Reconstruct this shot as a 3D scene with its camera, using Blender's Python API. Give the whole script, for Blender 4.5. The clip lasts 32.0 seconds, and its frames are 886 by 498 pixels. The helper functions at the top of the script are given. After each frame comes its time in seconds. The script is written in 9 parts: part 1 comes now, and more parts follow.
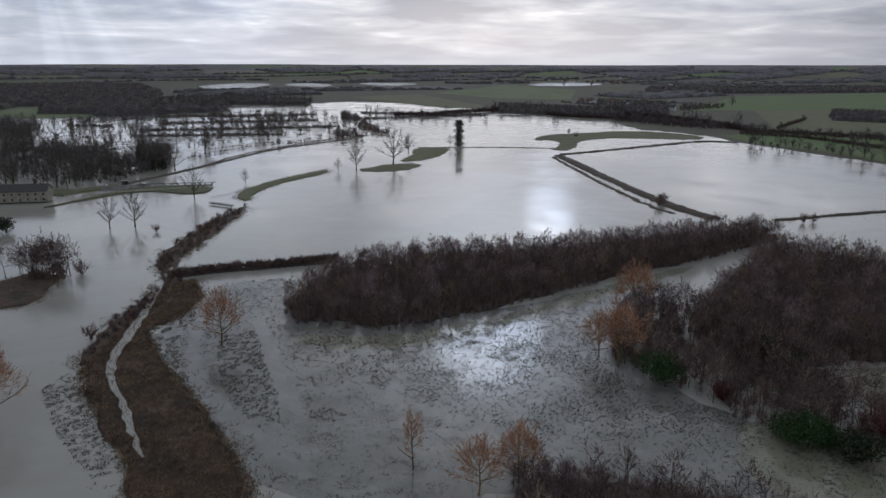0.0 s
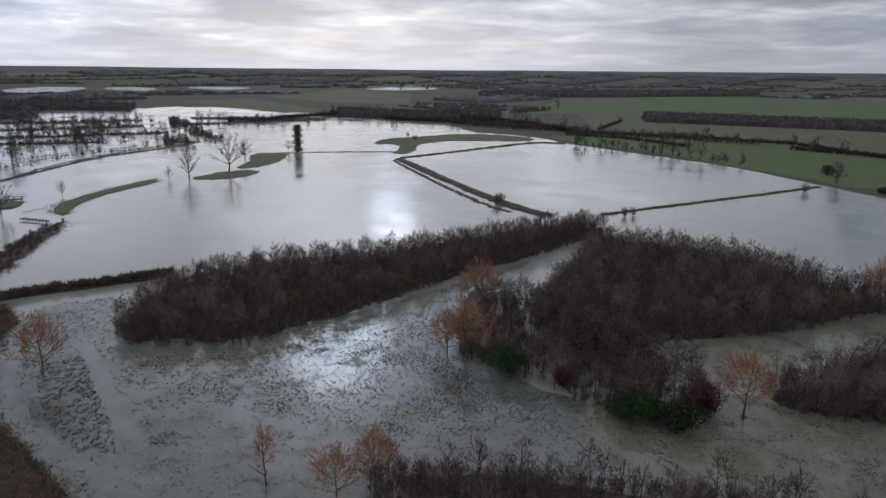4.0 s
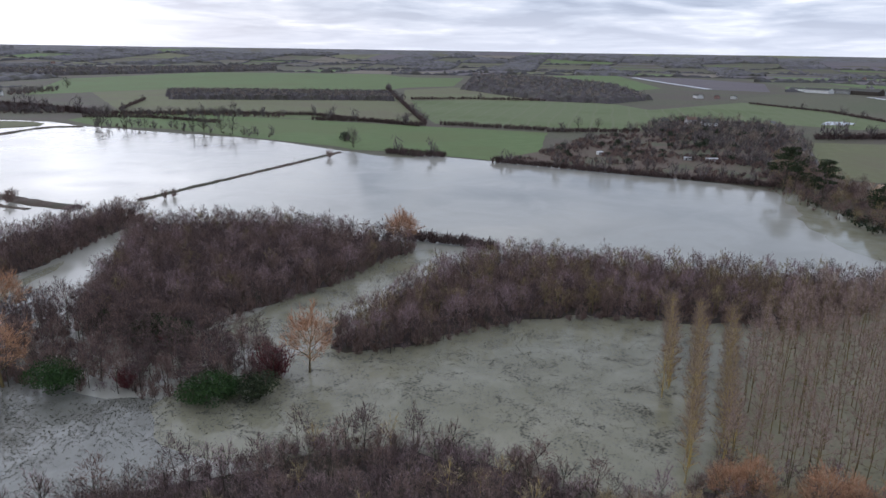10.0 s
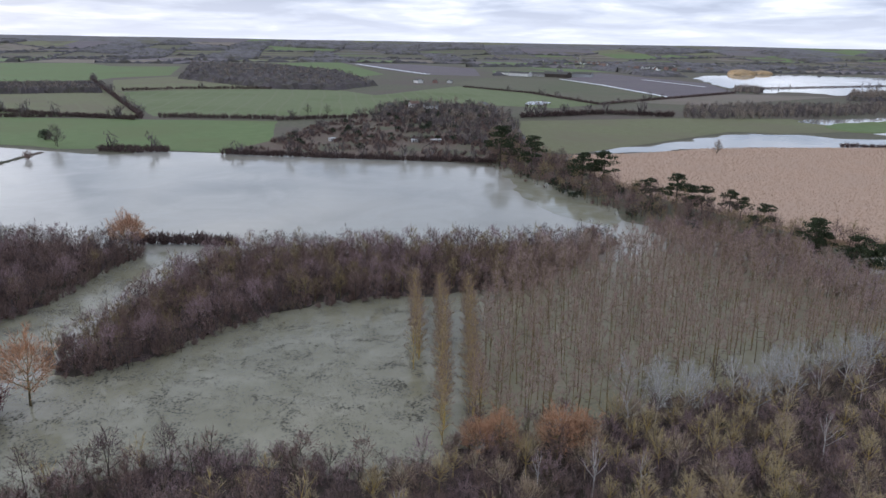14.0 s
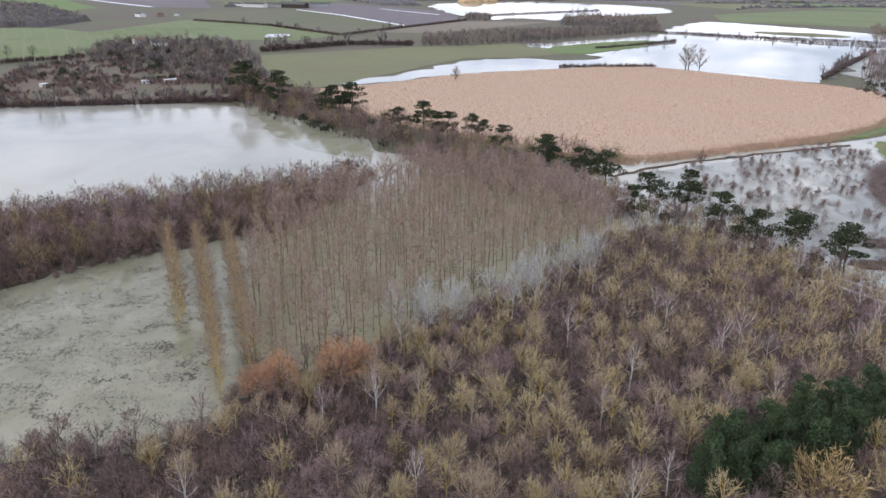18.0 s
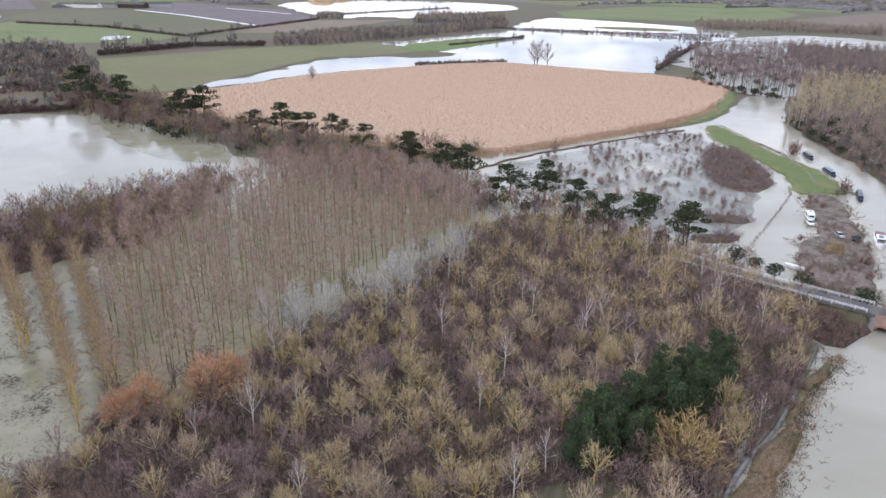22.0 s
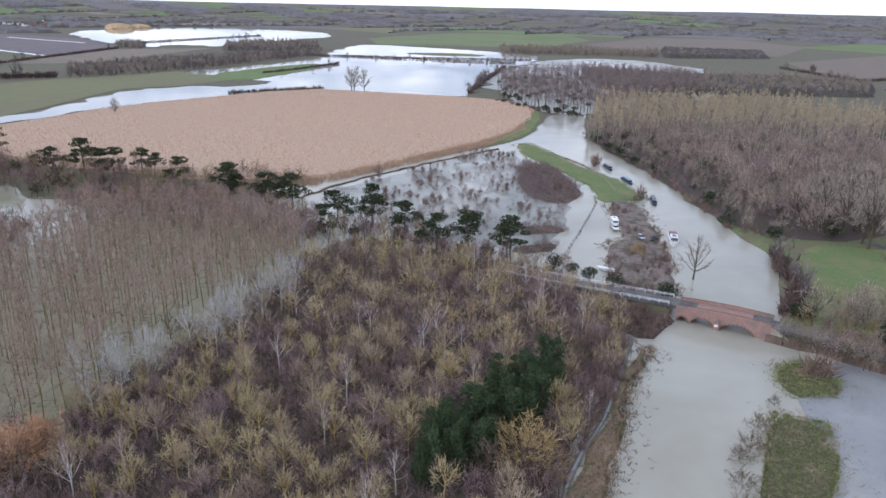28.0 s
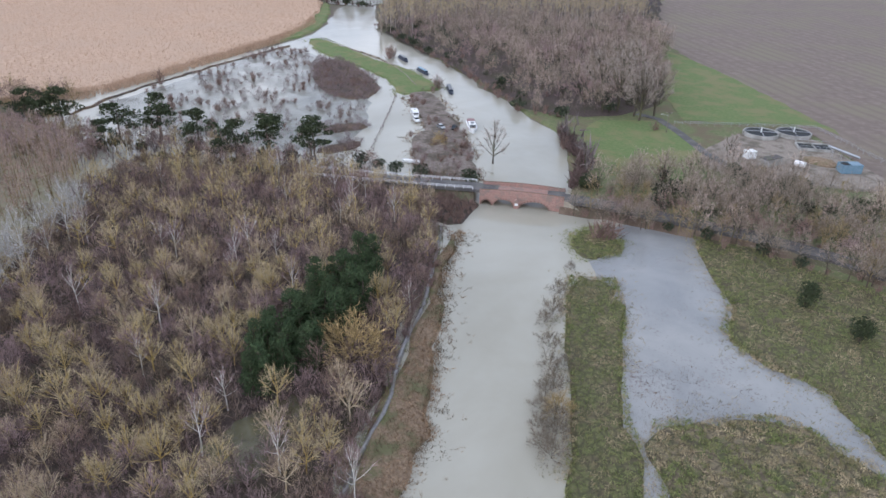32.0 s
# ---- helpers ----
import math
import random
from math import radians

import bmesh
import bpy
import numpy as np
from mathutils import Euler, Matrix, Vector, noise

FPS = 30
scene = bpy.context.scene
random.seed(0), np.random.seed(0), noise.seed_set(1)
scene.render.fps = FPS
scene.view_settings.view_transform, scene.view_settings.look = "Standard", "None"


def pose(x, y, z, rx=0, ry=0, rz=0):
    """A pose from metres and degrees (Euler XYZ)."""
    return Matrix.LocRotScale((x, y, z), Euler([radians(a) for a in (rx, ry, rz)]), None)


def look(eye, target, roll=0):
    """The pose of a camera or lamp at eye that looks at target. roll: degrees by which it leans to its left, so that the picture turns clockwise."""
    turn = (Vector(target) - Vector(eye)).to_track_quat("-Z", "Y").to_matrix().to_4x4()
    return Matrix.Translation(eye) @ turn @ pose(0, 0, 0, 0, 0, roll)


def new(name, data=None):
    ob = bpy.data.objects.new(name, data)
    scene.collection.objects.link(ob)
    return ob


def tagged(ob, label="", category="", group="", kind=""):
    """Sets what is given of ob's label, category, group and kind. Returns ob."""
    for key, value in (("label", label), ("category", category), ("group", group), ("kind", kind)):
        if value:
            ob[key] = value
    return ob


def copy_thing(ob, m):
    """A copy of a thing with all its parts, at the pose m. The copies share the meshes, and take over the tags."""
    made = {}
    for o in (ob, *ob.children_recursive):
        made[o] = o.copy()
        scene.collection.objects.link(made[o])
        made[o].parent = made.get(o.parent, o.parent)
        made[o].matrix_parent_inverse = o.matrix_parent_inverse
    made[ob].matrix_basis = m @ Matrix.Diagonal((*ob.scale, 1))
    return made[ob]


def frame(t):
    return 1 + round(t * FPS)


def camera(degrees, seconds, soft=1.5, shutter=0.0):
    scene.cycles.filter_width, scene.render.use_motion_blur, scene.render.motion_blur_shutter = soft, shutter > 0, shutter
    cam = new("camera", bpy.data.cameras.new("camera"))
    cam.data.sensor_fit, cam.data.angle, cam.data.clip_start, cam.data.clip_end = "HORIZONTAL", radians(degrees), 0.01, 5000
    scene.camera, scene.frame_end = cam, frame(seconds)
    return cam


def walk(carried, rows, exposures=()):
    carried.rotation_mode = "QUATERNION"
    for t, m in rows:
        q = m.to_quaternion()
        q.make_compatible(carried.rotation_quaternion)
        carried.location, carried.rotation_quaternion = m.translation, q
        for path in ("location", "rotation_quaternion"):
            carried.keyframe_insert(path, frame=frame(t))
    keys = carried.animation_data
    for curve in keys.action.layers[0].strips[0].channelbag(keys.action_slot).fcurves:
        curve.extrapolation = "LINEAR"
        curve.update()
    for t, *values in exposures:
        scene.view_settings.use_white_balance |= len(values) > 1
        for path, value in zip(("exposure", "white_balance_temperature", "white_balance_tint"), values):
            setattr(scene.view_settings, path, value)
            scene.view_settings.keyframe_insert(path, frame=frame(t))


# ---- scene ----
EXPO = ((0,-1.1,6050,13),(3,-1.05,6050,13),(6,-0.9,6020,14),(8,-0.52,6020,14),(10,-0.02,6000,15),(14,0.12,6000,15),(17,0.42,6050,16),(18,0.78,6330,16),(22,0.88,6330,17),(25,0.75,6100,17),(29,0.57,5930,16),(31,0.55,5980,16),(32,0.75,6050,15))
cam = camera(64.23, 32.0, soft=1.5)
# seconds, then place in metres and turn in degrees
PATH = [
    (0.0, 0, 0, 80, 75.34, -0.06, 0.01),
    (0.5, 0, 0, 80, 75.36, -0.13, -0.67),
    (1.0, 0, 0, 80, 75.40, -0.14, -1.57),
    (1.5, 0, 0, 80, 75.48, -0.22, -3.06),
    (2.0, 0, 0, 80, 75.53, -0.25, -4.45),
    (2.5, 0, 0, 80, 75.56, -0.32, -5.62),
    (3.0, 0, 0, 80, 75.60, -0.38, -7.35),
    (3.5, 0, 0, 80, 75.67, -0.43, -10.06),
    (5.5, 0, 0, 80, 75.82, -0.63, -20.54),
    (6.0, 0, 0, 80, 75.85, -0.62, -23.32),
    (6.5, 0, 0, 80, 75.86, -0.66, -26.32),
    (7.0, 0, 0, 80, 75.91, -0.71, -29.77),
    (7.5, 0, 0, 80, 75.94, -0.68, -33.13),
    (8.0, 0, 0, 80, 74.67, -0.64, -35.04),
    (8.5, 0, 0, 80, 74.23, -0.70, -37.70),
    (9.0, 0, 0, 80, 74.14, -0.66, -39.74),
    (9.5, 0, 0, 80, 74.21, -0.75, -44.25),
    (10.0, 0, 0, 80, 74.29, -0.83, -49.30),
    (10.5, 0, 0, 80, 74.20, -0.84, -51.80),
    (11.0, 0, 0, 80, 74.12, -0.91, -54.97),
    (11.5, 0, 0, 80, 74.00, -0.86, -57.02),
    (12.0, 0, 0, 80, 73.89, -0.87, -59.42),
    (12.5, 0, 0, 80, 73.85, -0.91, -62.35),
    (13.0, 0, 0, 80, 73.76, -0.91, -65.01),
    (13.5, 0, 0, 80, 73.68, -0.92, -67.75),
    (14.0, 0, 0, 80, 73.62, -0.92, -70.74),
    (14.5, 0, 0, 80, 73.56, -0.92, -73.71),
    (16.5, 0, 0, 80, 73.28, -0.98, -84.39),
    (17.0, 0, 0, 80, 73.21, -0.95, -87.09),
    (17.5, 0, 0, 80, 70.76, -0.93, -89.27),
    (18.0, 0, 0, 80, 68.72, -0.85, -90.97),
    (18.5, 0, 0, 80, 68.69, -0.83, -92.70),
    (19.0, 0, 0, 80, 68.72, -0.89, -94.46),
    (19.5, 0, 0, 80, 68.75, -0.91, -95.95),
    (20.0, 0, 0, 80, 68.77, -0.98, -97.74),
    (20.5, 0, 0, 80, 68.82, -0.99, -100.07),
    (21.0, 0, 0, 80, 68.78, -0.98, -101.25),
    (21.5, 0, 0, 80, 68.76, -0.96, -101.96),
    (22.0, 0, 0, 80, 68.77, -0.88, -102.30),
    (22.5, 0, 0, 80, 69.86, -0.81, -102.15),
    (23.0, 0, 0, 80, 70.73, -0.70, -102.23),
    (23.5, 0, 0, 80, 70.71, -0.68, -102.77),
    (24.0, 0, 0, 80, 70.71, -0.73, -103.70),
    (24.5, 0, 0, 80, 70.73, -0.77, -104.92),
    (25.0, 0, 0, 80, 70.79, -0.86, -106.52),
    (25.5, 0, 0, 80, 70.83, -0.91, -108.33),
    (27.5, 0, 0, 80, 71.00, -1.08, -115.20),
    (28.0, 0, 0, 80, 71.02, -1.15, -116.70),
    (28.5, 0, 0, 80, 71.10, -1.21, -119.09),
    (29.0, 0, 0, 80, 71.24, -1.32, -123.18),
    (29.5, 0, 0, 80, 71.38, -1.36, -127.33),
    (30.0, 0, 0, 80, 71.39, -1.38, -130.26),
    (30.5, 0, 0, 80, 71.33, -1.34, -132.53),
    (31.0, 0, 0, 80, 69.47, -1.25, -132.98),
    (31.5, 0, 0, 80, 64.24, -1.24, -133.18),
    (32.0, 0, 0, 80, 63.18, -1.21, -133.23),
]
walk(cam, [(t, pose(*p)) for t, *p in PATH], exposures=EXPO)

# ---- world and sun ----
SUN_AZ, SUN_EL = 5.0, 20.5          # degrees clockwise from +Y, and above the horizon


def nd(tree, kind, **vals):
    n = tree.nodes.new(kind)
    for k, v in vals.items():
        if k in n.inputs:
            n.inputs[k].default_value = v
    return n


def make_world():
    w = bpy.data.worlds.new("winter_sky")
    scene.world = w
    w.use_nodes = True
    tr = w.node_tree
    tr.nodes.clear()
    L = tr.links.new
    sky = tr.nodes.new("ShaderNodeTexSky")
    sky.sky_type, sky.sun_disc = "NISHITA", False
    sky.sun_elevation, sky.sun_rotation = radians(SUN_EL), radians(SUN_AZ)
    sky.air_density, sky.dust_density = 1.2, 2.5
    co = tr.nodes.new("ShaderNodeTexCoord")
    sep = tr.nodes.new("ShaderNodeSeparateXYZ")
    L(co.outputs["Generated"], sep.inputs[0])
    zc = tr.nodes.new("ShaderNodeMath"); zc.operation = "MAXIMUM"; zc.inputs[1].default_value = 0.0
    L(sep.outputs["Z"], zc.inputs[0])
    za = tr.nodes.new("ShaderNodeMath"); za.operation = "ADD"; za.inputs[1].default_value = 0.10
    L(zc.outputs[0], za.inputs[0])
    dx = tr.nodes.new("ShaderNodeMath"); dx.operation = "DIVIDE"
    dy = tr.nodes.new("ShaderNodeMath"); dy.operation = "DIVIDE"
    L(sep.outputs["X"], dx.inputs[0]); L(za.outputs[0], dx.inputs[1])
    L(sep.outputs["Y"], dy.inputs[0]); L(za.outputs[0], dy.inputs[1])
    cv = tr.nodes.new("ShaderNodeCombineXYZ")
    L(dx.outputs[0], cv.inputs[0]); L(dy.outputs[0], cv.inputs[1])
    # two layers of cloud: broad banks and ragged streaks
    n1 = nd(tr, "ShaderNodeTexNoise", Scale=0.95, Detail=7.0, Roughness=0.50, Distortion=0.5)
    L(cv.outputs[0], n1.inputs["Vector"])
    n2 = nd(tr, "ShaderNodeTexNoise", Scale=2.1, Detail=6.0, Roughness=0.6, Distortion=0.3)
    L(cv.outputs[0], n2.inputs["Vector"])
    add = tr.nodes.new("ShaderNodeMath"); add.operation = "MULTIPLY_ADD"
    add.inputs[1].default_value = 0.35
    L(n2.outputs["Fac"], add.inputs[0]); L(n1.outputs["Fac"], add.inputs[2])
    ramp = tr.nodes.new("ShaderNodeValToRGB")
    e = ramp.color_ramp.elements
    e[0].position, e[0].color = 0.54, (0.40, 0.48, 0.62, 1)
    e[1].position, e[1].color = 0.90, (1.60, 1.63, 1.66, 1)
    m = e.new(0.65); m.color = (0.62, 0.71, 0.84, 1)
    m = e.new(0.76); m.color = (0.92, 0.98, 1.06, 1)
    L(add.outputs[0], ramp.inputs[0])
    # thin pale veil low down
    veil = tr.nodes.new("ShaderNodeMapRange")
    veil.inputs["From Min"].default_value, veil.inputs["From Max"].default_value = 0.0, 0.09
    veil.inputs["To Min"].default_value, veil.inputs["To Max"].default_value = 0.80, 0.0
    L(zc.outputs[0], veil.inputs["Value"])
    vm = tr.nodes.new("ShaderNodeMixRGB")
    vm.inputs[2].default_value = (1.03, 1.07, 1.13, 1)
    L(veil.outputs[0], vm.inputs[0]); L(ramp.outputs[0], vm.inputs[1])
    # the glow of the veiled sun through the cloud
    sd = Vector((math.sin(radians(SUN_AZ)) * math.cos(radians(SUN_EL)), math.cos(radians(SUN_AZ)) * math.cos(radians(SUN_EL)), math.sin(radians(SUN_EL))))
    dot = tr.nodes.new("ShaderNodeVectorMath"); dot.operation = "DOT_PRODUCT"
    dot.inputs[1].default_value = sd
    L(co.outputs["Generated"], dot.inputs[0])
    gl = tr.nodes.new("ShaderNodeMapRange")
    gl.inputs["From Min"].default_value, gl.inputs["From Max"].default_value = 0.80, 1.0
    gl.inputs["To Min"].default_value, gl.inputs["To Max"].default_value = 1.0, 1.8
    gl.interpolation_type = "SMOOTHERSTEP"
    L(dot.outputs["Value"], gl.inputs["Value"])
    g2 = tr.nodes.new("ShaderNodeMapRange")
    g2.inputs["From Min"].default_value, g2.inputs["From Max"].default_value = 0.965, 1.0
    g2.inputs["To Min"].default_value, g2.inputs["To Max"].default_value = 1.0, 2.0
    g2.interpolation_type = "SMOOTHERSTEP"
    L(dot.outputs["Value"], g2.inputs["Value"])
    gg = tr.nodes.new("ShaderNodeMath"); gg.operation = "MULTIPLY"
    L(gl.outputs[0], gg.inputs[0]); L(g2.outputs[0], gg.inputs[1])
    # the sun's own bright core, and the thin cloud just under it
    last = gg.outputs[0]
    for az, el, edge, peak in ((SUN_AZ - 1, SUN_EL + 1.5, 5.5, 3.2), (8.8, 11.6, 2.6, 1.9), (-31.0, 2.0, 24.0, 0.55)):
        v = (math.sin(radians(az)) * math.cos(radians(el)), math.cos(radians(az)) * math.cos(radians(el)), math.sin(radians(el)))
        dn = tr.nodes.new("ShaderNodeVectorMath"); dn.operation = "DOT_PRODUCT"
        dn.inputs[1].default_value = v
        L(co.outputs["Generated"], dn.inputs[0])
        mr = tr.nodes.new("ShaderNodeMapRange"); mr.interpolation_type = "SMOOTHERSTEP"
        mr.inputs["From Min"].default_value, mr.inputs["From Max"].default_value = math.cos(radians(edge)), 1.0
        mr.inputs["To Min"].default_value, mr.inputs["To Max"].default_value = 1.0, 1.0 + peak
        L(dn.outputs["Value"], mr.inputs["Value"])
        mu = tr.nodes.new("ShaderNodeMath"); mu.operation = "MULTIPLY"
        L(last, mu.inputs[0]); L(mr.outputs[0], mu.inputs[1])
        last = mu.outputs[0]
    # slanting shafts of sunlight under the broken cloud
    def op(kind, a, b=None, c=None):
        n = tr.nodes.new("ShaderNodeMath"); n.operation = kind
        for i, x in enumerate((a, b, c)):
            if isinstance(x, (int, float)):
                n.inputs[i].default_value = x
            elif x is not None:
                L(x, n.inputs[i])
        return n.outputs[0]
    da = op("SUBTRACT", op("ARCTAN2", sep.outputs["X"], sep.outputs["Y"]), -0.50)
    th = op("ARCTAN2", da, op("SUBTRACT", 0.17, sep.outputs["Z"]))
    sn = nd(tr, "ShaderNodeTexNoise", Scale=3.4, Detail=2.0, Roughness=0.5)
    sn.noise_dimensions = "1D"
    L(th, sn.inputs["W"])
    beam = tr.nodes.new("ShaderNodeMapRange"); beam.interpolation_type = "SMOOTHSTEP"
    beam.inputs["From Min"].default_value, beam.inputs["From Max"].default_value = 0.40, 0.72
    L(sn.outputs["Fac"], beam.inputs["Value"])
    near_beam = tr.nodes.new("ShaderNodeMapRange"); near_beam.interpolation_type = "SMOOTHSTEP"
    near_beam.inputs["From Min"].default_value, near_beam.inputs["From Max"].default_value = 0.34, 0.08
    L(op("ABSOLUTE", op("SUBTRACT", da, 0.06)), near_beam.inputs["Value"])
    high = tr.nodes.new("ShaderNodeMapRange")
    high.inputs["From Min"].default_value, high.inputs["From Max"].default_value = 0.17, 0.10
    L(sep.outputs["Z"], high.inputs["Value"])
    shaft = op("MULTIPLY", op("MULTIPLY", beam.outputs[0], near_beam.outputs[0]), high.outputs[0])
    last = op("MULTIPLY", last, op("MULTIPLY_ADD", shaft, 0.20, 1.0))
    gm = tr.nodes.new("ShaderNodeVectorMath"); gm.operation = "SCALE"
    L(vm.outputs[0], gm.inputs[0]); L(last, gm.inputs["Scale"])
    b1 = nd(tr, "ShaderNodeBackground", Strength=0.10)
    L(sky.outputs[0], b1.inputs["Color"])
    b2 = nd(tr, "ShaderNodeBackground", Strength=0.92)
    L(gm.outputs[0], b2.inputs["Color"])
    mx = tr.nodes.new("ShaderNodeMixShader"); mx.inputs[0].default_value = 0.88
    L(b1.outputs[0], mx.inputs[1]); L(b2.outputs[0], mx.inputs[2])
    out = tr.nodes.new("ShaderNodeOutputWorld")
    L(mx.outputs[0], out.inputs[0])
    lamp = bpy.data.lights.new("sun", "SUN")
    lamp.energy, lamp.angle, lamp.color = 0.5, radians(75), (1.0, 0.95, 0.88)
    ob = new("sun", lamp)
    ob.matrix_world = look((0, 0, 0), -sd * 10)
    ob.location = sd * 500


make_world()

# ---- materials ----


def mat(name, c1, c2, size=2.0, rough=0.9, bump=0.3, big=None, c3=None, rows=None, metal=0.0, spec=0.3, isl=0.0, rnd=0.0, clump=None):
    """Two colours mixed by fine grain, a third in broad patches; rows: (spacing, degrees, colour); rnd/isl: change of value by object or by island."""
    m = bpy.data.materials.new(name)
    m.use_nodes = True
    tr = m.node_tree
    L = tr.links.new
    bs = tr.nodes["Principled BSDF"]
    bs.inputs["Roughness"].default_value, bs.inputs["Metallic"].default_value = rough, metal
    bs.inputs["Specular IOR Level"].default_value = spec
    geo = tr.nodes.new("ShaderNodeNewGeometry")
    n1 = nd(tr, "ShaderNodeTexNoise", Scale=1.0 / size, Detail=6.0, Roughness=0.65)
    L(geo.outputs["Position"], n1.inputs["Vector"])
    r = tr.nodes.new("ShaderNodeMapRange")
    r.inputs["From Min"].default_value, r.inputs["From Max"].default_value = 0.36, 0.64
    L(n1.outputs["Fac"], r.inputs["Value"])
    mx = tr.nodes.new("ShaderNodeMixRGB")
    mx.inputs[1].default_value, mx.inputs[2].default_value = (*c1, 1), (*c2, 1)
    L(r.outputs[0], mx.inputs[0])
    col = mx.outputs[0]
    if c3:
        n2 = nd(tr, "ShaderNodeTexNoise", Scale=1.0 / (big or size * 12), Detail=4.0, Roughness=0.6)
        L(geo.outputs["Position"], n2.inputs["Vector"])
        r2 = tr.nodes.new("ShaderNodeMapRange")
        r2.inputs["From Min"].default_value, r2.inputs["From Max"].default_value = 0.46, 0.62
        L(n2.outputs["Fac"], r2.inputs["Value"])
        m2 = tr.nodes.new("ShaderNodeMixRGB")
        m2.inputs[2].default_value = (*c3, 1)
        L(r2.outputs[0], m2.inputs[0]); L(col, m2.inputs[1])
        col = m2.outputs[0]
    if clump:                               # tussocks with a darker colour in the gaps: (size, gap colour)
        vo = tr.nodes.new("ShaderNodeTexVoronoi")
        vo.feature = "DISTANCE_TO_EDGE"
        vo.inputs["Scale"].default_value = 1.0 / clump[0]
        ws = tr.nodes.new("ShaderNodeVectorMath"); ws.operation = "ADD"
        nv = nd(tr, "ShaderNodeTexNoise", Scale=0.9, Detail=6.0, Roughness=0.75)
        L(geo.outputs["Position"], nv.inputs["Vector"])
        L(geo.outputs["Position"], ws.inputs[0]); L(nv.outputs["Color"], ws.inputs[1])
        L(ws.outputs[0], vo.inputs["Vector"])
        rc = tr.nodes.new("ShaderNodeMapRange")
        rc.inputs["From Min"].default_value, rc.inputs["From Max"].default_value = 0.02, 0.20
        rc.inputs["To Min"].default_value, rc.inputs["To Max"].default_value = 0.9, 0.0
        L(vo.outputs["Distance"], rc.inputs["Value"])
        mc = tr.nodes.new("ShaderNodeMixRGB")
        mc.inputs[2].default_value = (*clump[1], 1)
        bk = tr.nodes.new("ShaderNodeMath"); bk.operation = "MULTIPLY_ADD"
        bk.inputs[1].default_value, bk.inputs[2].default_value = 0.55, 0.45
        L(r.outputs[0], bk.inputs[0])
        br = tr.nodes.new("ShaderNodeMath"); br.operation = "MULTIPLY"
        L(rc.outputs[0], br.inputs[0]); L(bk.outputs[0], br.inputs[1])
        L(br.outputs[0], mc.inputs[0]); L(col, mc.inputs[1])
        col = mc.outputs[0]
    if rows:
        mp = tr.nodes.new("ShaderNodeMapping")
        mp.inputs["Rotation"].default_value = (0, 0, radians(rows[1]))
        L(geo.outputs["Position"], mp.inputs["Vector"])
        wv = tr.nodes.new("ShaderNodeTexWave")
        wv.inputs["Scale"].default_value = 0.314 / rows[0]
        wv.inputs["Distortion"].default_value, wv.inputs["Detail"].default_value, wv.inputs["Detail Scale"].default_value = 1.5, 2.0, 0.6
        L(mp.outputs[0], wv.inputs["Vector"])
        rr = tr.nodes.new("ShaderNodeMapRange")
        rr.inputs["From Min"].default_value, rr.inputs["From Max"].default_value = rows[3] if len(rows) > 3 else 0.3, 1.0
        rr.inputs["To Max"].default_value = 0.75
        L(wv.outputs["Fac"], rr.inputs["Value"])
        m3 = tr.nodes.new("ShaderNodeMixRGB")
        m3.inputs[2].default_value = (*rows[2], 1)
        L(rr.outputs[0], m3.inputs[0]); L(col, m3.inputs[1])
        col = m3.outputs[0]
    if isl or rnd:
        src = geo.outputs["Random Per Island"] if isl else tr.nodes.new("ShaderNodeObjectInfo").outputs["Random"]
        k = isl or rnd
        rv = tr.nodes.new("ShaderNodeMapRange")
        rv.inputs["To Min"].default_value, rv.inputs["To Max"].default_value = 1 - k, 1 + k
        L(src, rv.inputs["Value"])
        hs = tr.nodes.new("ShaderNodeHueSaturation")
        L(rv.outputs[0], hs.inputs["Value"]); L(col, hs.inputs["Color"])
        col = hs.outputs[0]
    L(col, bs.inputs["Base Color"])
    if bump:
        bp = nd(tr, "ShaderNodeBump", Strength=bump, Distance=size * 0.15)
        L(n1.outputs["Fac"], bp.inputs["Height"])
        L(bp.outputs[0], bs.inputs["Normal"])
    return m


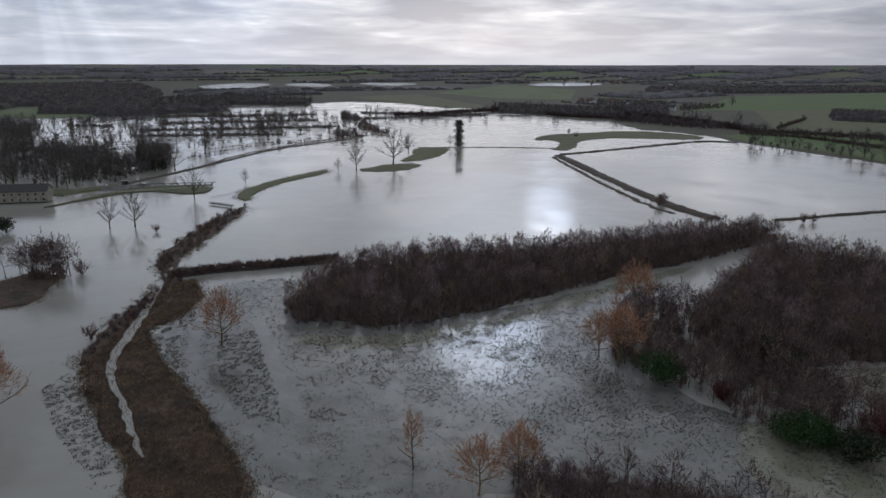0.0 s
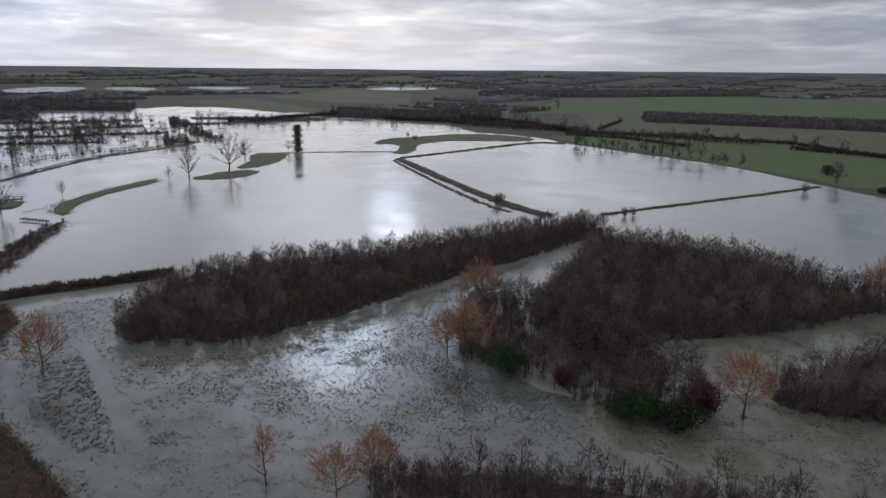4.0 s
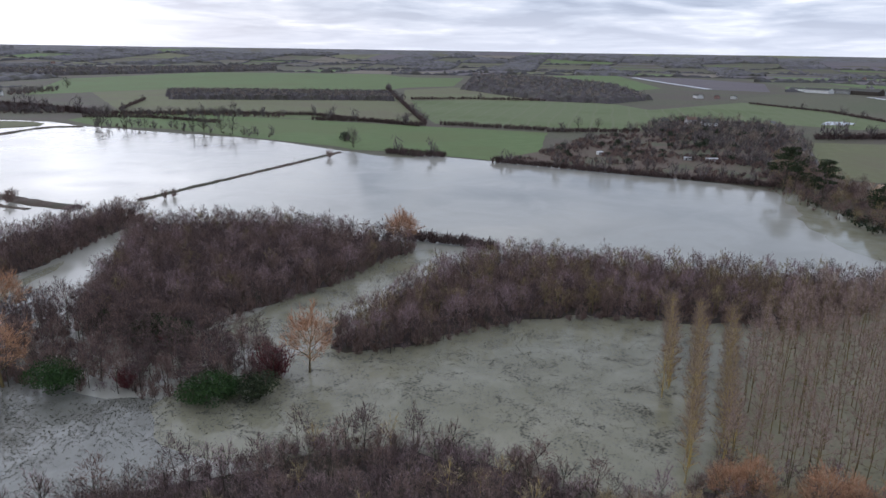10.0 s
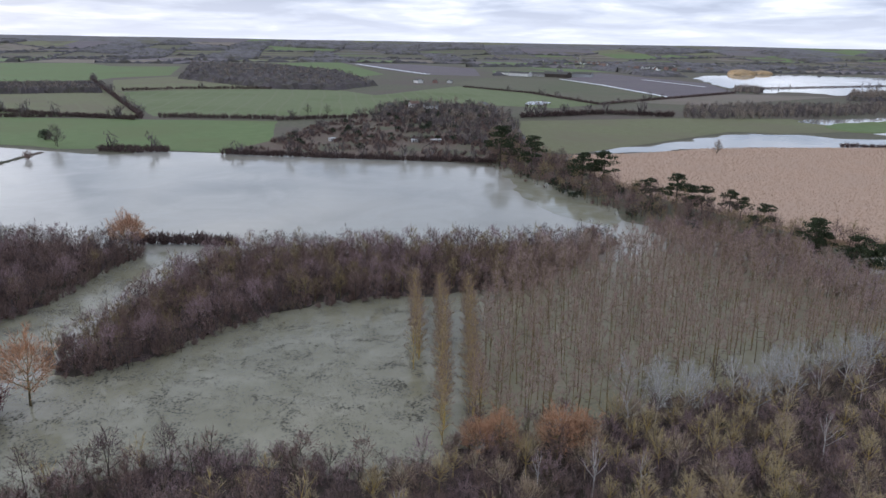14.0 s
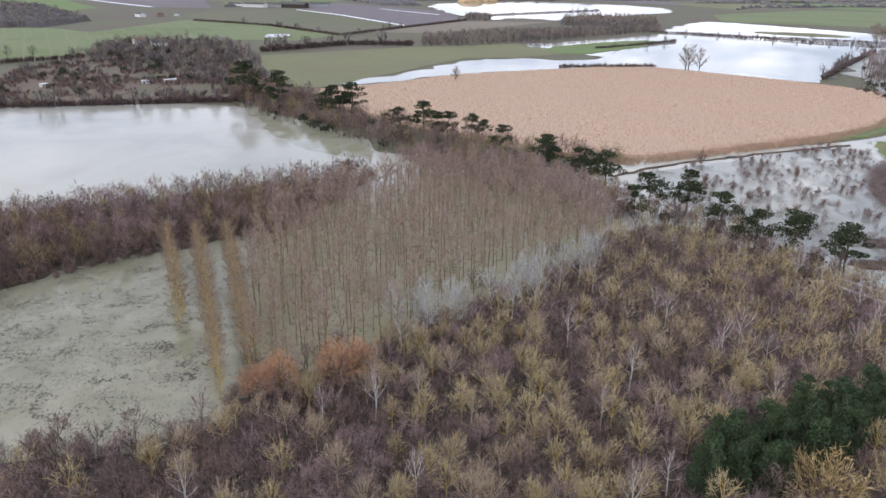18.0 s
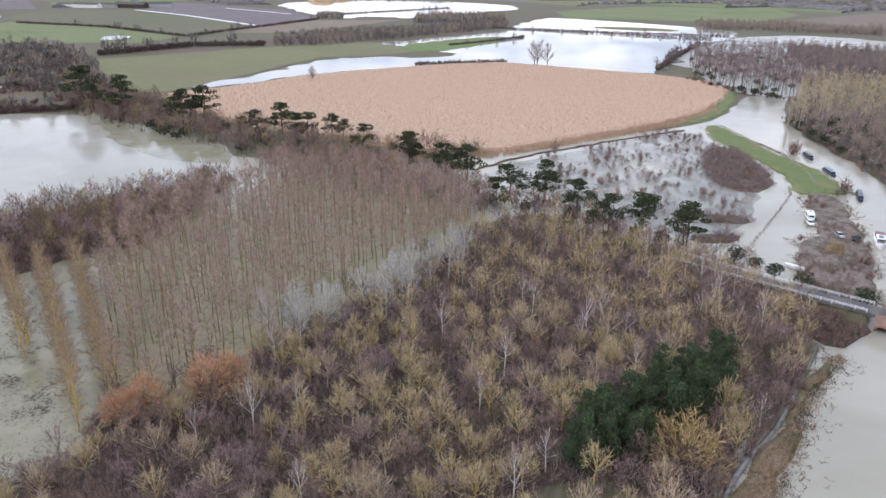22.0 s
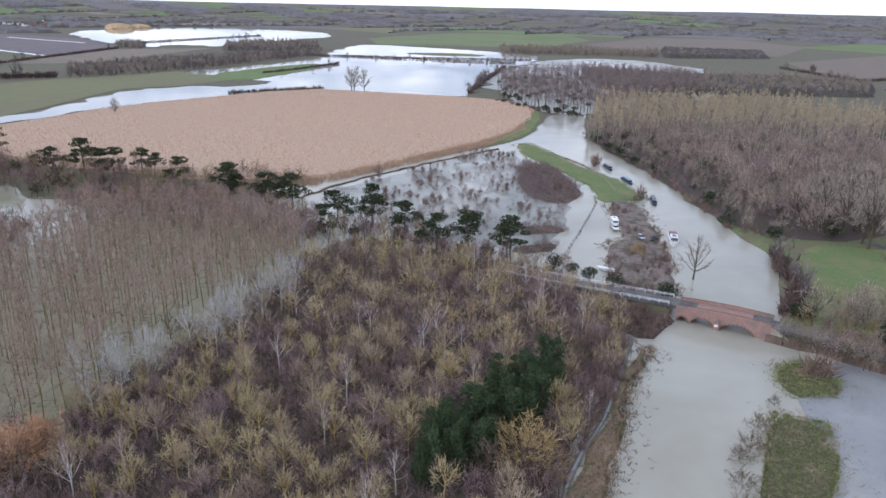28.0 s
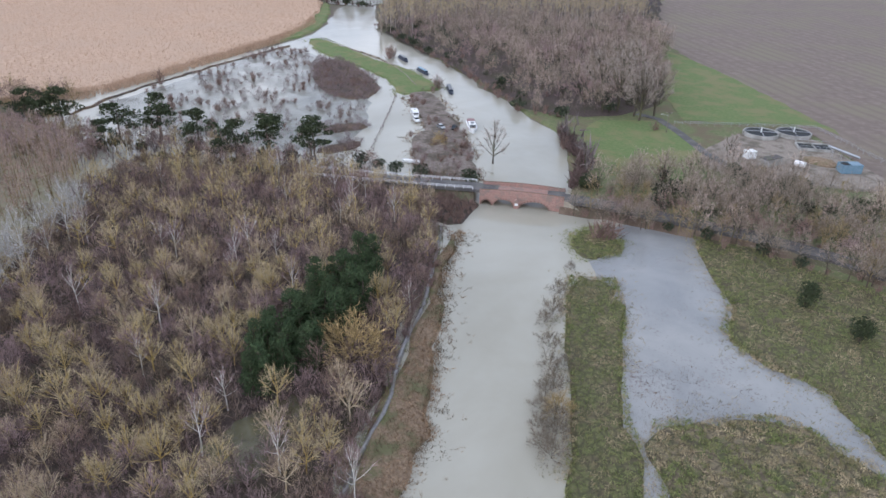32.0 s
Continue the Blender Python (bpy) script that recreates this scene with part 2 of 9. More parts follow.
def water_mat(name, c1, c2, big, ripple, rough):
    m = bpy.data.materials.new(name)
    m.use_nodes = True
    tr = m.node_tree
    L = tr.links.new
    bs = tr.nodes["Principled BSDF"]
    bs.inputs["IOR"].default_value = 1.33
    bs.inputs["Specular IOR Level"].default_value = 0.5
    geo = tr.nodes.new("ShaderNodeNewGeometry")
    n1 = nd(tr, "ShaderNodeTexNoise", Scale=1.0 / big, Detail=5.0, Roughness=0.6, Distortion=0.6)
    L(geo.outputs["Position"], n1.inputs["Vector"])
    r = tr.nodes.new("ShaderNodeMapRange")
    r.inputs["From Min"].default_value, r.inputs["From Max"].default_value = 0.36, 0.66
    L(n1.outputs["Fac"], r.inputs["Value"])
    mx = tr.nodes.new("ShaderNodeMixRGB")
    mx.inputs[1].default_value, mx.inputs[2].default_value = (*c1, 1), (*c2, 1)
    L(r.outputs[0], mx.inputs[0]); L(mx.outputs[0], bs.inputs["Base Color"])
    # calm and wind-ruffled patches
    rr = tr.nodes.new("ShaderNodeMapRange")
    rr.inputs["From Min"].default_value, rr.inputs["From Max"].default_value = 0.4, 0.62
    rr.inputs["To Min"].default_value, rr.inputs["To Max"].default_value = rough * 0.5, rough * 1.6
    L(n1.outputs["Fac"], rr.inputs["Value"]); L(rr.outputs[0], bs.inputs["Roughness"])
    n2 = nd(tr, "ShaderNodeTexNoise", Scale=0.9, Detail=3.0, Roughness=0.55)
    L(geo.outputs["Position"], n2.inputs["Vector"])
    bp = nd(tr, "ShaderNodeBump", Strength=ripple, Distance=0.05)
    L(n2.outputs["Fac"], bp.inputs["Height"]); L(bp.outputs[0], bs.inputs["Normal"])
    return m


def marsh_mat(name, w1, w2, weed1, weed2, cover, fine, patch, gloss=0.07):
    """Shallow water with drowned grass at the surface: rough where the grass shows, glossy between."""
    m = water_mat(name, w1, w2, patch * 1.7, 0.06, 0.10)
    tr = m.node_tree
    L = tr.links.new
    bs = tr.nodes["Principled BSDF"]
    geo = tr.nodes.new("ShaderNodeNewGeometry")
    f = nd(tr, "ShaderNodeTexNoise", Scale=2.2 / fine, Detail=5.0, Roughness=0.7, Distortion=0.4)
    p = nd(tr, "ShaderNodeTexNoise", Scale=1.0 / patch, Detail=4.0, Roughness=0.6, Distortion=0.8)
    L(geo.outputs["Position"], f.inputs["Vector"]); L(geo.outputs["Position"], p.inputs["Vector"])
    ws = tr.nodes.new("ShaderNodeVectorMath"); ws.operation = "MULTIPLY_ADD"
    ws.inputs[1].default_value = (fine * 1.6, fine * 1.6, 0)
    L(f.outputs["Color"], ws.inputs[0]); L(geo.outputs["Position"], ws.inputs[2])
    vo = tr.nodes.new("ShaderNodeTexVoronoi")
    vo.inputs["Scale"].default_value = 1.0 / fine
    L(ws.outputs[0], vo.inputs["Vector"])
    # single tufts, larger and closer where the patch is thick
    th = tr.nodes.new("ShaderNodeMapRange")
    th.inputs["From Min"].default_value, th.inputs["From Max"].default_value = 0.34, 0.68
    th.inputs["To Min"].default_value, th.inputs["To Max"].default_value = cover - 0.36, cover + 0.30
    L(p.outputs["Fac"], th.inputs["Value"])
    a = tr.nodes.new("ShaderNodeMath"); a.operation = "SUBTRACT"
    L(th.outputs[0], a.inputs[0]); L(vo.outputs["Distance"], a.inputs[1])
    r = tr.nodes.new("ShaderNodeMapRange")
    r.inputs["From Min"].default_value, r.inputs["From Max"].default_value = -0.22, 0.18
    L(a.outputs[0], r.inputs["Value"])
    wm = nd(tr, "ShaderNodeMixRGB")
    wm.inputs[1].default_value, wm.inputs[2].default_value = (*weed1, 1), (*weed2, 1)
    L(f.outputs["Fac"], wm.inputs[0])
    mx = tr.nodes.new("ShaderNodeMixRGB")
    L(r.outputs[0], mx.inputs[0])
    L(bs.inputs["Base Color"].links[0].from_socket, mx.inputs[1]); L(wm.outputs[0], mx.inputs[2])
    L(mx.outputs[0], bs.inputs["Base Color"])
    rg = tr.nodes.new("ShaderNodeMapRange")
    rg.inputs["To Min"].default_value, rg.inputs["To Max"].default_value = gloss, 0.75
    L(r.outputs[0], rg.inputs["Value"]); L(rg.outputs[0], bs.inputs["Roughness"])
    return m


M_WATER = water_mat("muddy_flood_water", (0.325, 0.302, 0.240), (0.385, 0.364, 0.302), 45.0, 0.14, 0.12)
M_SHALLOW = marsh_mat("olive_shallows", (0.222, 0.204, 0.130), (0.285, 0.264, 0.184), (0.066, 0.060, 0.042), (0.132, 0.120, 0.084), 0.34, 0.7, 8.0, 0.07)
M_MARSH = marsh_mat("drowned_meadow", (0.185, 0.178, 0.146), (0.262, 0.252, 0.212), (0.066, 0.060, 0.048), (0.132, 0.118, 0.092), 0.28, 0.5, 7.0, 0.05)
M_LANE = water_mat("open_marsh_water", (0.205, 0.197, 0.165), (0.262, 0.252, 0.214), 9.0, 0.06, 0.08)
M_SHOREWATER = water_mat("olive_shore_water", (0.235, 0.220, 0.140), (0.310, 0.296, 0.222), 14.0, 0.05, 0.06)
# less muddy than the river; the reflected sky is also put into this greyer base
M_BLUEPOOL = marsh_mat("clear_water_sky_tint", (0.232, 0.232, 0.228), (0.290, 0.286, 0.272), (0.095, 0.078, 0.074), (0.165, 0.136, 0.124), 0.10, 0.7, 8.0, 0.05)
M_WATER_WIND = water_mat("wind_ruffled_flood_water", (0.32, 0.31, 0.27), (0.38, 0.37, 0.33), 120.0, 0.30, 0.42)
M_WATER_FAR = water_mat("pale_flood_water", (0.32, 0.31, 0.27), (0.38, 0.37, 0.33), 120.0, 0.02, 0.04)
M_GROUND = mat("rough_winter_grass", (0.095, 0.096, 0.055), (0.145, 0.126, 0.082), 6.0, c3=(0.125, 0.100, 0.075), big=160)
M_BANK = mat("brown_dead_grass_bank", (0.100, 0.062, 0.040), (0.215, 0.145, 0.092), 0.7, c3=(0.075, 0.058, 0.042), big=9, bump=0.8, clump=(1.1, (0.035, 0.026, 0.020)))
M_SEDGE = mat("tangled_sedge", (0.150, 0.102, 0.068), (0.290, 0.210, 0.140), 0.5, c3=(0.130, 0.125, 0.062), big=5, bump=0.9)
M_LEVEE = mat("brown_earth_bank", (0.085, 0.058, 0.042), (0.130, 0.090, 0.066), 2.0, c3=(0.080, 0.075, 0.045), big=30)
M_LITTER = mat("leaf_litter", (0.052, 0.036, 0.032), (0.098, 0.070, 0.060), 1.2, c3=(0.062, 0.052, 0.032), big=14)
M_GRASS = mat("short_green_grass", (0.098, 0.118, 0.046), (0.155, 0.160, 0.076), 1.2, c3=(0.135, 0.108, 0.064), big=9)
M_TUSSOCK = mat("tussocky_grass", (0.080, 0.088, 0.034), (0.150, 0.142, 0.064), 0.5, bump=0.9, c3=(0.130, 0.106, 0.062), big=3.2, clump=(1.6, (0.040, 0.036, 0.022)))
M_STRAW = mat("straw_tussocks", (0.130, 0.105, 0.064), (0.215, 0.172, 0.110), 0.5, bump=0.9, c3=(0.092, 0.096, 0.042), big=3.2, clump=(1.6, (0.044, 0.036, 0.024)))
M_WHEAT = mat("winter_wheat", (0.145, 0.172, 0.074), (0.170, 0.192, 0.090), 9.0, c3=(0.130, 0.160, 0.060), big=150, rows=(24, 62, (0.18, 0.19, 0.1), 0.93))
M_PASTURE = mat("dull_pasture", (0.150, 0.152, 0.068), (0.182, 0.180, 0.090), 8.0, c3=(0.165, 0.148, 0.082), big=120, rows=(26, 40, (0.17, 0.168, 0.088), 0.93))
M_BRIGHT = mat("bright_green_crop", (0.122, 0.172, 0.058), (0.148, 0.195, 0.072), 12.0, c3=(0.135, 0.165, 0.060), big=140)
M_OLIVE = mat("olive_stubble", (0.130, 0.120, 0.070), (0.160, 0.145, 0.092), 8.0, c3=(0.120, 0.125, 0.065), big=150, rows=(9, 150, (0.105, 0.105, 0.06)))
M_ROUGH = mat("rough_brown_ground", (0.105, 0.072, 0.052), (0.175, 0.128, 0.092), 4.0, c3=(0.110, 0.105, 0.060), big=35)
M_PURPLE = mat("dark_bare_soil", (0.120, 0.096, 0.100), (0.160, 0.128, 0.130), 8.0, c3=(0.165, 0.138, 0.126), big=90, rows=(11, 150, (0.18, 0.155, 0.16)))
M_PLOUGH = mat("ploughed_soil", (0.150, 0.114, 0.093), (0.215, 0.167, 0.138), 3.0, c3=(0.190, 0.160, 0.112), big=40, bump=0.8, rows=(7.0, -55.6, (0.155, 0.120, 0.098), 0.5))
M_PALE = mat("pale_stubble", (0.190, 0.150, 0.115), (0.230, 0.185, 0.140), 6.0, c3=(0.180, 0.155, 0.110), big=90)
M_REED = mat("dry_reed", (0.415, 0.278, 0.188), (0.515, 0.360, 0.255), 2.2, c3=(0.455, 0.318, 0.225), big=45, rough=0.95, bump=0.6)
M_REED_TUFT = mat("reed_stems", (0.43, 0.290, 0.195), (0.52, 0.365, 0.255), 3.0, bump=0, isl=0.14)
M_TUFT = mat("drowned_grass", (0.068, 0.060, 0.045), (0.132, 0.115, 0.082), 3.0, bump=0, isl=0.4)
M_TUFT_BROWN = mat("dead_sedge", (0.165, 0.104, 0.062), (0.345, 0.230, 0.138), 2.0, bump=0, isl=0.5, c3=(0.13, 0.095, 0.06), big=5)
M_TUFT_STRAW = mat("straw_grass", (0.255, 0.202, 0.118), (0.470, 0.378, 0.240), 1.2, bump=0, isl=0.4, c3=(0.20, 0.185, 0.085), big=4)
M_TUFT_GREEN = mat("living_grass", (0.130, 0.165, 0.050), (0.270, 0.265, 0.112), 1.5, bump=0, isl=0.45)
M_BARK = mat("dark_bark", (0.060, 0.048, 0.038), (0.110, 0.088, 0.066), 0.5, c3=(0.10, 0.095, 0.05), big=3.0)
M_BARK_PALE = mat("pale_bark", (0.330, 0.280, 0.250), (0.460, 0.400, 0.360), 0.5, c3=(0.26, 0.21, 0.17), big=2.0)
M_BARK_OLIVE = mat("lichened_bark", (0.190, 0.145, 0.060), (0.290, 0.220, 0.095), 0.5, c3=(0.14, 0.11, 0.06), big=4.0)
M_BARK_LICHEN = mat("yellow_lichened_limbs", (0.410, 0.285, 0.080), (0.550, 0.400, 0.140), 0.6, c3=(0.45, 0.35, 0.19), big=2.5)
M_BARK_FAWN = mat("pale_ochre_limbs", (0.420, 0.345, 0.235), (0.560, 0.470, 0.340), 0.5, c3=(0.38, 0.27, 0.13), big=2.5)
M_BARK_WHITE = mat("pale_grey_bark", (0.560, 0.530, 0.490), (0.680, 0.650, 0.600), 0.5, c3=(0.45, 0.42, 0.34), big=2.0)
M_TW_BROWN = mat("brown_twigs", (0.180, 0.116, 0.096), (0.258, 0.174, 0.143), 1.5, bump=0, isl=0.3)
M_TW_PURPLE = mat("purple_twigs", (0.255, 0.172, 0.165), (0.350, 0.245, 0.236), 1.5, bump=0, isl=0.3)
M_TW_GREYPURPLE = mat("grey_purple_twigs", (0.195, 0.145, 0.140), (0.280, 0.215, 0.205), 1.5, bump=0, isl=0.3)
M_TW_DULL = mat("dull_olive_twigs", (0.165, 0.135, 0.100), (0.250, 0.208, 0.158), 1.5, bump=0, isl=0.35)
M_TW_UNDER = mat("mauve_undergrowth_twigs", (0.200, 0.138, 0.130), (0.290, 0.206, 0.192), 1.5, bump=0, isl=0.35, c3=(0.22, 0.165, 0.115), big=12)
M_TW_AMBER = mat("amber_twigs", (0.330, 0.232, 0.105), (0.450, 0.330, 0.165), 1.5, bump=0, isl=0.35)
M_TW_RUST = mat("rust_brown_twigs", (0.235, 0.165, 0.120), (0.325, 0.238, 0.178), 1.5, bump=0, isl=0.3)
M_TW_ORANGE = mat("orange_twigs", (0.420, 0.230, 0.130), (0.530, 0.315, 0.188), 1.5, bump=0, isl=0.3)
M_TW_PALE = mat("pale_twigs", (0.300, 0.245, 0.205), (0.410, 0.345, 0.295), 1.5, bump=0, isl=0.3)
M_TW_DARK = mat("dark_twigs", (0.105, 0.070, 0.062), (0.158, 0.108, 0.096), 1.5, bump=0, isl=0.3)
M_TW_RED = mat("dark_red_twigs", (0.130, 0.036, 0.038), (0.190, 0.055, 0.055), 1.5, bump=0, isl=0.3)
M_TW_OLIVE = mat("olive_twigs", (0.250, 0.185, 0.095), (0.345, 0.260, 0.140), 1.5, bump=0, isl=0.3)
M_TW_FAWN = mat("fawn_twigs", (0.350, 0.262, 0.172), (0.475, 0.368, 0.258), 1.5, bump=0, isl=0.3)
M_TW_HAZE = mat("fine_mauve_twigs", (0.320, 0.225, 0.185), (0.430, 0.315, 0.260), 1.5, bump=0, isl=0.3)
M_TW_OLIVEGREY = mat("olive_grey_twigs", (0.240, 0.192, 0.148), (0.335, 0.275, 0.218), 1.5, bump=0, isl=0.3)
M_LAWN = mat("meadow_grass", (0.098, 0.142, 0.046), (0.145, 0.178, 0.066), 1.2, c3=(0.175, 0.165, 0.074), big=12)
M_TW_ROSE = mat("rosy_grey_twigs", (0.350, 0.265, 0.215), (0.460, 0.360, 0.298), 1.5, bump=0, isl=0.3)
M_TW_FAR = mat("far_grey_brown_twigs", (0.128, 0.104, 0.098), (0.190, 0.158, 0.148), 1.5, bump=0, isl=0.3)
M_POOL = marsh_mat("murky_olive_water", (0.205, 0.182, 0.100), (0.280, 0.252, 0.158), (0.080, 0.068, 0.044), (0.140, 0.122, 0.078), 0.12, 1.6, 9.0, 0.35)
M_PONDWATER = marsh_mat("dark_pond_water", (0.098, 0.088, 0.048), (0.140, 0.126, 0.074), (0.050, 0.042, 0.030), (0.100, 0.086, 0.058), 0.30, 1.0, 4.0, 0.08)
M_TW_KHAKI = mat("khaki_twigs", (0.380, 0.300, 0.175), (0.500, 0.405, 0.250), 1.5, bump=0, isl=0.3)
M_SAND = mat("orange_sand", (0.42, 0.28, 0.14), (0.52, 0.36, 0.19), 3.0, c3=(0.36, 0.25, 0.14), big=20)
M_TW_GREY = mat("grey_twigs", (0.380, 0.360, 0.340), (0.500, 0.478, 0.450), 1.5, bump=0, isl=0.3)
# bare branches paled and cooled: distance haze is put into the base colour
M_THICKET = mat("hazed_far_branches", (0.125, 0.115, 0.118), (0.185, 0.170, 0.170), 5.0, c3=(0.110, 0.100, 0.080), big=60, bump=0.8)
M_CANOPY = mat("dense_bare_branches", (0.068, 0.057, 0.056), (0.115, 0.096, 0.092), 3.0, c3=(0.085, 0.075, 0.056), big=30, bump=0.9)
M_PINE = mat("pine_needles", (0.028, 0.040, 0.018), (0.058, 0.070, 0.030), 1.2, bump=0, isl=0.4)
M_CONIFER = mat("belt_pine_needles", (0.034, 0.060, 0.026), (0.082, 0.118, 0.050), 1.2, bump=0, isl=0.4, c3=(0.05, 0.07, 0.03), big=4)
M_LAUREL = mat("laurel_leaves", (0.026, 0.060, 0.014), (0.055, 0.105, 0.026), 1.0, bump=0, rough=0.65, isl=0.4)
M_IVY = mat("ivy_leaves", (0.026, 0.036, 0.018), (0.050, 0.060, 0.028), 1.0, bump=0, rough=0.6, isl=0.4)
M_BRICK = mat("red_brick", (0.290, 0.165, 0.135), (0.390, 0.245, 0.205), 0.35, c3=(0.250, 0.185, 0.155), big=1.8)
M_STONE = mat("pale_limestone", (0.330, 0.290, 0.220), (0.430, 0.380, 0.300), 0.6, c3=(0.28, 0.25, 0.2), big=3.0)
M_CONCRETE = mat("grey_concrete", (0.330, 0.320, 0.300), (0.430, 0.420, 0.390), 0.5, c3=(0.25, 0.24, 0.22), big=3.0)
M_SLATE = mat("slate_roof", (0.080, 0.072, 0.070), (0.120, 0.105, 0.100), 0.4, c3=(0.10, 0.10, 0.07), big=3.0)
M_TILE = mat("clay_tile_roof", (0.185, 0.110, 0.085), (0.250, 0.155, 0.120), 0.4, c3=(0.14, 0.10, 0.07), big=3.0)
M_RENDER = mat("white_render", (0.700, 0.690, 0.660), (0.800, 0.790, 0.760), 1.0, c3=(0.62, 0.6, 0.56), big=4.0)
M_TARMAC = mat("worn_tarmac", (0.078, 0.073, 0.072), (0.115, 0.108, 0.105), 0.8, c3=(0.14, 0.132, 0.125), big=5.0)
M_GRAVEL = mat("pale_gravel", (0.205, 0.170, 0.138), (0.300, 0.255, 0.210), 0.6, c3=(0.130, 0.108, 0.082), big=5.0)
M_MUDPATH = mat("wet_grey_path", (0.150, 0.142, 0.138), (0.230, 0.220, 0.214), 0.6, c3=(0.13, 0.115, 0.09), big=6.0, rough=0.45, spec=0.5)
M_WHITE = mat("white_paint", (0.720, 0.720, 0.710), (0.800, 0.800, 0.790), 0.6, bump=0.05, rough=0.4, spec=0.5)
M_NAVY = mat("navy_paint", (0.022, 0.030, 0.052), (0.035, 0.045, 0.070), 0.6, bump=0.05, rough=0.35, spec=0.5)
M_BLUE = mat("faded_blue_steel", (0.135, 0.225, 0.290), (0.180, 0.270, 0.335), 0.8, bump=0.05, rough=0.5)
M_GLASS = mat("dark_window", (0.018, 0.022, 0.026), (0.030, 0.034, 0.040), 0.5, bump=0, rough=0.08, spec=0.7)
M_WOOD = mat("weathered_wood", (0.170, 0.140, 0.110), (0.260, 0.220, 0.175), 0.4, c3=(0.12, 0.10, 0.08), big=2.0)
M_TIMBER_DK = mat("dark_timber", (0.050, 0.040, 0.032), (0.085, 0.068, 0.054), 0.4)
M_BLACKBED = mat("black_filter_stone", (0.022, 0.024, 0.028), (0.045, 0.048, 0.054), 0.3, c3=(0.03, 0.035, 0.03), big=3.0)
M_METAL = mat("galvanised_steel", (0.420, 0.430, 0.440), (0.520, 0.530, 0.540), 0.5, bump=0.05, rough=0.4, metal=0.7)
M_RUBBER = mat("black_rubber", (0.018, 0.018, 0.018), (0.030, 0.030, 0.030), 0.3, bump=0.05, rough=0.8)
M_CHROMEGREY = mat("dark_grey_paint", (0.060, 0.065, 0.072), (0.085, 0.090, 0.098), 0.6, bump=0.05, rough=0.35, spec=0.5)
M_MAROON = mat("maroon_paint", (0.150, 0.045, 0.040), (0.200, 0.070, 0.055), 0.6, bump=0.05, rough=0.4, spec=0.5)
M_RUBBLE = mat("mixed_rubble", (0.120, 0.092, 0.075), (0.260, 0.215, 0.185), 0.9, bump=0.6, c3=(0.090, 0.072, 0.050), big=6.0)

# ---- plan: outlines and centre lines in metres ----
FLOOD = [(-707, 1143), (-532, 1291), (-395, 1380), (-268, 1525), (-181, 1597), (-28, 1465), (105, 1255), (191, 1120), (196, 1052), (258, 1031), (238, 920), (308, 831), (312, 746), (317, 739), (349, 639), (384, 531), (383, 439), (390, 366), (416, 384), (426, 312), (444, 231), (466, 126), (391, 63), (335, 26), (330, 19), (298, -52), (325, -102), (347, -157), (365, -219), (385, -259), (477, -341), (470, -375), (388, -301), (312, -272), (237, -245), (180, -217), (149, -205), (120, -171), (102, -156), (87, -162), (71, -160), (40, -175), (-60, -200), (-350, -100), (-700, 300), (-1500, 1100)]
WOOD_SOUTH = [(-53, 227), (-47, 212), (-15, 206), (13, 223), (45, 246), (67, 263), (107, 286), (141, 312), (161, 323), (155, 341), (127, 332), (96, 319), (54, 304), (-10, 289), (-33, 279), (-46, 259)]
WOOD_MID = [(83, 218), (95, 235), (143, 301), (151, 298), (165, 291), (192, 265), (201, 234), (209, 197), (203, 190), (187, 190), (157, 182), (131, 181), (107, 181), (82, 174)]
WOOD_WEST = [(124, 149), (117, 136), (126, 127), (146, 120), (136, 127), (155, 119), (178, 110), (203, 78), (222, 45), (292, 23), (267, 61), (245, 109), (227, 149), (207, 162)]
POPLARS = [(149, 42), (125, 35), (123, 29), (137, 14), (164, -6), (193, -47), (221, -62), (260, -59), (288, -32), (290, 4), (271, 18), (247, 48), (225, 54), (188, 52)]
WOOD_NEAR = [(15, 127), (32, 125), (46, 119), (62, 113), (82, 104), (95, 91), (99, 80), (106, 70), (106, 61), (104, 57), (112, 40), (123, 38), (137, 13), (159, -6), (188, -40), (215, -59), (223, -81), (197, -102), (175, -119), (148, -130), (128, -120), (110, -103), (99, -89), (87, -72), (83, -67), (70, -48), (65, -42), (60, -44), (72, -30), (80, 5), (75, 50), (50, 84), (14, 100)]
LANE_A = [(-87, 241), (-83, 242), (-73, 199), (-68, 182), (-57, 164), (-48, 151), (-35, 137), (-25, 125), (-30, 124), (-42, 138), (-54, 151), (-68, 174), (-75, 194)]
LANE_B = [(-61, 213), (-57, 213), (-43, 178), (-31, 148), (-35, 147), (-48, 178)]
FLOOD_PATH = [(-111, 275), (-98, 212), (-93, 177), (-75, 150), (-63, 131), (-62, 131), (-73, 150), (-90, 176), (-95, 211), (-108, 271)]
FF_G = [(681, -391), (822, -499), (1021, -732), (951, -860), (730, -805), (487, -545), (518, -476), (446, -351), (493, -334)]
POND = [(93, -42), (87, -49), (81, -46), (76, -39), (76, -34), (83, -29), (89, -35)]
PINE_BELT = [(269, -70), (244, -82), (225, -99), (200, -111), (185, -119), (169, -132), (160, -125), (175, -110), (191, -95), (223, -81), (248, -65)]
POND_MID = [(90, -41), (86, -45), (81, -42), (79, -37), (83, -33), (87, -36)]
FOOTPATH = [(124, -118), (111, -104), (102, -94), (95, -85), (90, -77), (84, -69), (76, -61), (72, -53), (68, -47), (65, -43), (60, -35)]
CONIFERS = [(97, -41), (89, -45), (94, -63), (105, -82), (119, -91), (119, -84), (108, -58)]
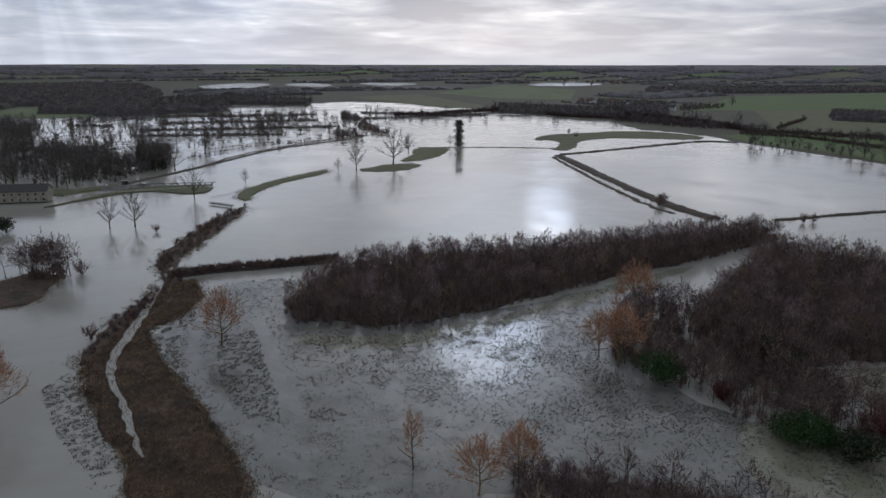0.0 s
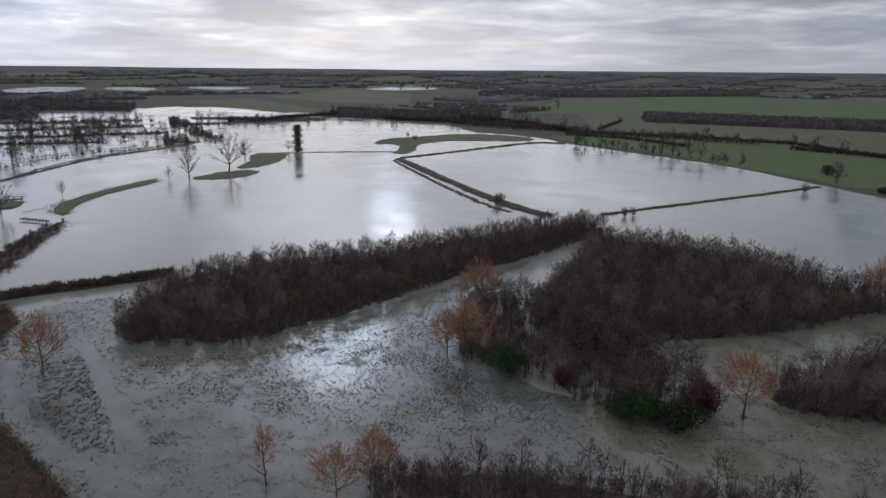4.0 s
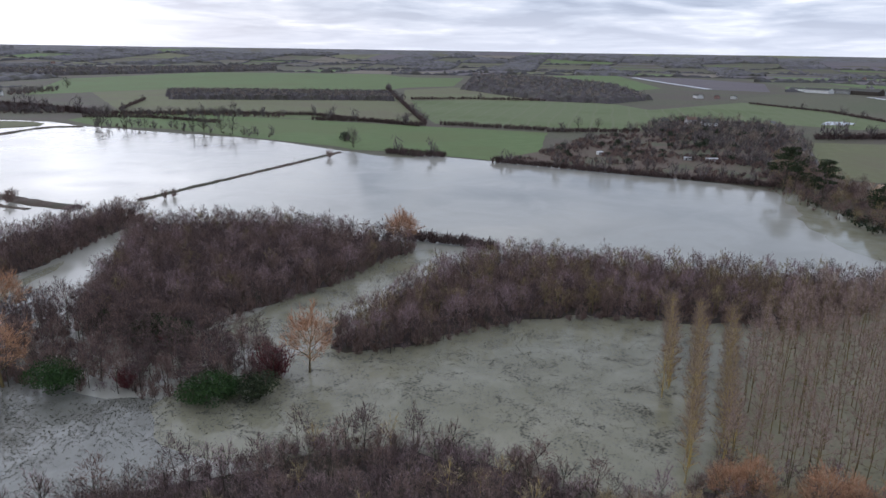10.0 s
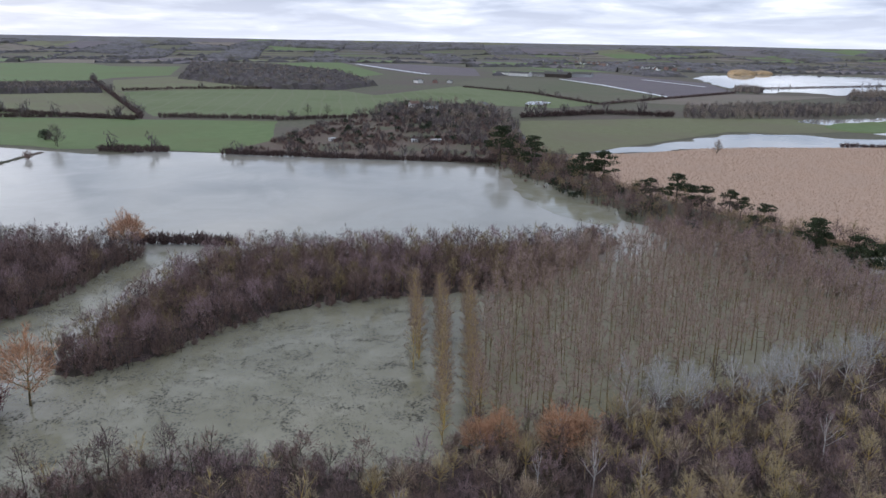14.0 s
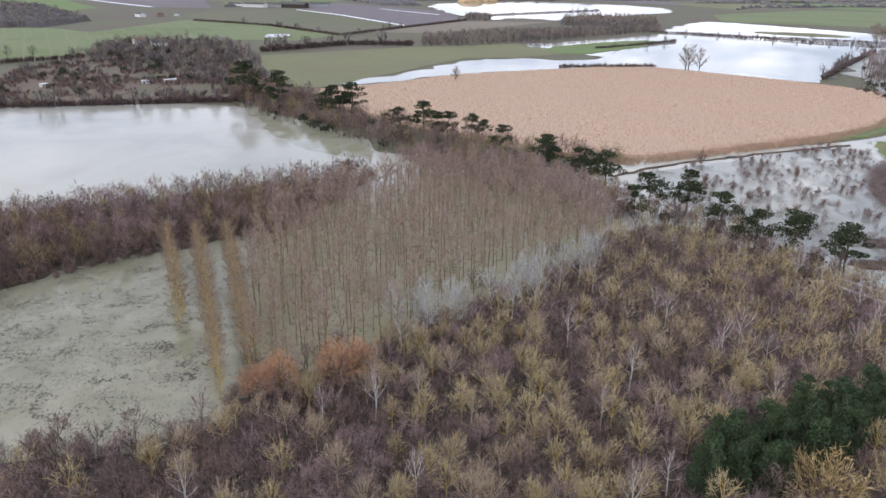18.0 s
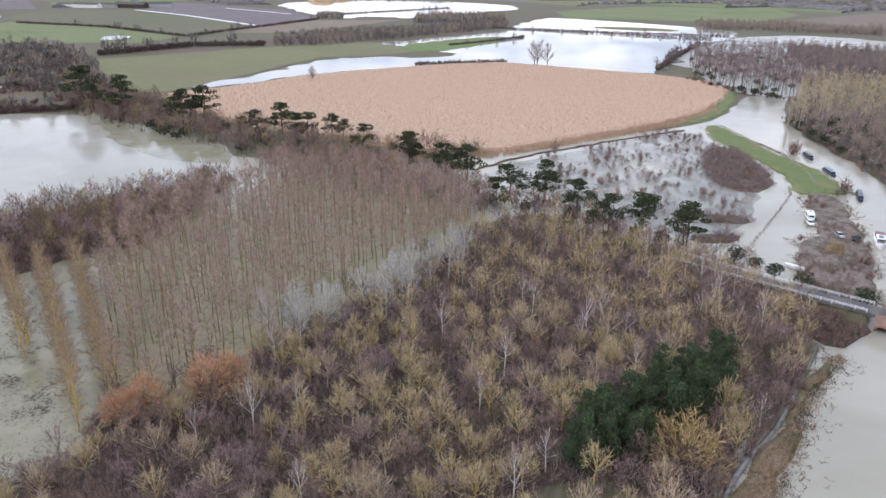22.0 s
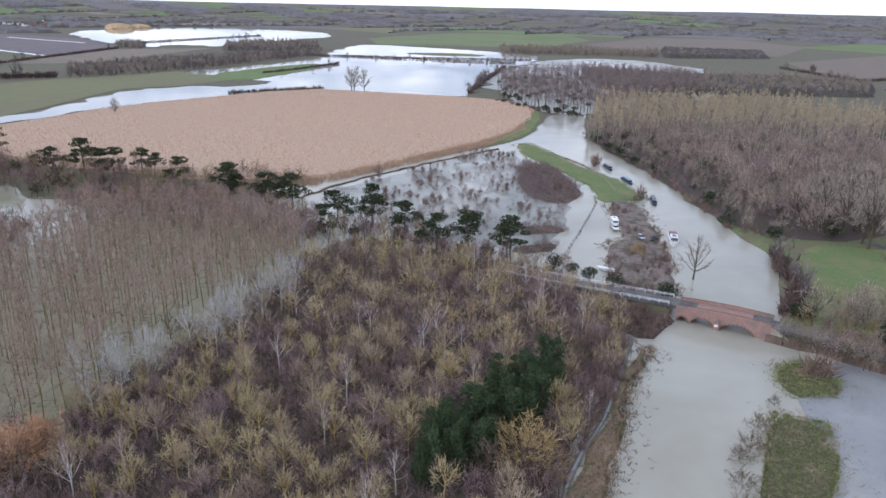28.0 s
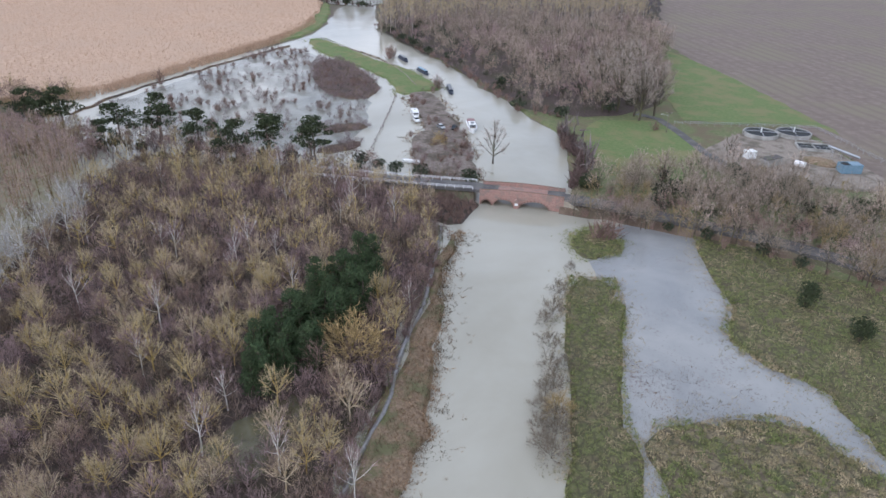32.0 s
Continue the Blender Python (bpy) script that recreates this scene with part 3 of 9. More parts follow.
MARSH_BANK = [(-97, 174), (-99, 193), (-105, 248), (-95, 258), (-85, 239), (-85, 218), (-92, 206), (-78, 182), (-62, 161), (-46, 137), (-36, 120), (-40, 96), (-50, 96), (-60, 118), (-67, 131), (-82, 151), (-92, 164)]
SPIT = [(-178, 252), (-168, 255), (-163, 270), (-147, 263), (-140, 229), (-145, 225), (-160, 225)]
RIVER_BANK = [(-97, 176), (-102, 182), (-107, 206), (-105, 229), (-107, 259), (-119, 279), (-123, 301), (-123, 346), (-120, 383), (-114, 402), (-111, 380), (-110, 322), (-112, 279), (-97, 255), (-99, 218), (-96, 194)]
CRESCENT = [(-128, 427), (-133, 457), (-116, 507), (-91, 553), (-86, 532), (-112, 487), (-120, 447), (-116, 416)]
ISLE_TREES = [(-72, 544), (-44, 586), (-16, 586), (-20, 557), (-45, 535)]
ISLE_IVY = [(-30, 701), (9, 701), (3, 656), (-12, 608), (-40, 593), (-28, 643)]
ISLE_HEAD = [(98, 790), (119, 829), (146, 850), (148, 791), (139, 733), (120, 698), (113, 702), (126, 744), (118, 778), (105, 772)]
LOCK_GRASS = [(-231, 392), (-220, 427), (-211, 459), (-185, 473), (-154, 473), (-149, 447), (-162, 439), (-197, 455), (-221, 409)]
HOUSE_GREEN = [(-314, 472), (-237, 427), (-231, 450), (-209, 466), (-219, 482), (-250, 450)]
LEVEE_A = [(105, 640), (121, 489), (132, 411), (145, 370)]
LEVEE_A2 = [(98, 632), (108, 504), (120, 404), (128, 384)]
LEVEE_B = [(109, 648), (162, 684), (232, 734), (282, 768), (312, 751)]
LEVEE_C = [(177, 366), (208, 377), (247, 389), (306, 408), (377, 432)]
LEVEE_D = [(-23, 701), (37, 707), (109, 698)]
CAUSEWAY = [(-218, 482), (-199, 546), (-185, 603), (-166, 685), (-113, 770), (-88, 827)]
CAUSEWAY2 = [(-198, 543), (-187, 641), (-161, 710), (-122, 788)]
HEDGE_STRIP = [(-106, 261), (-87, 271), (-66, 277), (-44, 286)]
F_STRIP = [(468, 803), (530, 654), (579, 516), (625, 395), (498, 321), (430, 317), (418, 386), (395, 436), (397, 466), (364, 668), (324, 752), (328, 829), (423, 903)]
F_TWO = [(566, 1049), (742, 910), (820, 807), (602, 543), (533, 658), (474, 814)]
F_THREE = [(856, 815), (1004, 706), (1071, 555), (908, 335), (716, 344), (607, 533)]
F_BRIGHT = [(1114, 1974), (1421, 1725), (1709, 1385), (1287, 1074), (1095, 1101), (919, 1122), (694, 1242)]
F_OLD = [(1090, 1041), (1250, 1044), (1301, 830), (1029, 668), (863, 827)]
F_FAR = [(2156, 1373), (2462, 1273), (1642, 725), (1386, 717), (1484, 916)]
F_GREEN = [(958, 460), (1289, 420), (1178, 265), (1001, 122), (917, 168), (916, 338)]
F_PURPLE = [(2358, 1196), (2421, 981), (2180, 655), (1714, 500), (1698, 658)]
F_OLIVE = [(1371, 458), (1640, 465), (1656, 282), (1194, 32), (1009, 107), (1192, 268)]
F_PURPLE2 = [(1710, 291), (2111, 263), (1713, -23), (1407, -69), (1207, 32)]
F_PALE = [(1072, 118), (1357, -60), (1370, -226), (1061, -15)]
F_PASTURE = [(739, 180), (858, 14), (916, -108), (832, -190), (753, -88), (745, -36), (595, 45), (534, 82), (537, 110)]
SCRUB = [(437, 321), (498, 321), (613, 343), (714, 336), (868, 352), (789, 209), (552, 120), (467, 114), (446, 233)]
F_LONG = [(561, 1297), (719, 1316), (955, 965), (842, 788), (597, 540), (567, 711), (423, 903)]
F_L2 = [(736, 1847), (1309, 2151), (1726, 1749), (1427, 1243), (1021, 1032), (719, 1316), (447, 1288)]
F_MID0 = [(-234, 1820), (-69, 1999), (94, 1389), (6, 1351), (-102, 1551)]
F_DK = [(-23, 2079), (269, 2971), (428, 2323), (303, 1713), (155, 1710)]
F_LEFT = [(-793, 1286), (-781, 1372), (-628, 1322), (-537, 1109), (-657, 1061)]
FF_MAIN = [(893, -105), (942, -170), (1111, -374), (1176, -371), (1460, -529), (1418, -602), (1110, -749), (950, -648), (867, -531), (611, -337), (578, -331), (638, -256), (705, -196), (660, -118), (610, -20), (533, 78), (592, 33), (734, -41), (751, -99), (730, -137), (762, -186), (814, -172)]
FF_TWO = [(2083, 23), (2316, -140), (2454, -369), (2161, -671), (1792, -602), (1700, -471), (1387, -251), (1504, -179), (1390, -103), (1590, -49)]
FF_POND = [(969, 229), (1023, 213), (1000, 176), (947, 197)]
FF_A = [(-937, 2766), (-882, 3193), (-692, 3016), (-659, 2450), (-810, 2389)]
FF_B = [(-673, 2932), (-585, 3206), (-422, 2862), (-451, 2579)]
FF_C = [(-399, 3119), (-244, 3323), (-81, 3042), (-200, 2722)]
FF_D = [(327, 2973), (565, 3361), (701, 3167), (608, 2826), (377, 2744)]
FF_F = [(294, 1305), (346, 1394), (388, 1245), (309, 1243)]
G_ISLE = [(854, -127), (938, -207), (1003, -312), (913, -277), (799, -182), (798, -143)]
G_ISLE2 = [(1197, -508), (1160, -633), (1078, -641), (1111, -544)]
REEDS = [(516, 93), (544, 42), (610, -20), (656, -117), (695, -193), (638, -256), (571, -327), (524, -346), (479, -327), (419, -276), (379, -223), (338, -137), (320, -95), (333, -59), (368, -18), (415, 34)]
TOWPATH = [(368, -235), (366, -248), (324, -240), (290, -233), (273, -235), (244, -226), (230, -221), (232, -207), (235, -195), (259, -211), (272, -213), (299, -218), (331, -221)]
YARD = [(236, -199), (234, -214), (204, -199), (158, -167), (140, -150), (148, -138), (162, -142), (188, -161), (193, -175)]
ROW_A = [(237, -197), (209, -168), (182, -139)]
RIVER_FRINGE = [(120, -117), (117, -120), (105, -102), (91, -88), (80, -76), (73, -69), (70, -64), (66, -63), (64, -58), (61, -52), (59, -49), (52, -39), (58, -35), (64, -42), (72, -53), (84, -69), (98, -89), (112, -105)]
GREEN_ISLE = [(84, -122), (76, -129), (65, -117), (58, -106), (52, -97), (46, -90), (40, -84), (36, -78), (24, -62), (14, -50), (26, -50), (36, -59), (41, -65), (50, -77), (59, -90), (69, -101), (77, -111)]
BANK_ISLE = [(99, -141), (97, -151), (86, -148), (82, -140), (87, -131), (93, -134)]
RIGHT_LAND = [(76, -164), (69, -170), (51, -173), (32, -172), (-8, -138), (0, -104), (10, -111), (16, -113), (21, -118), (28, -122), (35, -121), (42, -122), (49, -127), (52, -136), (60, -146), (69, -155)]
RIGHT_FRONT = [(43, -92), (41, -95), (37, -98), (34, -104), (29, -110), (23, -110), (17, -109), (8, -107), (-18, -90), (-5, -60), (18, -58), (26, -68), (32, -76), (34, -80), (40, -85)]
EAST_LAND = [(402, -312), (382, -312), (312, -272), (237, -245), (180, -217), (149, -205), (121, -170), (114, -161), (100, -162), (80, -170), (29, -165), (-41, -197), (-50, -395), (-15, -791), (348, -596), (448, -483)]
MEADOW = [(152, -215), (153, -237), (136, -252), (100, -224), (79, -206), (100, -192), (129, -190)]
GREEN_STRIP = [(219, -381), (189, -369), (116, -315), (80, -286), (98, -293), (117, -269), (138, -255)]
PLOUGHED = [(341, -571), (356, -712), (296, -783), (146, -766), (-20, -470), (20, -216), (69, -259), (125, -310), (223, -396), (244, -425)]
PL_TWO = [(851, -1090), (975, -1632), (890, -1791), (512, -1305), (528, -1075), (548, -913), (645, -907)]
PL_THREE = [(1406, -1085), (1734, -1588), (1634, -1847), (1227, -1636), (977, -1230), (1058, -1064)]
PL_FOUR = [(516, -835), (530, -1046), (521, -1344), (252, -1255), (314, -828), (395, -706)]
GR_FAR = [(1740, -666), (2085, -1092), (1951, -1435), (1587, -1244), (1299, -895), (1398, -731), (1448, -577)]
GR_FAR2 = [(1234, -1598), (1372, -2121), (1142, -2087), (984, -1597)]
GR_FAR3 = [(813, -1830), (1038, -2637), (638, -2474), (632, -1623)]
WOOD_EAST = [(368, -291), (312, -272), (237, -245), (182, -219), (165, -226), (151, -247), (152, -277), (207, -370), (262, -434), (295, -376), (358, -332)]
WOOD_TALL = [(351, -278), (330, -358), (268, -444), (324, -532), (423, -532), (490, -399)]
WOOD_LAKE = [(549, -334), (509, -333), (466, -338), (441, -355), (469, -445), (515, -558), (665, -676), (757, -601), (744, -449)]
WORKS = [(108, -218), (111, -268), (94, -279), (56, -251), (51, -235), (74, -222), (90, -212)]
ROADSIDE = [(111, -165), (97, -168), (78, -176), (57, -181), (36, -186), (47, -221), (72, -217), (94, -206), (110, -188)]
BELT = [(457, 128), (409, 90), (377, 58), (334, 22), (306, -19), (293, -52), (291, -81), (311, -87), (328, -58), (362, -18), (409, 34), (497, 87), (530, 113), (601, 164)]
SHALLOW_B = [(116, 146), (143, 133), (184, 114), (211, 81), (229, 51), (171, 36), (117, 32), (103, 56), (93, 76), (73, 104), (58, 128), (71, 151), (95, 141)]
SHALLOW_C = [(100, 176), (198, 195), (219, 183), (140, 160), (121, 143), (102, 158)]
SHALLOW_A = [(-49, 203), (-14, 199), (12, 216), (43, 236), (68, 256), (104, 280), (100, 271), (65, 246), (41, 224), (12, 203), (-10, 190), (-40, 192)]
SCRUB_ISLE = [(320, -212), (310, -222), (270, -211), (246, -197), (237, -179), (252, -172), (274, -179), (306, -198)]
SCRUB_ISLE_B = [(201, -131), (197, -148), (188, -142), (192, -125)]
ROAD_NEAR = [(107, -155), (100, -156), (87, -159), (76, -165), (62, -170), (48, -173), (32, -174), (35, -183), (52, -182), (66, -177), (91, -165), (109, -160)]
WHITES = [(144, 7), (156, -6), (164, -21), (180, -38), (193, -49)]
ROW_1 = [(152, 59), (190, 74)]
ROW_2 = [(122, 41), (194, 67)]
ROW_3 = [(127, 36), (193, 58)]
THICKET = [(45, 182), (57, 215), (72, 231), (88, 221), (94, 190), (102, 168), (108, 156), (96, 133), (73, 142), (63, 161), (55, 173)]
DROWNED = [(293, -83), (315, -129), (360, -208), (332, -219), (258, -200), (236, -181), (192, -139), (193, -125), (223, -112), (260, -94)]
WET_A = [(-84, 218), (-82, 255), (-58, 263), (-47, 208), (12, 219), (68, 256), (91, 249), (54, 199), (59, 161), (75, 145), (91, 128), (85, 119), (13, 118), (-36, 118), (-48, 139), (-89, 199)]
WET_B = [(109, 131), (135, 127), (176, 108), (198, 76), (175, 61), (124, 45), (117, 64), (110, 88), (85, 119), (76, 132), (93, 138)]
WET_C = [(104, 179), (194, 191), (214, 181), (139, 161), (123, 147), (106, 163)]
WET_D = [(56, -103), (52, -111), (39, -113), (25, -113), (34, -103), (40, -89), (34, -77), (41, -83)]
FLOOD_COPSE = [(-436, 697), (-589, 1030), (-456, 1147), (-203, 1151), (-118, 1036), (-121, 826), (-214, 699), (-246, 552), (-340, 620)]
RIGHT_POOL = [(96, -156), (70, -172), (58, -152), (46, -136), (40, -126), (20, -126), (0, -108), (0, -98), (26, -98), (34, -90), (30, -76), (14, -56), (26, -56), (46, -80), (64, -100), (74, -114), (84, -130), (92, -140)]
CRACK_A = [(-69, 200), (-58, 205), (-41, 161), (-37, 147), (-46, 149), (-57, 167)]
CRACK_B = [(-103, 196), (-102, 220), (-94, 246), (-79, 222), (-80, 198), (-63, 162), (-79, 172), (-94, 180)]
CRACK_C = [(-100, 174), (-84, 160), (-63, 128), (-70, 124), (-88, 144), (-102, 164)]
SMOOTH = [(-44, 164), (-20, 168), (-3, 155), (15, 144), (26, 137), (13, 118), (-33, 118)]
DENSE = [(-45, 204), (-14, 194), (14, 213), (50, 236), (43, 178), (57, 160), (69, 152), (78, 139), (57, 135), (27, 140), (2, 148), (-21, 166)]
SCRUB_ISLE_C = [(222, -145), (214, -162), (205, -158), (209, -140)]
REED_BANK = [(400, -250), (436, -290), (488, -329), (490, -340), (423, -293), (381, -250), (364, -206)]
REED_DYKE = [(292, -78), (315, -112), (326, -139), (341, -172), (357, -218)]
BRAMBLES = [(146, -128), (134, -140), (126, -135), (121, -121), (132, -117)]
AVENUE = [(-530, 1324), (-411, 1361), (-263, 1440)]
AVENUE_B = [(-479, 1591), (-318, 1699)]
LAKE_SHORE = [(477, 133), (428, 93), (392, 56), (344, 24), (318, 26), (320, 37), (327, 51), (360, 77), (401, 95), (437, 115)]
FLOOD_HEAD = [(115, 801), (130, 841), (152, 847), (216, 884), (269, 871), (301, 809), (280, 780), (231, 793), (182, 799), (146, 763), (132, 702), (115, 675), (105, 689), (123, 738), (119, 774)]
REED_EDGE = [(411, -273), (367, -217), (329, -134), (311, -92), (324, -57), (340, -60), (326, -97), (346, -140), (387, -228), (431, -284)]
BACK_SCRUB = [(317, 18), (317, -22), (284, -58), (246, -74), (224, -64), (256, -40), (284, 3)]
ORANGES = [(-104, 149, 1.58), (64, 223, 1.57), (49, 181, 1.67), (44, 185, 1.24), (104, 133, 1.61), (121, 29, 1.02), (119, 33, 0.85), (124, 18, 1.12), (128, 14, 0.95), (15, 123, 1.20), (7, 119, 1.14), (-65, 194, 1.56), (210, 200, 1.28), (206, 199, 1.47)]
PINKS = [(-6, 128, 1.07)]
LONES = [(-167, 345, 1.17), (-156, 349, 1.33), (-154, 431, 1.38), (-207, 543, 1.49), (-41, 579, 2.04), (-32, 655, 1.33), (-206, 799, 1.30), (-216, 654, 1.37), (407, 450, 1.09), (402, 443, 1.18), (577, 1437, 1.58), (661, -238, 1.72), (688, 395, 0.95), (699, 377, 0.87)]
LONE_PALES = [(-67, 544, 1.74), (149, -165, 1.00), (655, -233, 1.67), (653, -245, 1.60), (576, -21, 0.84), (-137, 485, 0.70), (-81, 544, 0.72), (581, -22, 0.80), (145, -246, 1.52), (100, -232, 0.65)]
PINES = [(458, 118, 1.83), (445, 94, 1.54), (411, 56, 1.40), (416, 45, 1.41), (377, 16, 0.92), (366, 3, 1.28), (363, -10, 0.92), (358, -22, 0.81), (308, -53, 0.98), (330, -35, 0.87), (301, -51, 1.02), (288, -63, 0.80), (269, -70, 1.16), (242, -81, 1.05), (240, -92, 1.14), (224, -99, 0.82), (204, -102, 0.98), (199, -110, 1.05), (186, -120, 1.04)]
LAURELS = [(57, 170, 1.52), (78, 138, 1.37), (83, 137, 0.83)]
HOLLIES = [(83, -209, 0.75), (91, -215, 0.75), (77, -206, 0.75), (87, 131, 1.45), (89, 171, 1.75), (85, 179, 1.68), (81, 196, 1.53), (82, -208, 1.14), (77, -207, 0.96), (70, -212, 1.64), (49, -207, 1.69), (114, -170, 1.03), (89, -213, 1.04)]
BIG_PALE = [(144, -244, 1.7), (169, -252, 1.7), (157, -248, 1.75), (149, -248, 1.6), (144, -255, 1.5), (162, -271, 1.8), (177, -281, 1.7)]
GREYS = [(232, -217, 2.20), (300, -246, 2.20), (76, -106, 2.20), (69, -96, 1.72), (60, -86, 2.07), (54, -79, 1.99), (49, -72, 2.07), (52, -73, 1.63), (63, -93, 1.43), (75, -102, 1.52), (64, -90, 1.95), (60, -84, 1.72), (58, -80, 1.53), (52, -77, 1.65), (55, -76, 1.49), (86, -125, 1.18), (81, -114, 1.61)]
YEWS = [(41, -150, 1.46), (28, -144, 1.43)]
REDS = [(69, 159, 1.04), (97, 138, 1.63), (87, 173, 1.02)]
YELLOWS = [(55, -81, 0.87), (90, -64, 2.06), (174, -164, 0.91)]
SHRUBS = [(130, 414, 2.2), (133, 418, 1.9), (152, 812, 2.2), (151, 855, 2.0), (-149, 265, 2.20), (-142, 266, 2.20), (-141, 338, 1.42), (-117, 357, 1.41), (-118, 336, 1.58), (-118, 344, 1.36), (-105, 197, 1.85), (126, 405, 2.20), (188, 360, 1.97), (194, 361, 1.79), (351, 414, 2.20), (428, 480, 2.20), (317, -126, 2.08), (233, -218, 2.20), (296, -242, 2.16), (89, -146, 2.20), (91, -144, 2.20), (143, -195, 1.52), (165, -168, 1.20), (133, -238, 1.49), (300, -245, 2.05), (-38, 737, 2.20), (-91, 794, 2.20), (-85, 862, 2.20)]
IVIES = [(176, -131, 1.16), (163, -135, 1.04), (141, -146, 1.29), (114, -171, 1.28), (155, -138, 1.08), (169, -133, 0.96), (-214, 337, 1.91), (-220, 337, 2.20), (427, 482, 2.20), (-229, 552, 2.20), (-235, 552, 2.20), (-221, 552, 2.20)]
MILL_TREES = [(-370, 601, 2.14), (-356, 601, 1.94), (-295, 472, 1.36), (-308, 536, 1.32), (-299, 551, 1.57), (-260, 501, 1.61), (-260, 522, 1.73), (-245, 517, 1.48), (-244, 537, 1.63), (-408, 749, 1.97), (-402, 773, 1.86), (-389, 791, 2.08), (-313, 670, 1.74), (-245, 699, 1.14), (-222, 662, 1.50), (-259, 838, 1.64), (-278, 939, 1.57), (-338, 881, 1.42), (-209, 825, 1.38), (-145, 941, 1.20), (-133, 968, 1.29), (-109, 1069, 1.42), (-160, 899, 0.90), (-440, 733, 1.65), (-432, 761, 1.62), (-237, 552, 1.89), (-226, 552, 1.95), (-219, 552, 1.79)]
IVY_TREE = [(16, 711, 1.56)]
ROW_TURN = 20.2
ROWS = [ROW_1, ROW_2, ROW_3]
FLOOD_HEDGES = [[(-131, 1080), (-39, 1116), (69, 1156)], [(-395, 992), (-294, 1023), (-187, 1057)], [(-390, 888), (-276, 905), (-138, 949)], [(-356, 817), (-265, 825), (-189, 839)], [(-446, 1122), (-326, 1137), (-208, 1178)], [(-506, 962), (-437, 945)], [(-436, 697), (-351, 661), (-313, 670)], [(-139, 1221), (-22, 1181)]]
HEDGES = [
    ([(-78, 1144), (-13, 1152), (38, 1217), (113, 1274), (198, 1261), (277, 1204), (323, 1103), (361, 1003), (379, 880)], 2.0, 1.7),
    ([(530, 654), (566, 597), (581, 524)], 2.2, 1.1),
    ([(1068, 1071), (593, 535)], 2.2, 1.2),
    ([(602, 520), (639, 403)], 2.6, 1.2),
    ([(630, 398), (703, 331)], 2.2, 1.1),
    ([(878, 825), (961, 771), (1034, 661)], 3, 1.2),
    ([(777, 179), (869, 98), (872, 20)], 2.0, 1.5),
    ([(1002, 120), (1163, 39), (1373, -68)], 3, 1.0),
    ([(403, 405), (413, 384), (418, 355)], 1.6, 1.0),
    ([(425, 314), (442, 230), (461, 161), (469, 127)], 1.3, 1.0),
    ([(1262, 400), (1170, 253), (1001, 122)], 2.5, 0.9),
    ([(368, 881), (486, 800), (568, 702)], 2, 1.1),
    ([(568, 702), (570, 522)], 2, 1.0),
    ([(427, 912), (544, 1074)], 3, 1.0),
    ([(90, 1335), (193, 1132), (268, 1075), (345, 956)], 2.0, 1.4),
    ([(353, 845), (404, 800), (432, 691)], 2.4, 1.0),
    ([(400, 403), (404, 374), (417, 356)], 2.4, 1.0),
    ([(423, 312), (433, 293)], 2.4, 0.8),
    ([(148, -201), (127, -186), (117, -167)], 1.6, 1.1),
    ([(395, -685), (358, -739), (301, -794)], 3, 1.1),
    ([(759, -959), (579, -880), (559, -1100), (554, -1257)], 3, 1.0),
    ([(669, -120), (682, -213)], 2, 1.0),
    ([(1137, -384), (1064, -496), (987, -658)], 1.4, 0.6),
    ([(156, -209), (138, -196), (123, -184)], 1.5, 0.9),
    ([(167, 1211), (286, 1126), (352, 1018)], 3, 1.1),
    ([(611, -337), (691, -397), (867, -535)], 1.4, 1.0),
    ([(215, 206), (222, 194), (226, 179), (229, 167)], 1.0, 1.05),
    ([(1151, -343), (1108, -402), (1044, -463)], 1.8, 0.7),
    ([(1043, -472), (971, -540), (944, -601)], 1.8, 0.7),
    ([(1504, -67), (1640, -195), (1877, -429)], 2.2, 0.7),
    ([(859, -196), (900, -250), (981, -331)], 2.0, 0.8),
]
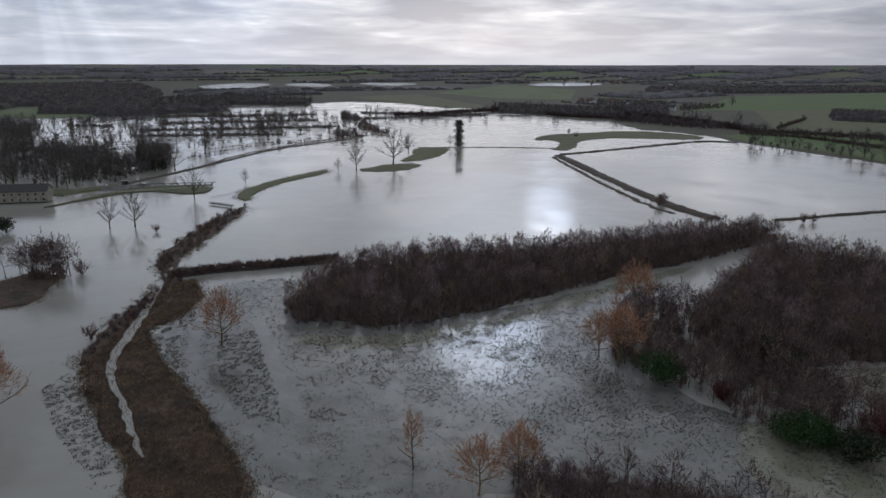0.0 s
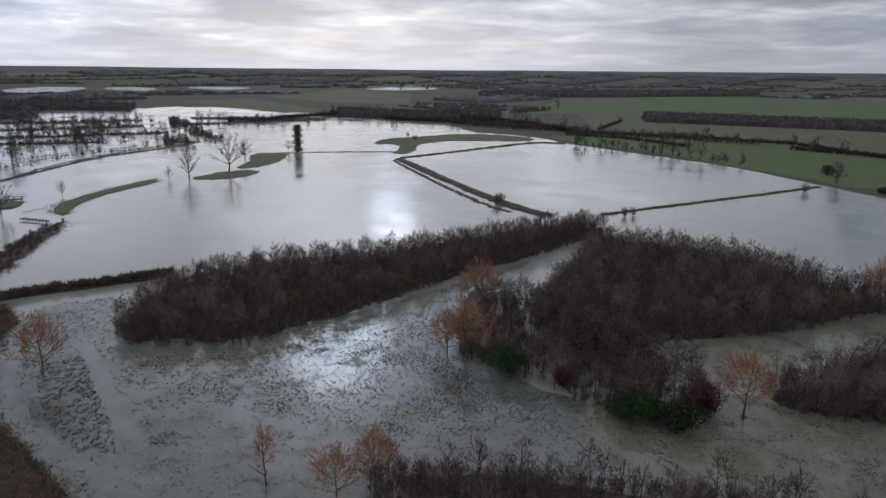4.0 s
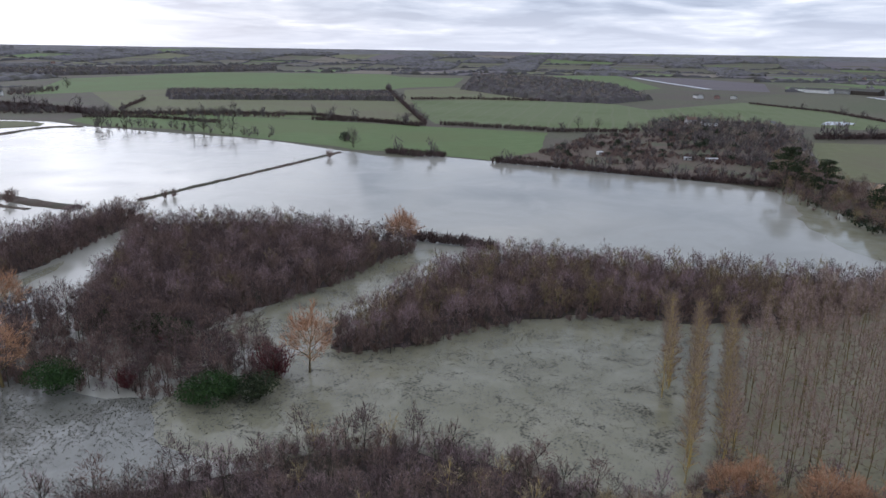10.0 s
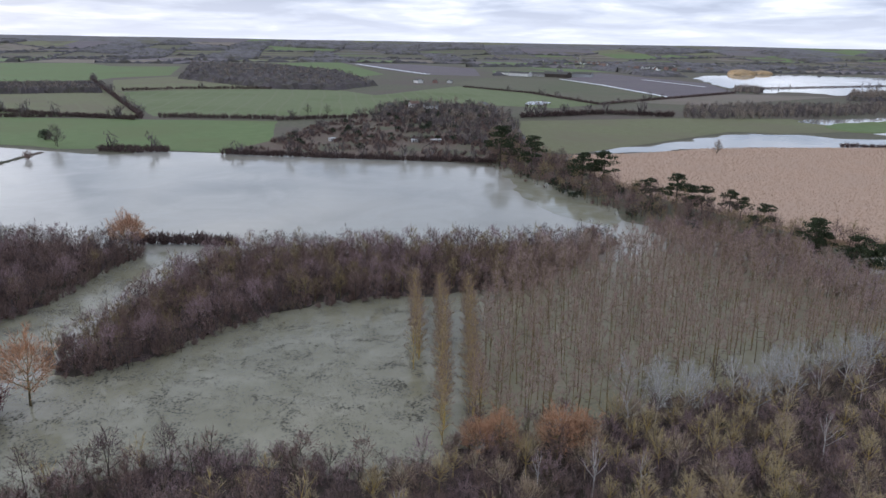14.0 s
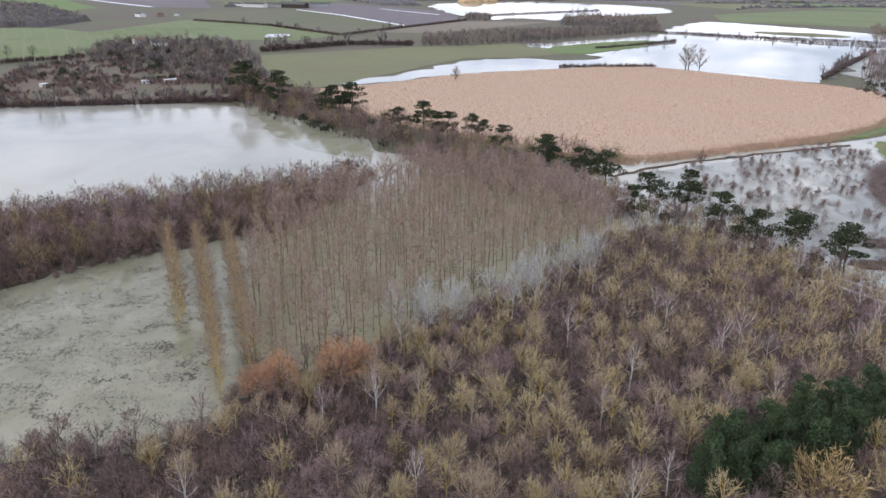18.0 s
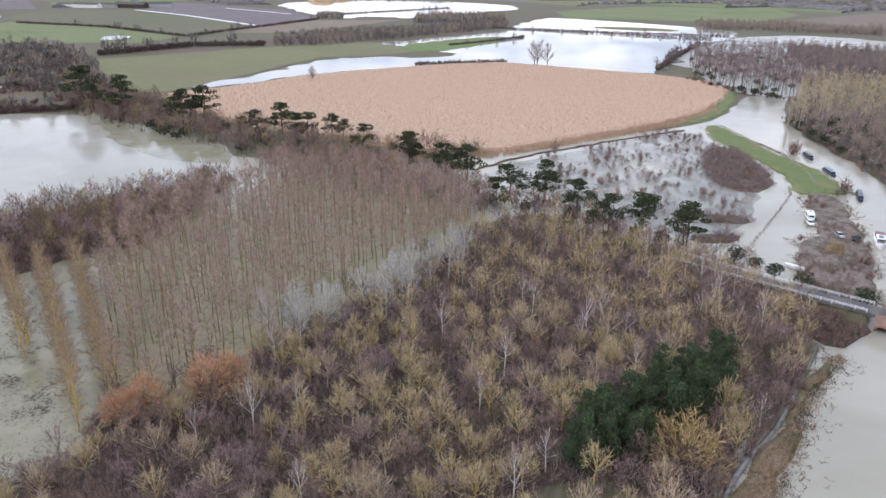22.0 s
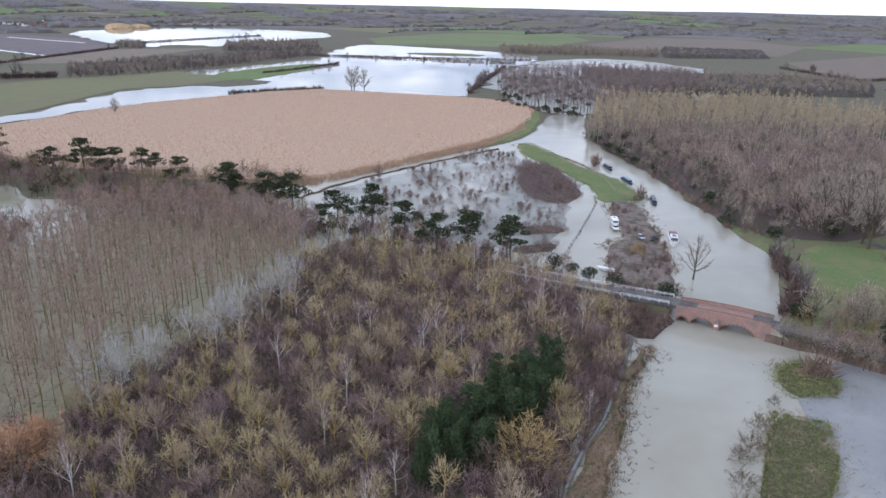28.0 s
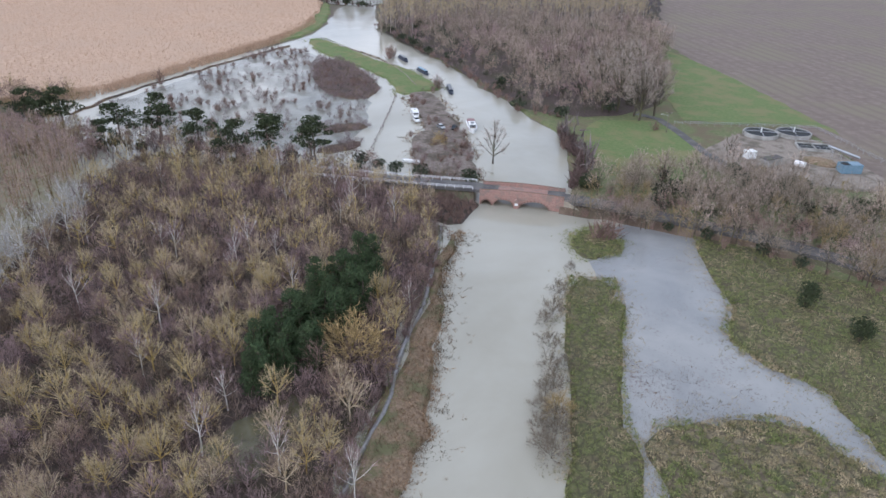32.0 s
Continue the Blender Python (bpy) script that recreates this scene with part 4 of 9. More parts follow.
FAR_WOODS = [
    ([(-659, 1179), (-478, 1177), (-380, 1244), (-440, 1468), (-627, 1552), (-858, 2094), (-1358, 2455)], 17, (('far_dark', 3), ('far_wood', 2)), 'broad dark wood behind the flood'),
    ([(-602, 1488), (-273, 1448), (-298, 1626), (-515, 1758), (-686, 1699)], 12, (('far_dark', 3), ('far_wood', 2)), 'dark belt behind the avenue'),
    ([(248, 1035), (314, 936), (366, 901), (379, 934), (332, 992), (267, 1115)], 5.5, (('hedge', 5), ('far_dark', 2), ('shrub', 1)), 'thick dark hedge below the pasture'),
    ([(368, 868), (458, 775), (523, 698), (547, 730), (480, 814), (388, 917)], 5.5, (('hedge', 5), ('far_dark', 2), ('shrub', 1)), 'thick dark hedge across the slope'),
    ([(417, 1267), (536, 1370), (574, 1470), (457, 1389)], 7, (('hedge', 5), ('far_dark', 2), ('shrub', 1)), 'dark hedge corner'),
    ([(572, 2023), (1613, 2189), (1955, 2657), (712, 2519)], 19, (('far_dark', 3), ('far_wood', 2)), 'long far belt of bare trees'),
    ([(96, 1225), (278, 1102), (319, 1268), (112, 1428)], 9, (('far_dark', 3), ('far_wood', 2)), 'dark belt behind the lake'),
    ([(308, 733), (356, 669), (374, 585), (399, 536), (413, 555), (388, 607), (369, 693), (317, 755)], 8.8, (('hedge', 3), ('far_dark', 2), ('lone', 1)), 'bushes and small trees along the lake shore'),
    ([(-257, 486), (-229, 508), (-217, 553), (-229, 585), (-306, 582)], 7, (('lone', 3), ('far_dark', 3), ('hedge', 2), ('ivy_far', 0.6)), 'dark bare trees behind the mill'),
    ([(1194, 970), (1046, 668), (1071, 555), (1215, 557), (1624, 840), (1891, 1204), (1878, 1479)], 19, (('far_dark', 3), ('far_wood', 2)), 'dark copse on the rise'),
    ([(711, 341), (884, 375), (913, 273), (829, 206), (552, 120), (501, 140), (629, 232)], 6.8, (('far_dark', 2), ('hedge', 4), ('shrub', 3), ('far_wood', 1), ('ivy_far', 0.5)), 'bare trees and bushes round the farm'),
    ([(858, 14), (877, -50), (961, -158), (1150, -358), (1312, -408), (1124, -185), (1046, -61), (987, 8)], 8, (('far_dark', 3), ('far_wood', 2)), 'dark belt of trees above the flood'),
    ([(1287, -232), (1252, -306), (1312, -408), (1461, -442), (1504, -344), (1424, -257)], 10, (('far_pale', 3), ('far_wood', 1)), 'bare trees in the far flood'),
    ([(1391, -67), (1356, -110), (1504, -125), (1546, -75)], 8, (('far_dark', 3), ('far_wood', 2)), 'clump in the far flood'),
    ([(-744, 1118), (-873, 1535), (-735, 1431), (-534, 1121), (-465, 1147), (-804, 2058), (-1151, 2761), (-1504, 2903), (-1678, 2741), (-1803, 2737)], 18, (('far_dark', 3), ('far_wood', 2)), 'wide dark far wood'),
    ([(-1078, 1627), (-934, 1741), (-749, 1635), (-610, 1540), (-516, 1275), (-596, 1273), (-802, 1410), (-886, 1334)], 16, (('far_dark', 3), ('far_wood', 2)), 'dark far wood'),
    ([(-286, 463), (-247, 459), (-222, 501), (-267, 602), (-364, 698), (-401, 639), (-365, 551)], 8.8, (('lone', 3), ('far_dark', 2), ('hedge', 2), ('ivy_far', 0.7)), 'bare trees round the mill'),
    ([(-474, 760), (-423, 733), (-536, 935), (-596, 961)], 8.8, (('lone', 3), ('far_dark', 2)), 'bare trees in the flood'),
    ([(-244, 561), (-218, 561), (-258, 671), (-289, 670)], 6, (('lone', 2), ('far_dark', 3), ('far_wood', 2)), 'ivied clump in the flood'),
    ([(602, 1114), (772, 945), (829, 814), (944, 950), (858, 1049), (662, 1222)], 9, (('far_dark', 3), ('far_wood', 2)), 'long dark shelter belt'),
    ([(578, 1058), (828, 835), (965, 961), (680, 1244)], 11, (('far_dark', 3), ('far_wood', 2)), 'long dark shelter belt'),
    ([(252, 1159), (362, 1161), (465, 1496), (348, 1609)], 12, (('far_dark', 3), ('far_wood', 2)), 'dark trees by the far farm'),
    ([(781, -604), (677, -684), (616, -792), (522, -820), (461, -726), (532, -573), (598, -494)], 9, (('far_wood', 3), ('far_pale', 2)), 'bare trees along the flood ditch'),
    ([(1203, -1138), (1063, -1279), (931, -1139), (987, -948)], 12, (('far_dark', 3), ('far_wood', 2)), 'dark far copse'),
    ([(318, -760), (303, -789), (341, -890), (364, -866)], 8, (('far_dark', 3), ('far_wood', 2)), 'round clump on the plough'),
    ([(275, -434), (271, -463), (339, -573), (360, -572)], 10, (('far_dark', 3), ('far_wood', 2)), 'wood beyond the plough'),
    ([(1299, -783), (1190, -914), (1091, -1022), (992, -931), (1064, -819), (1142, -701)], 8.5, (('far_wood', 3), ('far_pale', 2), ('far_dark', 1)), 'bare belt beyond the far flood'),
]

# ---- shaping helpers ----


def hill(x, y):
    """Height of the distant hills: flat out to 3.2 km, then rising to the skyline."""
    r = math.hypot(x, y)
    if r < 3200:
        return 0.0
    u = min(1.0, (r - 3200) / 1500)
    u = u * u * (3 - 2 * u)
    n = noise.noise((x / 900, y / 900, 3.1)) * 0.6 + noise.noise((x / 330, y / 330, 7.7)) * 0.25
    return u * (77 + 9 * n)


def rounded(pts, step, wob, seed=0.0, closed=True, ease=1):
    """The outline cut into short pieces, its corners eased and its edge made uneven."""
    p = [Vector((x, y)) for x, y in pts]
    for _ in range(ease):                   # passes of corner cutting
        q, n = [], len(p)
        for i in range(n if closed else n - 1):
            a, b = p[i], p[(i + 1) % n]
            q += [a.lerp(b, 0.25), a.lerp(b, 0.75)]
        p = q if closed else [p[0], *q[1:-1], p[-1]]
    out, n = [], len(p)
    for i in range(n if closed else n - 1):
        a, b = p[i], p[(i + 1) % n]
        k = max(1, int((b - a).length / step))
        for j in range(k):
            c = a.lerp(b, j / k)
            s = 3.0 * wob + 2.0
            out.append(c + Vector((noise.noise((c.x / s, c.y / s, seed)), noise.noise((c.x / s, c.y / s, seed + 9.2)))) * wob * 1.6
                       + Vector((noise.noise((c.x / 2.3, c.y / 2.3, seed + 4)), noise.noise((c.x / 2.3, c.y / 2.3, seed + 5)))) * min(wob, 1.2) * 0.7)
    if not closed:
        out.append(p[-1])
    return out


def mesh_of(name, V, F, mats, idx=None, smooth=False):
    """A mesh from arrays of places and of triangles, or of faces as lists."""
    me = bpy.data.meshes.new(name)
    if isinstance(F, np.ndarray):
        me.vertices.add(len(V)); me.loops.add(F.size); me.polygons.add(len(F))
        me.vertices.foreach_set("co", np.asarray(V, dtype=np.float32).ravel())
        me.loops.foreach_set("vertex_index", F.astype(np.int32).ravel())
        me.polygons.foreach_set("loop_start", np.arange(0, F.size, F.shape[1], dtype=np.int32))
    else:
        me.from_pydata([tuple(v) for v in V], [], F)
    for m in mats:
        me.materials.append(m)
    if idx is not None:
        me.polygons.foreach_set("material_index", np.asarray(idx, dtype=np.int32))
    me.update(calc_edges=True)
    me.validate()
    if smooth:
        me.shade_smooth()
    return me


def sheet(name, pts, z, material, step=12, wob=3.0, drape=False, ease=1):
    """A flat sheet with a natural edge."""
    from mathutils.geometry import tessellate_polygon
    o = rounded(pts, step, wob, z * 10, True, ease)
    tri = tessellate_polygon([[Vector((p.x, p.y, 0)) for p in o]])
    V = [(p.x, p.y, z + (hill(p.x, p.y) if drape else 0)) for p in o]
    F = [t if (o[t[1]] - o[t[0]]).cross(o[t[2]] - o[t[0]]) > 0 else t[::-1] for t in (tuple(x) for x in tri)]
    return new(name, mesh_of(name, V, F, [material]))


def land(name, pts, h, material, step=5, wob=1.5, slope=2.0, seed=0.0, base=-0.2):
    """A piece of ground: an uneven edge, a sloping margin and a flat top."""
    from mathutils.geometry import tessellate_polygon
    o = rounded(pts, step, wob, seed)
    area = sum(o[i].x * o[(i + 1) % len(o)].y - o[(i + 1) % len(o)].x * o[i].y for i in range(len(o)))
    if area < 0:
        o.reverse()
    n = len(o)
    inner = []
    for i in range(n):
        d = (o[(i + 1) % n] - o[i - 1])
        d = Vector((-d.y, d.x)).normalized() if d.length > 1e-6 else Vector((0, 0))
        inner.append(o[i] + d * slope)
    V = [(p.x, p.y, base) for p in o] + [(p.x, p.y, h + min(0.25 * h, 0.09) * noise.noise((p.x / 5, p.y / 5, seed))) for p in inner]
    F = [(i, (i + 1) % n, n + (i + 1) % n, n + i) for i in range(n)]
    for t in tessellate_polygon([[Vector((p.x, p.y, 0)) for p in inner]]):
        a, b, c = (inner[k] for k in t)
        F.append(tuple(n + k for k in (t if (b - a).cross(c - a) > 0 else t[::-1])))
    return new(name, mesh_of(name, V, F, [material]))


def ridge(name, line, width, h, material, wob=0.8, seed=0.0, base=-0.2):
    """A long low bank with a rounded section along a line."""
    o = rounded(line, 4, wob, seed, closed=False)
    sec = ((-0.5, 0.0), (-0.33, 0.62), (-0.12, 1.0), (0.12, 1.0), (0.33, 0.62), (0.5, 0.0))
    V, F = [], []
    for i, p in enumerate(o):
        d = o[min(i + 1, len(o) - 1)] - o[max(i - 1, 0)]
        s = Vector((-d.y, d.x)).normalized()
        w = width * (1 + 0.3 * noise.noise((p.x / 7, p.y / 7, seed + 2)))
        hh = h * (1 + 0.45 * noise.noise((p.x / 9, p.y / 9, seed + 3)))
        for u, v in sec:
            q = p + s * u * w
            V.append((q.x, q.y, base + (hh - base) * v))
    k = len(sec)
    for i in range(len(o) - 1):
        for j in range(k - 1):
            F.append((i * k + j, i * k + k + j, i * k + k + j + 1, i * k + j + 1))
    return new(name, mesh_of(name, V, F, [material], smooth=True))


def inside(pts, X, Y):
    """Which of the places lie in the outline."""
    r = np.zeros(X.shape, bool)
    n = len(pts)
    for i in range(n):
        (x1, y1), (x2, y2) = pts[i], pts[(i + 1) % n]
        if y1 == y2:
            continue
        c = ((y1 > Y) != (y2 > Y)) & (X < (x2 - x1) * (Y - y1) / (y2 - y1) + x1)
        r ^= c
    return r


def scatter(pts, gap, rng, jit=0.45, turn=0.0):
    """Places in the outline on a shaken grid."""
    p = np.array(pts, float)
    c, s = math.cos(radians(turn)), math.sin(radians(turn))
    q = p @ np.array([[c, -s], [s, c]])
    x0, y0 = q.min(0); x1, y1 = q.max(0)
    gx, gy = (gap, gap) if np.isscalar(gap) else gap
    X, Y = np.meshgrid(np.arange(x0, x1, gx), np.arange(y0, y1, gy))
    X = X.ravel() + rng.uniform(-jit, jit, X.size) * gx
    Y = Y.ravel() + rng.uniform(-jit, jit, Y.size) * gy
    xy = np.stack([X, Y], 1) @ np.array([[c, s], [-s, c]])
    return xy[inside(pts, xy[:, 0], xy[:, 1])]


def along(line, gap, rng, side=0.0):
    """Places along a line, shaken to the side."""
    out = []
    for (x1, y1), (x2, y2) in zip(line[:-1], line[1:]):
        d = math.hypot(x2 - x1, y2 - y1)
        k = max(1, int(d / gap))
        for j in range(k):
            u = (j + rng.uniform(0, 1)) / k
            out.append((x1 + (x2 - x1) * u + rng.uniform(-side, side), y1 + (y2 - y1) * u + rng.uniform(-side, side)))
    return np.array(out)


def patchy(xy, size, seed):
    return np.array([noise.noise((x / size, y / size, seed)) for x, y in xy])


# ---- ground and water ----


def make_ground():
    rings = [0, 40, 90, 160, 260, 400, 600, 850, 1150, 1500, 1900, 2300, 2700, 3000, 3200, 3350, 3500, 3650, 3800, 3950, 4100, 4250, 4400, 4550, 4700, 4850, 5000]
    seg = 180
    V, F = [(0, 0, 0)], []
    for r in rings[1:]:
        for k in range(seg):
            a = 2 * math.pi * k / seg
            x, y = r * math.sin(a), r * math.cos(a)
            V.append((x, y, hill(x, y)))
    for k in range(seg):
        F.append((0, 1 + (k + 1) % seg, 1 + k))
    for i in range(len(rings) - 2):
        a, b = 1 + i * seg, 1 + (i + 1) * seg
        for k in range(seg):
            F.append((a + k, a + (k + 1) % seg, b + (k + 1) % seg, b + k))
    ob = new("ground", mesh_of("ground", V, F, [M_GROUND], smooth=True))
    tagged(ob, "broad river plain of dull winter grass rising to far hills", "ground", kind="structure")


make_ground()
tagged(sheet("water", FLOOD, 0.10, M_WATER, 14, 3.0), "muddy brown flood water and river over drowned meadows", "water", kind="structure")
for pts, lab in ((FF_MAIN, "wide pale flood water across far meadows"), (FF_TWO, "pale flood water on distant fields"), (FF_POND, "small pool in a field")) + tuple((p, "strip of distant flood water") for p in (FF_A, FF_B, FF_C, FF_D, FF_F, FF_G)):
    tagged(sheet("water", pts, 0.30, M_WATER_WIND if lab.startswith("strip") else M_WATER_FAR, 7, 9.0, True), lab, "water", kind="structure")

for i, (pts, mm) in enumerate(((WET_A, M_MARSH), (SHALLOW_A, M_SHALLOW), (SHALLOW_B, M_SHALLOW), (SHALLOW_C, M_SHALLOW), (DROWNED, M_MARSH), (POPLARS, M_POOL))):
    tagged(sheet("shallow_water", pts, 0.115 + 0.004 * i, mm, 5, 2.0), "olive shallow flood water over drowned grass", "water", kind="structure")

tagged(sheet("shallow_water", LAKE_SHORE, 0.140, M_SHOREWATER, 4, 3.0), "olive shallows along the wooded lake shore", "water", kind="structure")
tagged(sheet("shallow_water", RIGHT_POOL, 0.145, M_BLUEPOOL, 5, 2.0), "clear flood water over drowned pasture, its sky reflection tinted in blue-grey", "water", kind="structure")
for pts in (LANE_A, LANE_B):
    tagged(sheet("open_lane", pts, 0.150, M_LANE, 0.8, 1.6), "clear lane of flood water through the drowned grass", "water", kind="structure")

FIELDS = (
    (F_STRIP, M_BRIGHT, "bright green riverside pasture"), (F_TWO, M_WHEAT, "green winter crop field with tractor lines"), (F_THREE, M_WHEAT, "green winter crop field with tractor lines"),
    (F_BRIGHT, M_BRIGHT, "bright green far crop field"), (F_OLD, M_PASTURE, "small dull pasture with trees"), (F_FAR, M_BRIGHT, "far green field"),
    (F_GREEN, M_WHEAT, "green field by the farm lane"), (F_PURPLE, M_PURPLE, "dark bare field"), (F_OLIVE, M_OLIVE, "olive brown stubble field"),
    (F_PURPLE2, M_PURPLE, "dark bare field with pale lines"), (F_PALE, M_PALE, "pale brown stubble field"), (F_PASTURE, M_PASTURE, "dull green pasture above the flood"),
    (F_LONG, M_PASTURE, "long dull green field"), (F_L2, M_BRIGHT, "wide bright green crop field"), (F_MID0, M_PASTURE, "green field beyond the flood"),
    (F_DK, M_WHEAT, "dark green far field"), (F_LEFT, M_WHEAT, "green field beside dark woods"),
    (PL_TWO, M_PLOUGH, "brown far ploughed field"), (PL_THREE, M_PLOUGH, "brown far ploughed field"), (PL_FOUR, M_PLOUGH, "brown far ploughed field"),
    (GR_FAR, M_WHEAT, "far green field"), (GR_FAR2, M_BRIGHT, "far green field"), (GR_FAR3, M_BRIGHT, "far green field"), (SCRUB, M_ROUGH, "rough brown scrub land"))
for i, (pts, m, lab) in enumerate(FIELDS):
    tagged(sheet("field", pts, 0.16 + 0.004 * i, m, 12, 1.2, True, 0), lab, "field", kind="structure")

LANDS = (
    ("scrub_island", SCRUB_ISLE, 0.3, M_BANK, 1.2, "low drowned island of purple scrub"), ("scrub_island", SCRUB_ISLE_B, 0.3, M_BANK, 1.0, "low drowned island of purple scrub"), ("scrub_island", SCRUB_ISLE_C, 0.3, M_BANK, 1.0, "low drowned strip of purple scrub"), ("river_bank", REED_BANK, 0.7, M_LAWN, 1.5, "green bank at the head of the reed bed"), ("river_bank", BRAMBLES, 0.7, M_LITTER, 1.0, "dark brambly bank beside the bridge"),
    ("river_bank", MARSH_BANK, 0.55, M_BANK, 1.6, "brown reedy bank between river and marsh"), ("river_bank", RIVER_BANK, 0.7, M_BANK, 1.2, "brown grassy river bank"),
    ("river_spit", SPIT, 0.7, M_BANK, 1.0, "low grassy spit in the flood"), ("flood_island", CRESCENT, 0.7, M_PASTURE, 1.0, "curved green bank standing out of the flood"),
    ("flood_island", ISLE_TREES, 0.5, M_PASTURE, 1.5, "thin grassy islet with bare trees"), ("flood_island", ISLE_IVY, 0.6, M_PASTURE, 2.0, "grassy islet beside an ivied tree"),
    ("flood_island", FLOOD_HEAD, 0.6, M_PASTURE, 2.0, "green tongue of land at the head of the flood"), ("flood_island", ISLE_HEAD, 0.6, M_GRASS, 1.5, "green head of the flood bank"), ("lock_bank", LOCK_GRASS, 0.8, M_GRASS, 1.0, "green bank beside the lock"),
    ("lock_bank", HOUSE_GREEN, 0.9, M_GRASS, 1.0, "green bank before the mill house"), ("wood_floor", WOOD_SOUTH, 0.22, M_LITTER, 2.5, "wet leaf litter under the bare wood"),
    ("wood_floor", WOOD_MID, 0.22, M_LITTER, 2.5, "wet leaf litter under the bare wood"), ("wood_floor", WOOD_WEST, 0.22, M_LITTER, 2.5, "wet leaf litter under the bare wood"),
    ("wood_floor", WOOD_NEAR, 0.30, M_LITTER, 2.5, "brown leaf litter under the mixed wood"), ("reed_bed_floor", REEDS, 1.5, M_REED, 2.0, "dense pale dry reed bed"),
    ("towpath", TOWPATH, 0.6, M_LAWN, 0.8, "bright green mown towpath beside the river"), ("mooring_yard", YARD, 0.55, M_RUBBLE, 1.2, "rough mooring yard of rubble and dead grass"),
    ("river_bank", RIVER_FRINGE, 0.5, M_SEDGE, 1.2, "brown tangled river margin"), ("river_island", GREEN_ISLE, 0.6, M_TUSSOCK, 1.0, "tussocky green island in the river"),
    ("river_bank", BANK_ISLE, 0.5, M_TUSSOCK, 0.8, "tussocky bank below the bridge"), ("meadow", RIGHT_LAND, 0.6, M_TUSSOCK, 1.2, "tussocky green meadow beside the flood"),
    ("meadow", RIGHT_FRONT, 0.5, M_STRAW, 1.2, "straw-coloured tussocky meadow"), ("east_bank", EAST_LAND, 0.9, M_GRASS, 1.2, "rough grassy ground on the far bank"))
for i, (nm, pts, h, m, wob, lab) in enumerate(LANDS):
    tagged(land(nm, pts, h, m, 4, wob, 1.6, i * 3.7), lab, "bank" if "bank" in nm else "ground", kind="structure")
tagged(sheet("flooded_path", FLOOD_PATH, 0.80, M_WATER, 3, 0.6), "pale flooded path along the brown bank", "water", kind="structure")
tagged(sheet("pool", POND, 0.42, M_PONDWATER, 2, 3.0), "murky olive pool in a clearing of the wood", "water", kind="structure")
for pts in (WOOD_EAST, WOOD_TALL):
    tagged(sheet("wood_floor", pts, 1.03 if pts is WOOD_EAST else 1.036, M_LITTER, 3, 2.0), "leaf litter under the far bank trees", "ground", kind="structure")
tagged(sheet("meadow", MEADOW, 1.06, M_LAWN, 6, 2.0), "green mown meadow", "meadow", kind="structure")
tagged(sheet("field", PLOUGHED, 1.05, M_PLOUGH, 6, 1.0), "brown ploughed field with fine furrows", "field", kind="structure")
tagged(sheet("meadow", GREEN_STRIP, 1.07, M_LAWN, 6, 1.0), "bright green strip beside the ploughed field", "meadow", kind="structure")
tagged(sheet("works_yard", WORKS, 1.10, M_GRAVEL, 5, 0.8), "gravelled yard of the water works", "yard", kind="structure")
for nm, pts, w, h, m, lab in (("levee", LEVEE_A, 11, 1.3, M_LEVEE, "brown earth flood bank with a track"), ("levee", LEVEE_A2, 5, 0.5, M_LEVEE, "low broken earth bank"),
                              ("levee", LEVEE_B, 9, 1.0, M_LEVEE, "grey brown flood bank"), ("levee", LEVEE_C, 6, 0.8, M_LEVEE, "thin grassy bank across the flood"),
                              ("levee", LEVEE_D, 6, 0.6, M_PASTURE, "thin green bank across the flood"), ("causeway", CAUSEWAY, 7, 0.8, M_LEVEE, "raised causeway through the flood"),
                              ("dyke", REED_DYKE, 2.6, 0.6, M_BANK, "thin dark dyke beside the reed bed"), ("causeway", CAUSEWAY2, 4, 0.5, M_LEVEE, "low bank through the flood"), ("hedge_bank", HEDGE_STRIP, 6, 0.8, M_LITTER, "low bank under a hedge")):
    tagged(ridge(nm, pts, w, h, m, 1.0, w * 1.3), lab, "bank", kind="structure")
for pts, mm in ((G_ISLE, M_BRIGHT), (G_ISLE2, M_PASTURE)):
    tagged(land("flood_island", pts, 0.9, mm, 10, 3.0, 3.0, 1.5), "green rise standing out of the far flood", "ground", kind="structure")
for pts in FLOOD_HEDGES:
    tagged(ridge("hedge", pts, 2.4, 1.1, M_CANOPY, 4.0, 2.2), "dark leafless hedge standing in the flood", "hedge", kind="stuff")

# ---- plants ----
UP = np.array([0.0, 0.0, 1.0])


def unit(a):
    return a / np.maximum(np.linalg.norm(a, axis=-1, keepdims=True), 1e-9)


def tube(path, rad, sides=4):
    """A tapering limb along a path."""
    P = np.asarray(path, float)
    n = len(P)
    d = unit(np.gradient(P, axis=0))
    a = unit(np.cross(d, np.array([0.31, 0.87, 0.38])))
    b = np.cross(d, a)
    ang = np.arange(sides) * 2 * np.pi / sides
    V = (P[:, None, :] + np.asarray(rad)[:, None, None] * (np.cos(ang)[None, :, None] * a[:, None, :] + np.sin(ang)[None, :, None] * b[:, None, :])).reshape(-1, 3)
    F = []
    for i in range(n - 1):
        for j in range(sides):
            k = (j + 1) % sides
            F += [(i * sides + j, i * sides + k, i * sides + sides + k), (i * sides + j, i * sides + sides + k, i * sides + sides + j)]
    return V, np.array(F, int)


def join(parts):
    V, F, o = [], [], 0
    for v, f in parts:
        V.append(v); F.append(f + o); o += len(v)
    return np.concatenate(V), np.concatenate(F)


